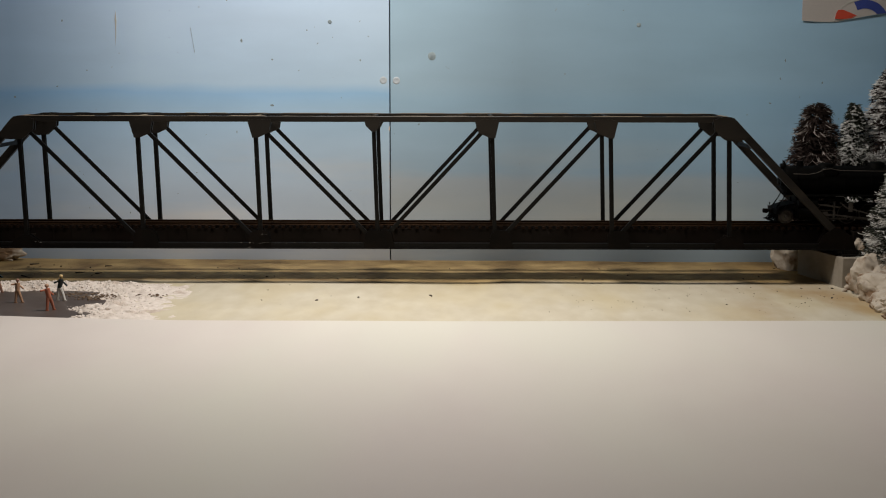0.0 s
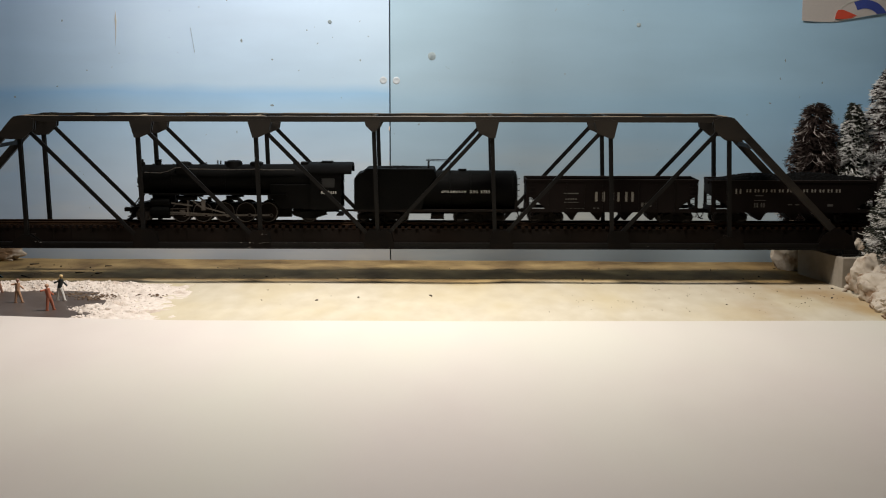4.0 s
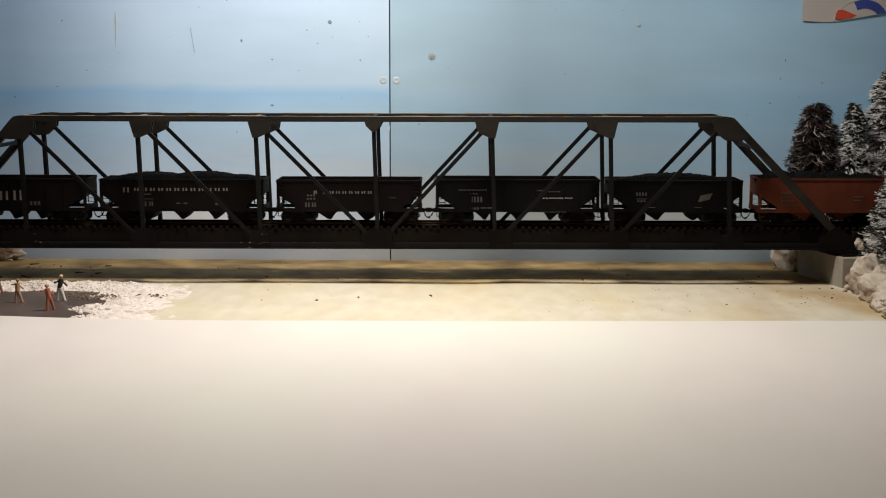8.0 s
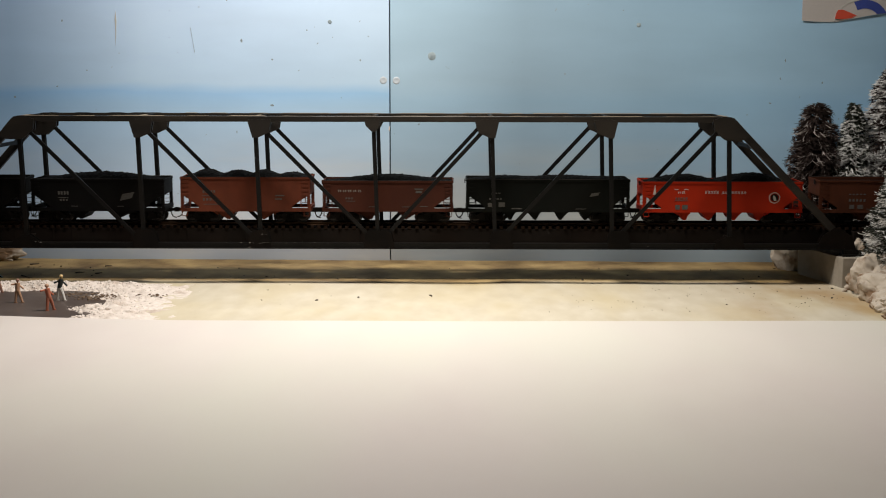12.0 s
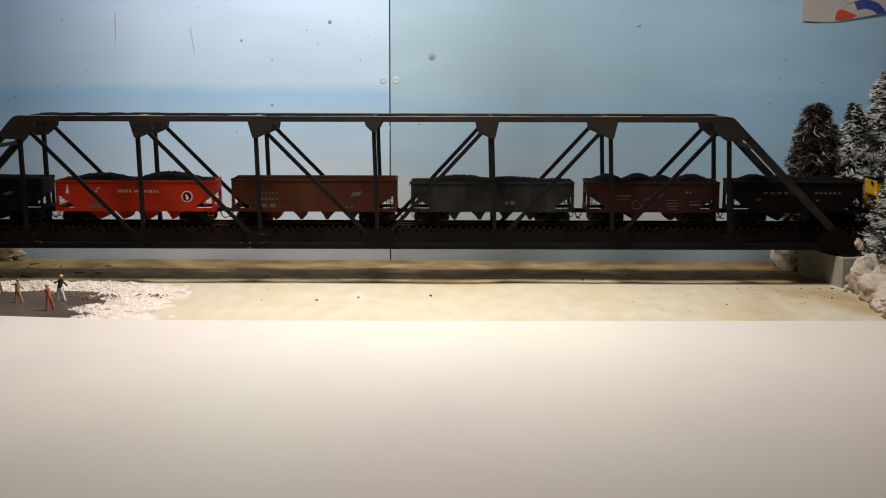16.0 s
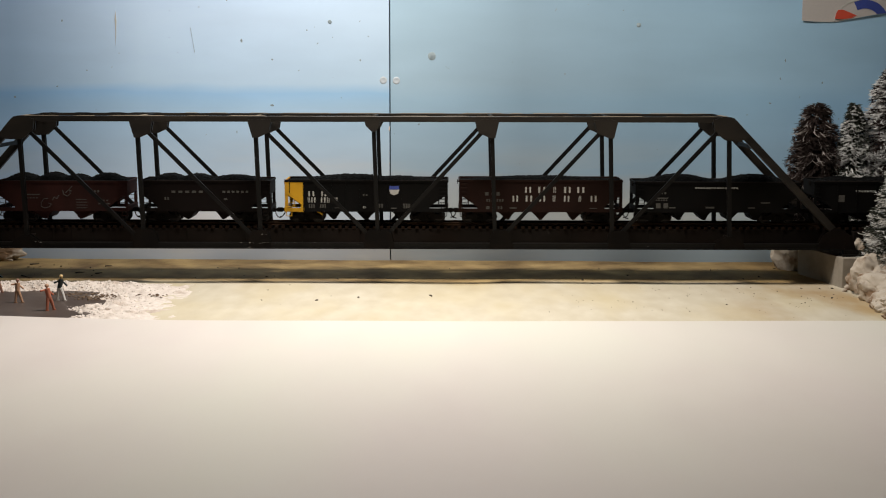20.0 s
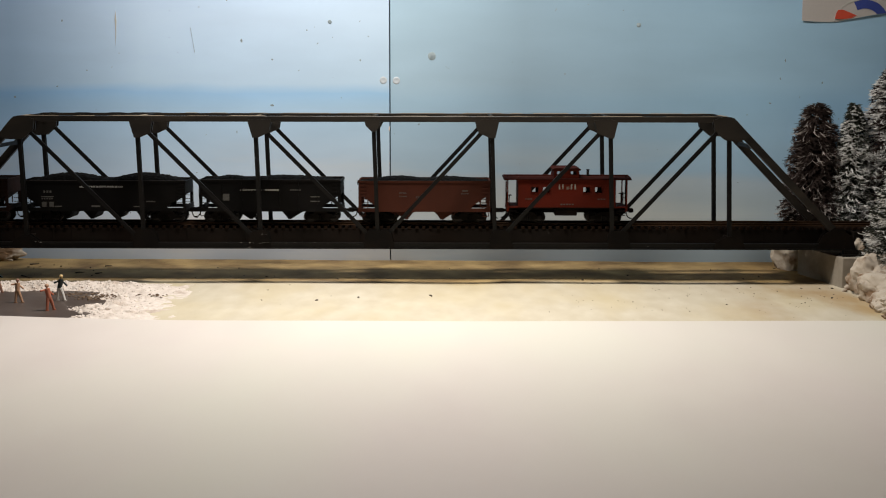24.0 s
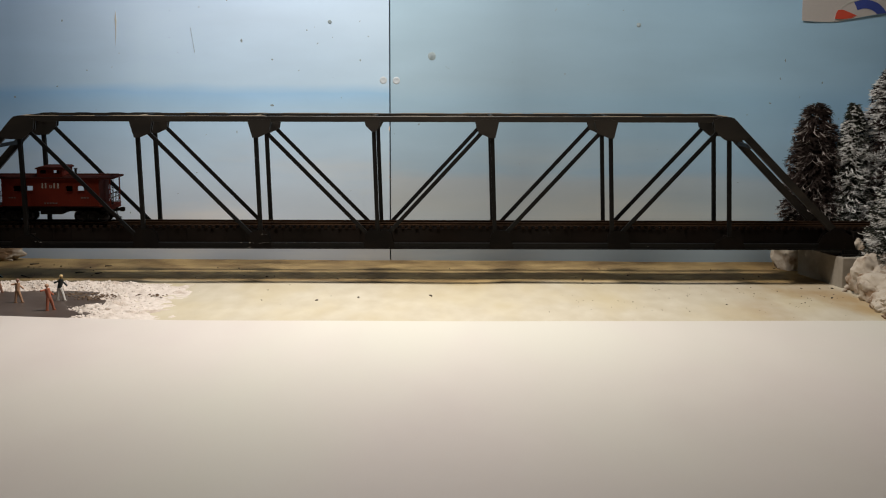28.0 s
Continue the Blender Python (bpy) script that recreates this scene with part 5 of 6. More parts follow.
def scribble(car, length, strokes):
    """Hand-drawn pale chalk strokes on a car's side, none of them a letter."""
    h = length * SPAN / 2
    for pts in strokes:
        bm = bmesh.new()
        tube(bm, [(-h + u * SPAN, -0.01712, side_z(v)) for u, v in pts], 0.00030, 5)
        part("chalk_stroke", bm, M_FAINT, car, "worn pale chalk stroke")


def shield(car, length, u0, u1):
    h, y = length * SPAN / 2, -0.01715
    a, b = -h + u0 * SPAN, -h + u1 * SPAN
    c = (a + b) / 2
    bm = bmesh.new()
    prism(bm, [(a, side_z(336)), (b, side_z(336)), (b - 0.001, side_z(343)), (c, side_z(346)), (a + 0.001, side_z(343))], y, y + 0.0003)
    part("shield_lower", bm, M_WHITE, car)
    bm = bmesh.new()
    prism(bm, [(a, side_z(335.7)), (b, side_z(335.7)), (b - 0.0005, side_z(329)), (c, side_z(330)), (a + 0.0005, side_z(329))], y, y + 0.0003)
    part("shield_upper", bm, M_BBLUE, car, "blue upper half of the shield")


consist()


# ---- locomotive ----
R_DRV = 0.0085
CRANK = 0.0040
ROD_Y = 0.0118
DRV_X = [(610 + 38.6 * i - 720) * SPAN for i in range(5)]
LOCO_PARTS = {}


def lc(v):
    """Place along the engine of things on its centre line."""
    return 0.0706 + (v - 870) * 0.000478


def ln(v):
    """Place along the engine of things on its near side."""
    return (v - 720) * SPAN


def cz(v):
    return 0.0009 + (390 - v) * 0.000481


def locomotive():
    lo = car_thing("steam_locomotive", -152, "black ten-coupled model steam locomotive with silver rods", "locomotive")
    bc, br = 0.0353, 0.0127
    bm = bmesh.new()
    lathe(bm, [(lc(545), br * 0.97), (lc(600), br), (lc(690), br), (lc(760), br * 1.02), (lc(850), br * 1.06)], 32, "X", (0, 0, bc))
    part("boiler", bm, M_BLACK, lo, smooth=True)
    for v in (562, 598, 645, 692, 740, 790):
        bm = bmesh.new()
        lathe(bm, [(lc(v) - 0.0006, br * 1.0), (lc(v) - 0.0005, br * 1.035), (lc(v) + 0.0005, br * 1.035), (lc(v) + 0.0006, br * 1.0)], 32, "X", (0, 0, bc))
        part("boiler_band", bm, M_BLACK, lo, smooth=True)
    bm = bmesh.new()
    lathe(bm, [(lc(546), br * 0.97), (lc(544), br * 0.90), (lc(542.5), br * 0.80), (lc(541), br * 0.5), (lc(539.5), br * 0.22), (lc(538), br * 0.1)], 28, "X", (0, 0, bc))
    for a in range(0, 360, 30):
        rod(bm, (lc(543) - 0.0008, br * 0.86 * math.cos(radians(a)), bc + br * 0.86 * math.sin(radians(a))), (lc(545), br * 0.86 * math.cos(radians(a)), bc + br * 0.86 * math.sin(radians(a))), 0.0006, 6)
    part("smokebox_door", bm, M_BLACK, lo, smooth=True)
    # headlight and bell on the smokebox
    bm = bmesh.new()
    lathe(bm, [(lc(537), 0.0022), (lc(538), 0.0026), (lc(546), 0.0026), (lc(547), 0.0018)], 16, "X", (0, 0, bc + br - 0.0006))
    part("headlight", bm, M_BLACK, lo, smooth=True)
    bm = bmesh.new()
    lathe(bm, [(0.0, 0.0017), (0.0009, 0.0012), (0.0026, 0.0009), (0.003, 0.0003)], 12, "Z", (lc(543), 0, bc + br + 0.0012))
    rod(bm, (lc(543), -0.0022, bc + br), (lc(543), -0.0022, bc + br + 0.0036), 0.0004, 6)
    rod(bm, (lc(543), 0.0022, bc + br), (lc(543), 0.0022, bc + br + 0.0036), 0.0004, 6)
    rod(bm, (lc(543), -0.0024, bc + br + 0.0036), (lc(543), 0.0024, bc + br + 0.0036), 0.0005, 6)
    part("bell", bm, M_BLACK, lo, smooth=True)
    bm = bmesh.new()
    for y in (-0.0045, 0.0045):
        lathe(bm, [(lc(537) - 0.0005, 0.0030), (lc(542), 0.0034)], 14, "X", (0, y, bc - 0.0005))
    box(bm, lc(536), lc(543), -0.0075, 0.0075, bc - 0.0060, bc - 0.0050)
    part("air_pump", bm, M_BLACK, lo)
    # stack and domes
    bm = bmesh.new()
    lathe(bm, [(bc + br - 0.002, 0.0030), (bc + br + 0.0002, 0.0027), (bc + br + 0.0034, 0.0026), (cz(284), 0.0031), (cz(284) + 0.0002, 0.0022)], 18, "Z", (lc(571.5), 0, 0))
    part("smokestack", bm, M_BLACK, lo, smooth=True)
    for v, r, top, nm in ((616, 0.0068, 287.5, "sand_dome"), (705, 0.0074, 285, "steam_dome"), (745, 0.0062, 287, "rear_sand_dome")):
        bm = bmesh.new()
        z0, z1 = bc + br - 0.0030, cz(top)
        lathe(bm, [(z0, r * 1.12), (z0 + (z1 - z0) * 0.45, r), (z0 + (z1 - z0) * 0.85, r * 0.90), (z1 - 0.0001, r * 0.68), (z1, r * 0.3)], 20, "Z", (lc(v), 0, 0))
        part(nm, bm, M_BLACK, lo, smooth=True)
    for v, h, r in ((648, 2.4, 0.0009), (655, 1.6, 0.0007), (676, 3.4, 0.0006), (681, 3.0, 0.0006), (689, 2.6, 0.0006), (812, 3.0, 0.0012), (818, 2.4, 0.0008)):
        bm = bmesh.new()
        rod(bm, (lc(v), 0.001, bc + br - 0.001), (lc(v), 0.001, bc + br + h * 0.001), r, 8)
        part("safety_valve", bm, M_BLACK, lo)
    bm = bmesh.new()
    box(bm, lc(823), lc(836), -0.0032, 0.0032, bc + br - 0.001, cz(287))
    part("turret_casing", bm, M_BLACK, lo, bevel=0.0006)
    # bulging sand box and pipe lagging on the near and far flank
    for s in (-1, 1):
        bm = bmesh.new()
        prism(bm, [(ln(601), side_z(302)), (ln(606), side_z(296)), (ln(624), side_z(296)), (ln(629), side_z(301)), (ln(627), side_z(311)), (ln(605), side_z(312))], *sorted((s * 0.0085, s * 0.0120)))
        part("feedwater_box", bm, M_BLACK, lo, bevel=0.0006)
        # handrail
        bm = bmesh.new()
        pts = [(548, 307), (575, 308), (590, 305), (602, 299), (614, 298), (632, 301), (700, 302), (740, 301), (748, 300), (760, 302), (815, 302)]
        tube(bm, [(ln(a), s * 0.0142, side_z(b)) for a, b in pts], 0.00038, 6)
        for a, b in pts[1::2]:
            rod(bm, (ln(a), s * 0.0142, side_z(b)), (ln(a), s * 0.0100, side_z(b)), 0.0003, 5)
        part("handrail", bm, M_ROD, lo, "dull steel handrail")
        # running board
        bm = bmesh.new()
        y0, y1 = sorted((s * 0.0168, s * 0.0085))
        box(bm, ln(556), ln(800), y0, y1, side_z(346.5), side_z(344.5))
        part("running_board", bm, M_BLACK, lo)
        for v0, v1 in ((604, 640), (692, 714)):
            bm = bmesh.new()
            rod(bm, (ln(v0), s * 0.0135, side_z(352)), (ln(v1), s * 0.0135, side_z(352)), 0.0020, 14)
            part("air_tank", bm, M_BLACK, lo, smooth=True)
        bm = bmesh.new()
        rod(bm, (ln(560), s * 0.0128, side_z(377)), (ln(591), s * 0.0128, side_z(377)), 0.0056, 20)
        rod(bm, (ln(557), s * 0.0128, side_z(377)), (ln(561), s * 0.0128, side_z(377)), 0.0044, 20)
        rod(bm, (ln(558), s * 0.0138, side_z(360)), (ln(592), s * 0.0138, side_z(360)), 0.0034, 18)
        box(bm, ln(562), ln(590), *sorted((s * 0.0145, s * 0.006)), side_z(372), side_z(352))
        part("cylinder", bm, M_BLACK, lo)
        bm = bmesh.new()
        box(bm, ln(592), ln(622), *sorted((s * 0.0120, s * 0.0134)), side_z(372.5), side_z(371))
        box(bm, ln(592), ln(622), *sorted((s * 0.0120, s * 0.0134)), side_z(382), side_z(380.5))
        box(bm, ln(622), ln(624.5), *sorted((s * 0.0100, s * 0.0140)), side_z(384), side_z(352))
        part("crosshead_guides", bm, M_ROD, lo, "bare steel crosshead guides")
        bm = bmesh.new()
        for a, b, c, d in ((594, 361, 632, 366), (632, 357, 652, 372), (650, 368, 690, 379)):
            strut(bm, (ln(a), s * 0.0146, side_z(b)), (ln(c), s * 0.0146, side_z(d)), 0.0006, 0.0011)
        box(bm, ln(648), ln(655), *sorted((s * 0.0138, s * 0.0152)), side_z(374), side_z(356))
        part("valve_gear", bm, M_ROD, lo, "bare steel valve gear")
    # frame, firebox, ash pan
    bm = bmesh.new()
    box(bm, ln(556), ln(805), -0.0048, 0.0048, 0.0040, 0.0155)
    for i in range(4):
        x = (DRV_X[i] + DRV_X[i + 1]) / 2
        box(bm, x - 0.0012, x + 0.0012, -0.0066, 0.0066, 0.0040, 0.0160)
    part("main_frame", bm, M_BLACK, lo)
    bm = bmesh.new()
    prism(bm, [(ln(556), 0.0250), (ln(600), 0.0250), (ln(596), 0.0140), (ln(560), 0.0140)], -0.0075, 0.0075)
    part("saddle", bm, M_BLACK, lo)
    bm = bmesh.new()
    prism(bm, [(ln(770), 0.0325), (ln(848), 0.0325), (ln(848), 0.0118), (ln(788), 0.0118), (ln(778), 0.0180), (ln(770), 0.0215)], -0.0148, 0.0148)
    part("firebox", bm, M_BLACK, lo, bevel=0.0006)
    # cab
    z_eave, z_floor = side_z(308), side_z(372)
    for s in (-1, 1):
        bm = bmesh.new()
        y0, y1 = sorted((s * 0.0168, s * 0.0160))
        x0, x1, w0, w1, v0, v1 = ln(842), ln(897), ln(862), ln(886), side_z(333), side_z(316)
        box(bm, x0, w0, y0, y1, z_floor, z_eave)
        box(bm, w1, x1, y0, y1, z_floor, z_eave)
        box(bm, w0, w1, y0, y1, z_floor, v0)
        box(bm, w0, w1, y0, y1, v1, z_eave)
        part("cab_side", bm, M_BLACK, lo)
    bm = bmesh.new()
    box(bm, ln(842), ln(843.5), -0.0160, 0.0160, z_floor, z_eave + 0.004)
    box(bm, ln(842), ln(897), -0.0160, 0.0160, z_floor, z_floor + 0.001)
    part("cab_front", bm, M_BLACK, lo)
    bm = bmesh.new()
    n = 14
    arc = [(0.0176 * math.sin(radians(-88 + 176 * i / n)), z_eave + 0.0085 * math.cos(radians(-88 + 176 * i / n))) for i in range(n + 1)]
    out = [bm.verts.new((x, y, z)) for x in (ln(838), ln(916)) for y, z in arc]
    inn = [bm.verts.new((x, y * 0.96, z - 0.0008)) for x in (ln(838), ln(916)) for y, z in arc]
    m = n + 1
    for i in range(n):
        bm.faces.new((out[i], out[i + 1], out[m + i + 1], out[m + i]))
        bm.faces.new((inn[i], inn[m + i], inn[m + i + 1], inn[i + 1]))
        for q in (0, m):
            bm.faces.new((out[q + i], inn[q + i], inn[q + i + 1], out[q + i + 1]))
    for i in (0, n):
        bm.faces.new((out[i], out[m + i], inn[m + i], inn[i]))
    box(bm, ln(860), ln(880), -0.005, 0.005, z_eave + 0.0078, z_eave + 0.0092)
    part("cab_roof", bm, M_BLACK, lo, smooth=True)
    for s in (-1, 1):
        bm = bmesh.new()
        box(bm, ln(863), ln(885.5), *sorted((s * 0.0166, s * 0.0163)), side_z(332.5), side_z(316.5))
        part("cab_window", bm, M_GLASS, lo, "dark cab window pane")
    lettering(lo, [(862, 868, 339, 344, 1), (870, 875, 338, 344, 1), (877, 881, 339, 344, 1), (883, 888, 339, 344, 1)], ln(0), -0.0169, name="cab_lettering")
    # pilot, steps, coupler
    bm = bmesh.new()
    box(bm, ln(536), ln(556), -0.0150, 0.0150, 0.0130, 0.0152)
    prism(bm, [(ln(522), 0.0128), (ln(556), 0.0160), (ln(556), 0.0175), (ln(530), 0.0150)], -0.0120, 0.0120)
    part("pilot_deck", bm, M_BLACK, lo)
    bm = bmesh.new()
    box(bm, ln(520), ln(525), -0.0155, 0.0155, 0.0085, 0.0128)
    for i in range(11):
        y = -0.013 + 0.0026 * i
        strut(bm, (ln(523), y, 0.0088), (ln(512) + abs(y) * 0.35, y * 0.9, 0.0024), 0.0012, 0.0010)
    box(bm, ln(513), ln(518), -0.0115, 0.0115, 0.0018, 0.0030)
    part("pilot", bm, M_BLACK, lo)
    bm = bmesh.new()
    for s in (-1, 1):
        tube(bm, [(ln(524), s * 0.008, 0.0135), (ln(534), s * 0.008, 0.0200), (lc(546), s * 0.008, 0.0270)], 0.0005, 6)
        tube(bm, [(ln(522), s * 0.013, 0.0128), (ln(522), s * 0.013, 0.0160)], 0.0004, 6)
    part("pilot_braces", bm, M_BLACK, lo)
    part("front_coupler", COUPLER, None, lo, at=pose(ln(522), 0, 0, 0, 0, 180))
    # leading and trailing trucks
    w = part("leading_wheelset", wheel_mesh("leading_wheelset", 0.0058, material=M_STEEL), None, lo, at=pose(ln(541), 0, 0.0058))
    WHEELS.append((w, (ln(541), 0, 0.0058), 0.0058))
    bm = bmesh.new()
    box(bm, ln(536), ln(562), -0.0035, 0.0035, 0.0052, 0.0066)
    part("leading_truck", bm, M_BLACK, lo)
    w = part("trailing_wheelset", wheel_mesh("trailing_wheelset", 0.0062), None, lo, at=pose(ln(838), 0, 0.0062))
    WHEELS.append((w, (ln(838), 0, 0.0062), 0.0062))
    bm = bmesh.new()
    for s in (-1, 1):
        prism(bm, [(ln(806), 0.0100), (ln(868), 0.0100), (ln(872), 0.0072), (ln(850), 0.0040), (ln(828), 0.0040), (ln(812), 0.0062)], *sorted((s * 0.0122, s * 0.0136)))
    box(bm, ln(808), ln(890), -0.003, 0.003, 0.0082, 0.0110)
    part("trailing_truck", bm, M_BLACK, lo)
    bm = bmesh.new()
    box(bm, ln(895), ln(922), -0.0015, 0.0015, 0.0085, 0.0100)
    box(bm, ln(888), ln(900), -0.0150, 0.0150, 0.0062, 0.0070)
    part("drawbar", bm, M_UNDER, lo)
    # driving wheels with spokes and counterweights
    bm = bmesh.new()
    for s in (-1, 1):
        y = s * 0.00825
        lathe(bm, [(y - s * 0.0010, R_DRV * 0.84), (y - s * 0.0010, R_DRV * 1.07), (y - s * 0.0004, R_DRV * 1.07), (y - s * 0.0002, R_DRV), (y + s * 0.0016, R_DRV * 0.99),
                   (y + s * 0.0017, R_DRV * 0.84)], 32, "Y")
        rod(bm, (0, y - s * 0.001, 0), (0, y + s * 0.0024, 0), 0.0024, 14)
        for i in range(14):
            a = 2 * math.pi * i / 14
            bar(bm, (0.001 * math.cos(a), y + s * 0.0005, 0.001 * math.sin(a)), (R_DRV * 0.88 * math.cos(a), y + s * 0.0005, R_DRV * 0.88 * math.sin(a)), 0.0008, 0.0012)
        prism(bm, [(R_DRV * 0.86 * math.cos(radians(a)), R_DRV * 0.86 * math.sin(radians(a))) for a in range(120, 241, 15)], *sorted((y, y + s * 0.0014)))
        rod(bm, (CRANK, y, 0), (CRANK, s * (ROD_Y + 0.001), 0), 0.0011, 10)
    rod(bm, (0, -0.0085, 0), (0, 0.0085, 0), 0.0016, 10)
    drv = mesh_of("driving_wheelset", bm, M_UNDER, True)
    LOCO_PARTS["drivers"] = [part("driving_wheelset", drv, None, lo, at=pose(x, 0, R_DRV)) for x in DRV_X]
    for wheels in LOCO_PARTS["drivers"]:
        for s in (-1, 1):
            bm = bmesh.new()
            y = s * 0.00825
            lathe(bm, [(y + s * 0.0014, R_DRV * 0.90), (y + s * 0.00185, R_DRV * 0.90), (y + s * 0.0018, R_DRV * 0.985), (y + s * 0.0014, R_DRV * 0.985)], 32, "Y")
            part("tyre", bm, M_STEEL, wheels, "bright steel tyre")
    for s in (-1, 1):
        bm = bmesh.new()
        box(bm, DRV_X[0], DRV_X[4], s * ROD_Y - 0.0004, s * ROD_Y + 0.0004, -0.0008, 0.0008)
        for x in DRV_X:
            rod(bm, (x, s * ROD_Y - 0.0006, 0), (x, s * ROD_Y + 0.0006, 0), 0.0015, 12)
        LOCO_PARTS["side", s] = part("side_rod", bm, M_ROD, lo, "bare steel side rod")
        bm = bmesh.new()
        ml = DRV_X[2] - ln(606)
        y = s * (ROD_Y + 0.0013)
        prism(bm, [(0, -0.0007), (-ml, -0.0005), (-ml, 0.0005), (0, 0.0007)], y - 0.0004, y + 0.0004)
        rod(bm, (0, y - 0.0006, 0), (0, y + 0.0006, 0), 0.0016, 12)
        rod(bm, (-ml, y - 0.0006, 0), (-ml, y + 0.0006, 0), 0.0011, 12)
        LOCO_PARTS["main", s] = part("main_rod", bm, M_ROD, lo, "bare steel main rod")
        bm = bmesh.new()
        box(bm, -0.0022, 0.0022, s * 0.0127 - 0.0007, s * 0.0127 + 0.0007, -0.0020, 0.0020)
        rod(bm, (-0.0012, s * 0.0128, 0), (-0.0125, s * 0.0128, 0), 0.0006, 8)
        LOCO_PARTS["cross", s] = part("crosshead", bm, M_ROD, lo, "bare steel crosshead")
    LOCO_PARTS["rod_length"] = ml


locomotive()


def tender():
    u = 192.0
    te = car_thing("tender", u, "black cylindrical-tank tender lettered along the side", "tender")

    def lx(v):
        return (v - (u + 872)) * SPAN

    bm = bmesh.new()
    lathe(bm, [(lx(1012), 0.0158), (lx(1013), 0.0166), (lx(1204), 0.0166), (lx(1208), 0.0158), (lx(1210), 0.0130)], 36, "X", (0, 0, 0.0268))
    part("tank", bm, M_BLACK, te, smooth=True)
    for v in (1090, 1127, 1164, 1201):
        bm = bmesh.new()
        lathe(bm, [(lx(v) - 0.0005, 0.0166), (lx(v) - 0.0004, 0.0169), (lx(v) + 0.0004, 0.0169), (lx(v) + 0.0005, 0.0166)], 36, "X", (0, 0, 0.0268))
        part("tank_band", bm, M_BLACK, te, smooth=True)
    bm = bmesh.new()
    prism(bm, [(lx(920), 0.0112), (lx(920), side_z(317)), (lx(926), side_z(309)), (lx(936), side_z(307)), (lx(942), side_z(299.5)), (lx(1062), side_z(299.5)), (lx(1066), side_z(312)),
               (lx(1050), side_z(330)), (lx(1040), 0.0112)], -0.0172, 0.0172)
    part("coal_bunker", bm, M_BLACK, te, bevel=0.0006)
    coal = coal_load(te, 0.026, 0.0150, side_z(299.5), ((0.5, 0.6, 0.0022),), 40)
    coal.matrix_basis = pose(lx(1002), 0, 0)
    bm = bmesh.new()
    box(bm, lx(919), lx(1207), -0.0172, 0.0172, 0.0100, 0.0118)
    box(bm, lx(930), lx(1200), -0.004, 0.004, 0.0070, 0.0100)
    rod(bm, (lx(1056), -0.011, 0.0062), (lx(1056) + 0.011, -0.011, 0.0062), 0.0030, 12)
    box(bm, lx(1060), lx(1074), -0.012, 0.012, 0.0040, 0.0100)
    part("underframe", bm, M_UNDER, te)
    bm = bmesh.new()
    for s in (-1, 1):
        box(bm, lx(1050), lx(1053), s * 0.008 - 0.0006, s * 0.008 + 0.0006, side_z(300), side_z(288))
        tube(bm, [(lx(1048), s * 0.008, side_z(286)), (lx(1090), s * 0.008, side_z(287)), (lx(1090), s * 0.008, 0.0430)], 0.0003, 5)
    tube(bm, [(lx(1048), -0.008, side_z(286)), (lx(1048), 0.008, side_z(286))], 0.0003, 5)
    tube(bm, [(lx(1090), -0.008, side_z(287)), (lx(1090), 0.008, side_z(287))], 0.0003, 5)
    part("top_railing", bm, M_UNDER, te)
    bm = bmesh.new()
    rod(bm, (lx(1112), 0, 0.0425), (lx(1112), 0, 0.0446), 0.0036, 16)
    part("water_hatch", bm, M_BLACK, te)
    bm = bmesh.new()
    for k in range(6):
        z = 0.0135 + 0.0048 * k
        tube(bm, [(lx(1208), -0.0150, z), (lx(1213), -0.0150, z), (lx(1213), -0.0100, z)], 0.0003, 5)
    box(bm, lx(1205), lx(1210), -0.0155, 0.0155, 0.0100, 0.0200)
    part("rear_ladder", bm, M_UNDER, te)
    lettering(te, [(1075, 1120, 337, 342, 9), (1125, 1141, 337, 342, 3), (1144, 1162, 337, 342, 4)], lx(0), -0.0170)
    put_truck(te, lx(970), True)
    put_truck(te, lx(1142), True)
    part("coupler", COUPLER, None, te, at=pose(lx(1206), 0, 0))


tender()


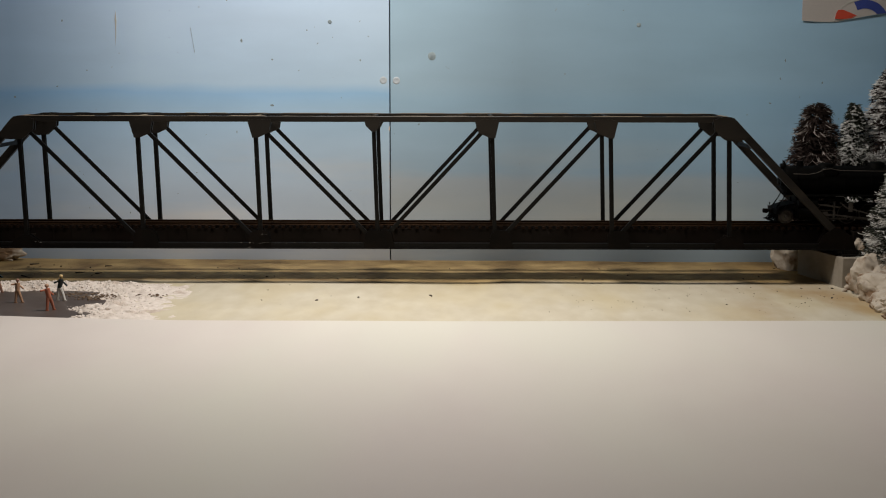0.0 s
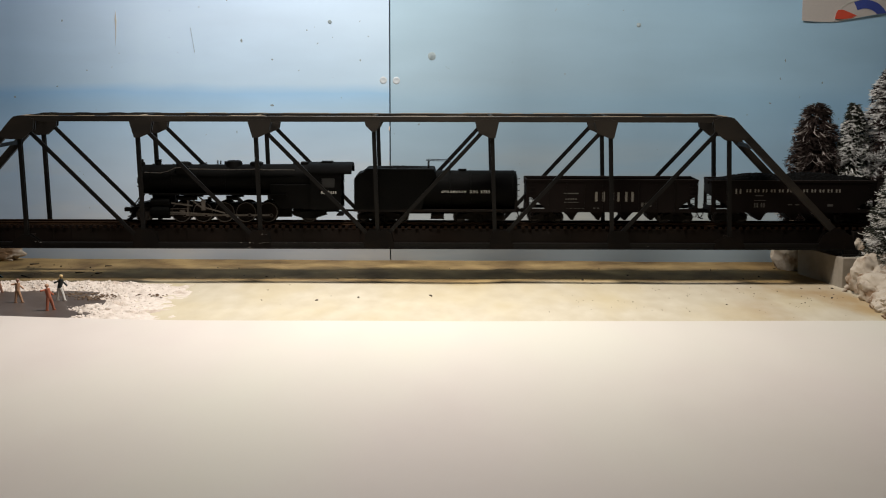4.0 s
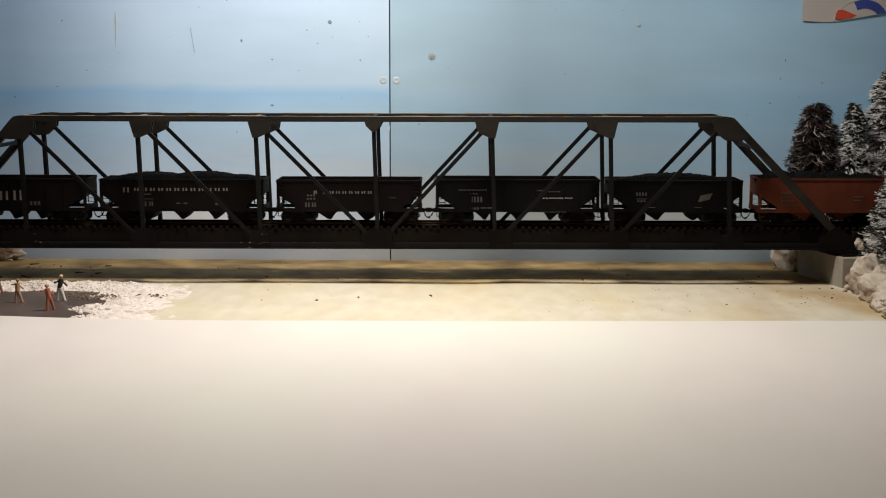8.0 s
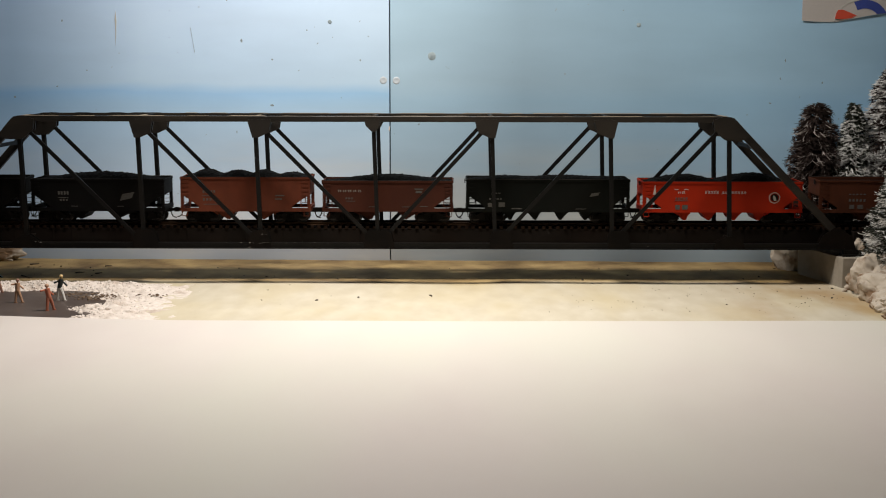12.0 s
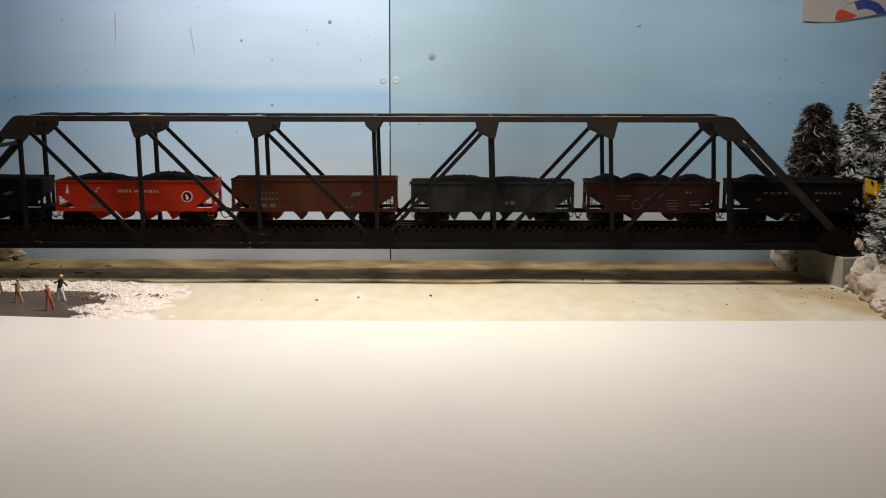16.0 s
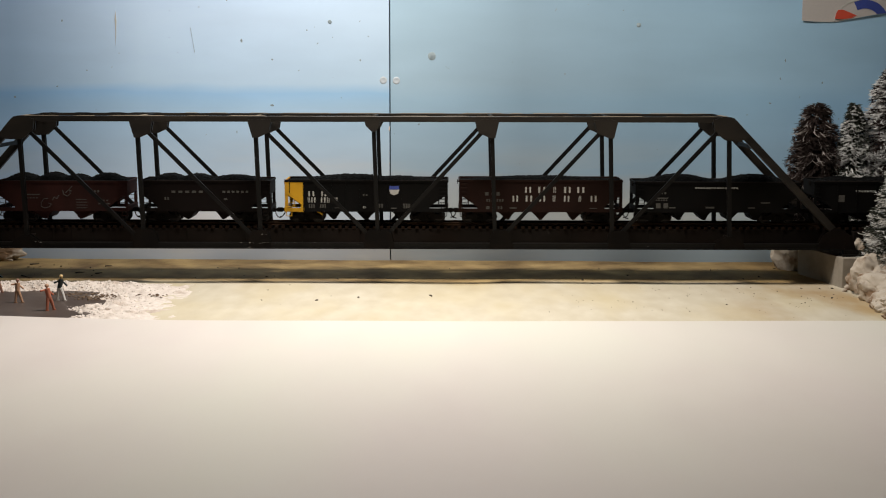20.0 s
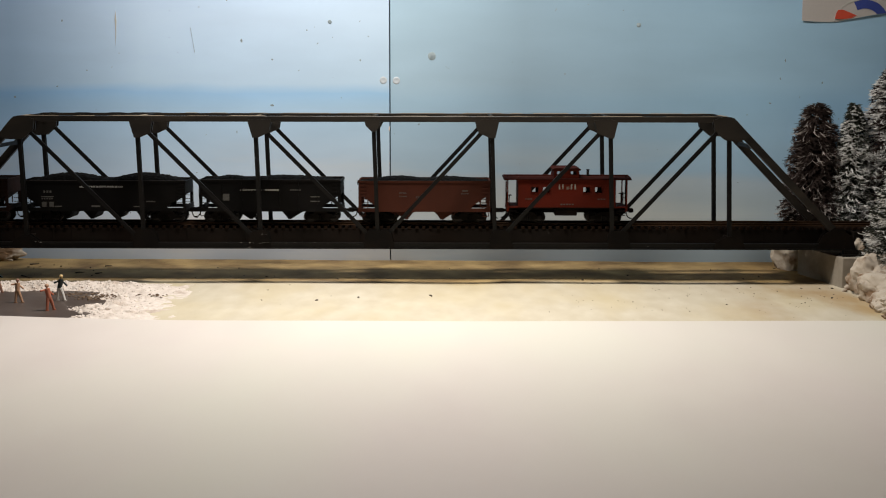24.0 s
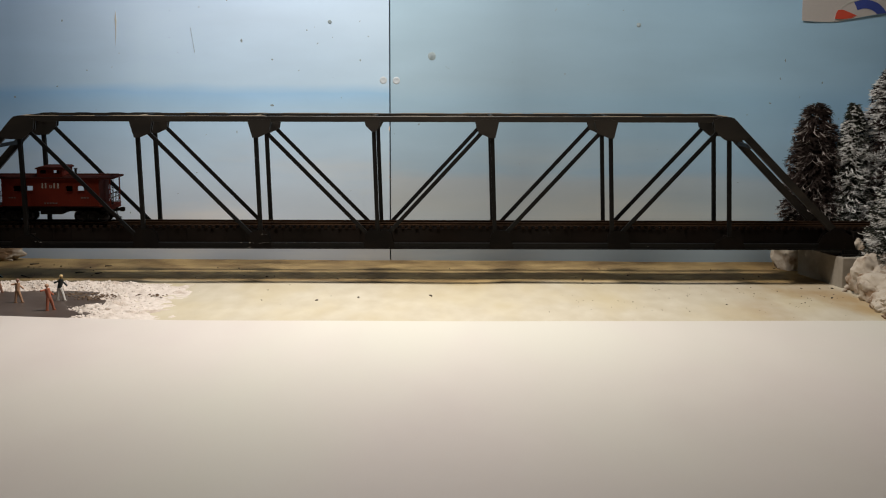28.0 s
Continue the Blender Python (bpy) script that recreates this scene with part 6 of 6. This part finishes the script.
def caboose():
    u0, u1 = 5604.0, 5825.0
    ca = car_thing("caboose", (u0 + u1) / 2, "red model caboose with cupola and end platforms", "caboose")
    h = (u1 - u0) * SPAN / 2

    def lx(v):
        return -h + (v - 660) * SPAN

    w = 0.0165
    zf, ze = side_z(367), side_z(318)
    wins = [(705, 717), (726, 738), (797, 809), (818, 830)]
    for s in (-1, 1):
        bm = bmesh.new()
        y0, y1 = sorted((s * w, s * (w - 0.0008)))
        # the far windows sit lower
        drop = 5.0 if s > 0 else 0.0
        zb, zt = side_z(341 + drop), side_z(330.5 + drop)
        box(bm, lx(682), lx(855), y0, y1, zf, zb)
        box(bm, lx(682), lx(855), y0, y1, zt, ze)
        edge = [682] + [v for p in wins for v in p] + [855]
        for a, b in zip(edge[::2], edge[1::2]):
            box(bm, lx(a), lx(b), y0, y1, zb, zt)
        for i in range(28):
            x = lx(682) + (lx(855) - lx(682)) * (i + 0.5) / 28
            box(bm, x - 0.00012, x + 0.00012, *sorted((s * w, s * (w + 0.00015))), zf, zb - 0.0004)
        part("side_wall", bm, M_CABOOSE, ca)
        for a, b in wins:
            bm = bmesh.new()
            y0, y1 = sorted((s * (w + 0.0005), s * (w - 0.0009)))
            for e in ((a - 0.8, a, 341.5, 330), (b, b + 0.8, 341.5, 330), (a, b, 331, 330), (a, b, 342, 341)):
                box(bm, lx(e[0]), lx(e[1]), y0, y1, side_z(e[2] + drop), side_z(e[3] + drop))
            part("window_frame", bm, M_CABOOSE, ca)
    for v in (682, 855):
        bm = bmesh.new()
        d = 0.0008
        x = lx(v)
        x0, x1 = (x, x + d) if v == 682 else (x - d, x)
        box(bm, x0, x1, -w + 0.0008, -0.0035, zf, ze + 0.002)
        box(bm, x0, x1, 0.0035, w - 0.0008, zf, ze + 0.002)
        box(bm, x0, x1, -0.0035, 0.0035, zf + 0.0225, ze + 0.002)
        part("end_wall", bm, M_CABOOSE, ca)
        bm = bmesh.new()
        box(bm, x0 + 0.0002, x1 - 0.0002, -0.0034, 0.0034, zf, zf + 0.0224)
        part("door", bm, M_CABOOSE, ca)
    bm = bmesh.new()
    n = 10
    arc = [(0.0180 * (2 * i / n - 1), ze + 0.0008 + 0.0014 * (1 - (2 * i / n - 1) ** 2)) for i in range(n + 1)]
    pts = arc + [(0.0180, ze - 0.0002), (-0.0180, ze - 0.0002)]
    a = [bm.verts.new((lx(656.5), y, z)) for y, z in pts]
    b = [bm.verts.new((lx(882), y, z)) for y, z in pts]
    bm.faces.new(a)
    bm.faces.new(b[::-1])
    for i in range(len(pts)):
        bm.faces.new((a[i], b[i], b[(i + 1) % len(pts)], a[(i + 1) % len(pts)]))
    part("roof", bm, M_CABROOF, ca)
    bm = bmesh.new()
    box(bm, lx(657), lx(881), -0.0030, 0.0030, ze + 0.0023, ze + 0.0028)
    part("roof_walk", bm, M_CABROOF, ca)
    bm = bmesh.new()
    zc0, zc1 = ze + 0.0006, side_z(301.5)
    cw = 0.0150
    for s in (-1, 1):
        y0, y1 = sorted((s * cw, s * (cw - 0.0008)))
        v0, v1 = (side_z(309.5), side_z(303.5)) if s < 0 else (side_z(313.5), side_z(306))
        box(bm, lx(745), lx(790), y0, y1, zc0, v0)
        box(bm, lx(745), lx(790), y0, y1, v1, zc1)
        for e0, e1 in ((745, 751), (761, 775), (785, 790)):
            box(bm, lx(e0), lx(e1), y0, y1, v0, v1)
    for v in (745, 788.4):
        box(bm, lx(v), lx(v + 1.6), -cw + 0.0008, cw - 0.0008, zc0, zc1)
    part("cupola", bm, M_CABOOSE, ca)
    bm = bmesh.new()
    prism(bm, [(lx(742.5), zc1 - 0.0002), (lx(792.5), zc1 - 0.0002), (lx(792.5), zc1 + 0.0008), (lx(788), zc1 + 0.0017), (lx(747), zc1 + 0.0017), (lx(742.5), zc1 + 0.0008)], -0.0160, 0.0160)
    part("cupola_roof", bm, M_CABROOF, ca)
    bm = bmesh.new()
    rod(bm, (lx(807.5), -0.004, ze + 0.001), (lx(807.5), -0.004, side_z(303)), 0.0011, 10)
    rod(bm, (lx(807.5), -0.004, side_z(303)), (lx(807.5), -0.004, side_z(301.5)), 0.0015, 10)
    part("stovepipe", bm, M_UNDER, ca)
    # end platforms with posts, rails, ladders and steps
    for s, v_in, v_out in ((-1, 682, 662), (1, 855, 876)):
        bm = bmesh.new()
        x0, x1 = sorted((lx(v_in), lx(v_out)))
        box(bm, x0, x1, -w, w, side_z(368), side_z(365.5))
        box(bm, *sorted((lx(v_out), lx(v_out - s * 4))), -w, w, side_z(374), side_z(365.5))
        part("platform", bm, M_CABOOSE, ca)
        for q in (-1, 1):
            bm = bmesh.new()
            xo = lx(v_out - s * 1.5)
            box(bm, xo - 0.0005, xo + 0.0005, q * (w - 0.001) - 0.0005, q * (w - 0.001) + 0.0005, side_z(366), ze)
            part("corner_post", bm, M_CABOOSE, ca)
            bm = bmesh.new()
            for k in range(3):
                box(bm, x0 + 0.0014 + 0.0006 * k, x1 - 0.0014, *sorted((q * (w - 0.0008 * k), q * (w - 0.0035))), side_z(374 + 4 * k), side_z(373 + 4 * k))
            part("step", bm, M_UNDER, ca)
        bm = bmesh.new()
        xo = lx(v_out - s * 1.5)
        for z in (side_z(345), side_z(353)):
            tube(bm, [(xo, -w + 0.001, z), (xo, w - 0.001, z)], 0.0003, 5)
        for y in (-0.011, -0.006, 0.006, 0.011):
            tube(bm, [(xo, y, side_z(366)), (xo, y, side_z(345))], 0.0003, 5)
        part("railing", bm, M_UNDER, ca)
        bm = bmesh.new()
        for y in (-0.0095, -0.0055):
            tube(bm, [(xo, y, side_z(366)), (xo, y, ze + 0.003)], 0.0003, 5)
        for k in range(9):
            z = side_z(364) + (ze - side_z(364)) * k / 8
            tube(bm, [(xo, -0.0095, z), (xo, -0.0055, z)], 0.00025, 4)
        part("ladder", bm, M_UNDER, ca)
        bm = bmesh.new()
        lathe(bm, [(-0.0003, 0.0020), (0.0, 0.0023), (0.0003, 0.0020)], 14, "Z", (lx(v_out - s * 5), 0.008 * s, side_z(347)))
        rod(bm, (lx(v_out - s * 5), 0.008 * s, side_z(366)), (lx(v_out - s * 5), 0.008 * s, side_z(347)), 0.0004, 6)
        part("brake_wheel", bm, M_UNDER, ca)
    bm = bmesh.new()
    box(bm, lx(664), lx(874), -0.004, 0.004, 0.0082, side_z(367))
    box(bm, lx(682), lx(855), -w + 0.001, w - 0.001, side_z(369.5), side_z(367))
    part("underframe", bm, M_UNDER, ca)
    bm = bmesh.new()
    box(bm, lx(748), lx(787), -w + 0.002, w - 0.002, side_z(382), side_z(370))
    part("battery_box", bm, M_UNDER, ca, bevel=0.0004)
    lettering(ca, [(754, 762, 326, 335, 1), (768, 772, 330, 335, 1), (775, 784, 326, 335, 1)], lx(0), -w - 0.0002, M_OLD)
    lettering(ca, [(757, 782, 360, 363, 5), (694, 708, 351, 353, 3), (823, 838, 351, 353, 3)], lx(0), -w - 0.0002, M_FAINT, "small_lettering")
    put_truck(ca, lx(700))
    put_truck(ca, lx(836))
    put_couplers(ca, h - 0.004)


caboose()


# ---- what moves ----
def motions():
    ts, gs = [t for t, g in GONE], [g * SPAN for t, g in GONE]

    def gone(t):
        """Smooth distance at any time: cubic between the listed times."""
        i = min(max(1, next((k for k, q in enumerate(ts) if q >= t), len(ts) - 1)), len(ts) - 1)
        a, b = ts[i - 1], ts[i]
        sp = [(gs[min(k + 1, len(gs) - 1)] - gs[max(k - 1, 0)]) / (ts[min(k + 1, len(ts) - 1)] - ts[max(k - 1, 0)]) for k in (i - 1, i)]
        s, d = (t - a) / (b - a), b - a
        return (2 * s ** 3 - 3 * s ** 2 + 1) * gs[i - 1] + (s ** 3 - 2 * s ** 2 + s) * d * sp[0] + (3 * s ** 2 - 2 * s ** 3) * gs[i] + (s ** 3 - s ** 2) * d * sp[1]

    steps = [k / 4 for k in range(113)]
    way = [gone(t) for t in steps]
    for car, x in CARS:
        walk(car, [(t, pose(x - g, TRACK_Y, RAIL_Z)) for t, g in zip(steps, way)])
    fast = [k / 15 for k in range(421)]
    far = [gone(t) for t in fast]
    turn = [math.degrees(-g / R_DRV) for g in far]
    for ob, x in zip(LOCO_PARTS["drivers"], DRV_X):
        walk(ob, [(t, pose(x, 0, R_DRV, 0, a, 0)) for t, a in zip(fast, turn)])
    ml = LOCO_PARTS["rod_length"]
    for s in (-1, 1):
        side, main, cross = [], [], []
        for t, a in zip(fast, turn):
            cx, cz_ = CRANK * math.cos(radians(a)), -CRANK * math.sin(radians(a))
            side.append((t, pose(cx, 0, R_DRV + cz_)))
            lift = math.asin(cz_ / ml)
            main.append((t, pose(DRV_X[2] + cx, 0, R_DRV + cz_, 0, -math.degrees(lift), 0)))
            cross.append((t, pose(DRV_X[2] + cx - ml * math.cos(lift), 0, R_DRV)))
        walk(LOCO_PARTS["side", s], side)
        walk(LOCO_PARTS["main", s], main)
        walk(LOCO_PARTS["cross", s], cross)
    each = [k / 30 for k in range(841)]
    run = [gone(t) for t in each]
    for ob, (x, y, z), r in WHEELS:
        walk(ob, [(t, pose(x, y, z, 0, math.degrees(-g / r), 0)) for t, g in zip(each, run)])


# ---- smaller things ----
def banner():
    """A printed cloth that hangs down over the backdrop; its print is plain shapes."""
    ob = thing("banner", "white cloth banner with red and blue shapes hung on the backdrop", "banner")

    def zlow(x):
        return 0.1905 - 0.0012 * math.sin((x - 0.28) * 70) + max(0.0, (x - 0.31)) * 0.12

    def cloth_y(x, z):
        return back_y(x) - 0.0016 - 0.0005 * math.sin(x * 90 + z * 12) - 0.0003 * math.sin(z * 60)

    bm = bmesh.new()
    n, rows = 40, 12
    grid = []
    for j in range(rows + 1):
        row = []
        for i in range(n + 1):
            x = 0.279 + 0.20 * i / n - 0.0015 * (j / rows)
            zl = zlow(x)
            z = zl + (0.42 - zl) * j / rows
            row.append((x, cloth_y(x, z), z))
        grid.append(row)
    fr = [[bm.verts.new(p) for p in r] for r in grid]
    bk = [[bm.verts.new((p[0], p[1] + 0.0004, p[2])) for p in r] for r in grid]
    for j in range(rows):
        for i in range(n):
            bm.faces.new((fr[j][i], fr[j][i + 1], fr[j + 1][i + 1], fr[j + 1][i]))
            bm.faces.new((bk[j][i], bk[j + 1][i], bk[j + 1][i + 1], bk[j][i + 1]))
    rim_f = fr[0] + [r[-1] for r in fr[1:]] + fr[-1][-2::-1] + [r[0] for r in fr[-2:0:-1]]
    rim_b = bk[0] + [r[-1] for r in bk[1:]] + bk[-1][-2::-1] + [r[0] for r in bk[-2:0:-1]]
    for i in range(len(rim_f)):
        bm.faces.new((rim_f[i], rim_b[i], rim_b[(i + 1) % len(rim_f)], rim_f[(i + 1) % len(rim_f)]))
    part("cloth", bm, M_CLOTH, ob, smooth=True)

    def ring(name, cx, cz, r0, r1, a0, a1, material):
        bm = bmesh.new()
        k = 24
        pts = []
        for i in range(k + 1):
            a = radians(a0 + (a1 - a0) * i / k)
            for r in (r0, r1):
                x, z = cx + r * math.cos(a), cz + r * math.sin(a)
                z = max(z, zlow(x) + 0.0003)
                pts.append(bm.verts.new((x, cloth_y(x, z) - 0.0004, z)))
        for i in range(k):
            bm.faces.new((pts[2 * i], pts[2 * i + 1], pts[2 * i + 3], pts[2 * i + 2]))
        part(name, bm, material, ob)

    ring("blue_arc", 0.3345, 0.1868, 0.0145, 0.0222, 18, 116, M_BBLUE)
    ring("cream_arc", 0.3300, 0.1860, 0.0222, 0.0236, 92, 172, M_CREAM)
    bm = bmesh.new()
    prism(bm, [(0.3085, 0.1922), (0.3092, 0.1965), (0.3110, 0.2000), (0.3150, 0.2002), (0.3215, 0.1978), (0.3280, 0.1950), (0.3225, 0.1928), (0.3140, 0.1918)],
          cloth_y(0.318, 0.196) - 0.0008, cloth_y(0.318, 0.196) + 0.0002)
    part("red_wedge", bm, M_BRED, ob)


banner()


def backdrop_marks():
    """Screw heads, scrapes and flecks on the painted board."""
    for x, z in ((-0.0985, 0.1365), (-0.0865, 0.1362)):
        bm = bmesh.new()
        lathe(bm, [(0.0, 0.0034), (-0.00025, 0.0031), (-0.0003, 0.0022), (-0.0001, 0.0012)], 18, "Y", (x, back_y(x), z))
        tagged(part("screw_head", bm, M_DOT, smooth=True), "painted-over screw head in the backdrop", "screw", "screw heads in the backdrop")
    for x, z, r in ((-0.0542, 0.1583, 0.0036), (-0.1470, 0.1890, 0.0018), (0.133, 0.1865, 0.0020)):
        bm = bmesh.new()
        k = 14
        pts = []
        for i in range(k):
            a = 2 * math.pi * i / k
            for q in (0.80, 1.0):
                rr = r * q * (1 + 0.18 * noise.noise(Vector((math.cos(a) * 2, math.sin(a) * 2, x * 50))))
                pts.append(bm.verts.new((x + rr * math.cos(a), back_y(x) - (0.0004 if q < 1 else 0.0001), z + rr * math.sin(a))))
        for i in range(k):
            j = (i + 1) % k
            bm.faces.new((pts[2 * i], pts[2 * i + 1], pts[2 * j + 1], pts[2 * j]))
        bm.faces.new(pts[0::2])
        tagged(part("paint_blister", bm, M_BLISTER, smooth=True), "small round grey paint blister on the backdrop", "blister", "paint blisters")
    rng = random.Random(8)
    bm = bmesh.new()
    fixed = [(-0.2007, 0.1134), (-0.4385, 0.1205), (0.2536, 0.1165), (-0.168, 0.1815), (-0.200, 0.155), (-0.1195, 0.1545), (-0.112, 0.176), (0.058, 0.200),
             (0.067, 0.1425), (0.266, 0.155), (0.262, 0.1385), (0.300, 0.135), (-0.066, 0.0965), (-0.1275, 0.102), (-0.228, 0.172)]
    for i in range(55):
        fixed.append((rng.uniform(-0.45, 0.36), rng.uniform(0.0, 0.21)))
    for i, (x, z) in enumerate(fixed):
        r = rng.uniform(0.0007, 0.0012) if i < 15 else rng.uniform(0.00025, 0.0007)
        m = Matrix.Translation((x, back_y(x), z)) @ Matrix.Rotation(rng.uniform(0, 3), 4, "Y") @ Matrix.Diagonal((r * rng.uniform(0.8, 2.0), 0.00008, r * rng.uniform(0.5, 1.0), 1))
        bmesh.ops.create_icosphere(bm, subdivisions=1, radius=1.0, matrix=m)
    tagged(part("paint_flecks", bm, M_SMUDGE), "small dark flecks on the painted backdrop", "flecks", kind="stuff")
    bm = bmesh.new()
    for z, r in ((0.0925, 0.0011), (0.0905, 0.0006), (0.0700, 0.0004), (0.0605, 0.0005), (0.0480, 0.0004), (0.0460, 0.0006), (0.0335, 0.0005), (0.0300, 0.0004), (0.0240, 0.0005), (-0.0030, 0.0008)):
        x = -0.0926 + rng.choice((-1, 1)) * 0.0007
        m = Matrix.Translation((x, back_y(x) - 0.0001, z)) @ Matrix.Diagonal((r * 0.6, 0.0002, r * rng.uniform(1.0, 2.4), 1))
        bmesh.ops.create_icosphere(bm, subdivisions=1, radius=1.0, matrix=m)
    tagged(part("joint_chips", bm, M_CRYSTAL), "white chips where paint broke off along the backdrop joint", "paint chips", kind="stuff")
    bm = bmesh.new()
    strut(bm, (-0.2745, back_y(-0.2745) - 0.0001, 0.1835), (-0.2712, back_y(-0.2712) - 0.0001, 0.1615), 0.0003, 0.0003)
    tagged(part("scratch", bm, M_SMUDGE), "thin dark vertical scratch on the backdrop", "scratch")
    bm = bmesh.new()
    prism(bm, [(-0.3436, 0.168), (-0.3428, 0.176), (-0.3420, 0.190), (-0.3428, 0.199), (-0.3437, 0.192), (-0.3433, 0.180)], back_y(-0.3445) - 0.0003, back_y(-0.3445) + 0.0003)
    tagged(part("cream_streak", bm, M_CREAM), "pale cream paint streak on the backdrop", "paint streak")


backdrop_marks()


def figurine(x, y, z, h, turn, colours, lean=0.0, arm=0.0, label=""):
    """A tiny painted plastic skater: one plain mesh."""
    bm = bmesh.new()

    def put(k, fn, *a):
        before = set(bm.faces)
        fn(bm, *a)
        for face in bm.faces:
            if face not in before:
                face.material_index = k
    hip, sh = 0.50 * h, 0.80 * h
    put(0, rod, (-0.09 * h, 0, 0.03 * h), (-0.03 * h, 0, hip), 0.045 * h, 8, 0.07 * h)
    put(0, rod, (0.17 * h, 0, 0.03 * h), (0.11 * h, 0, 0.27 * h), 0.045 * h, 8, 0.055 * h)
    put(0, rod, (0.11 * h, 0, 0.26 * h), (0.03 * h, 0, hip), 0.055 * h, 8, 0.07 * h)
    put(1, rod, (0, 0, hip - 0.02 * h), (lean * h, 0, sh), 0.085 * h, 10, 0.10 * h)
    put(1, rod, (lean * h, 0, sh - 0.03 * h), (lean * h - 0.26 * h, 0, sh - 0.16 * h + arm * h), 0.035 * h, 7)
    put(1, rod, (lean * h, 0, sh - 0.03 * h), (lean * h + 0.22 * h, 0, sh - 0.24 * h), 0.035 * h, 7)
    put(2, rod, (lean * h, 0, sh), (lean * h * 1.1, 0, sh + 0.05 * h), 0.03 * h, 7)
    put(2, lambda b: bmesh.ops.create_icosphere(b, subdivisions=2, radius=0.075 * h, matrix=Matrix.Translation((lean * h * 1.2, 0, 0.91 * h))))
    put(0, box, -0.14 * h, -0.02 * h, -0.03 * h, 0.03 * h, 0.0, 0.035 * h)
    put(0, box, 0.12 * h, 0.24 * h, -0.03 * h, 0.03 * h, 0.0, 0.035 * h)
    me = mesh_of("skater_figurine", bm, colours[0], True)
    me.materials.append(colours[1])
    me.materials.append(colours[2])
    tagged(part("skater_figurine", me, None, at=pose(x, y, z, 0, 0, turn)), label, "figurine", "toy skaters on the pond")


F_WHITE = mat("toy_white", (0.76, 0.74, 0.70), (0.84, 0.82, 0.78), 500, 0.5)
F_NAVY = mat("toy_dark_green", (0.012, 0.018, 0.018), (0.02, 0.03, 0.03), 500, 0.5)
F_ORANGE = mat("toy_orange", (0.42, 0.13, 0.075), (0.50, 0.17, 0.10), 500, 0.5)
F_TAN = mat("toy_tan", (0.45, 0.26, 0.16), (0.52, 0.31, 0.20), 500, 0.5)
F_BROWN = mat("toy_brown", (0.24, 0.12, 0.08), (0.30, 0.16, 0.11), 500, 0.5)
F_YELLOW = mat("toy_straw", (0.55, 0.38, 0.16), (0.62, 0.44, 0.20), 500, 0.5)
PZ = RIVER + 0.0009
figurine(-0.3365, -0.0835, PZ, 0.0208, 0, (F_WHITE, F_NAVY, F_YELLOW), 0.06, 0.02, "toy skater in white trousers and dark jacket")
figurine(-0.3325, -0.1235, PZ, 0.0205, 40, (F_ORANGE, F_ORANGE, F_TAN), -0.05, 0.10, "toy skater in an orange suit")
figurine(-0.3658, -0.0930, PZ, 0.0190, 10, (F_TAN, F_TAN, F_BROWN), 0.02, 0.10, "toy skater in brown and tan clothes")
figurine(-0.3965, -0.0500, PZ, 0.0212, 20, (F_BROWN, F_NAVY, F_TAN), 0.0, 0.0, "toy skater in a dark jacket")

motions()
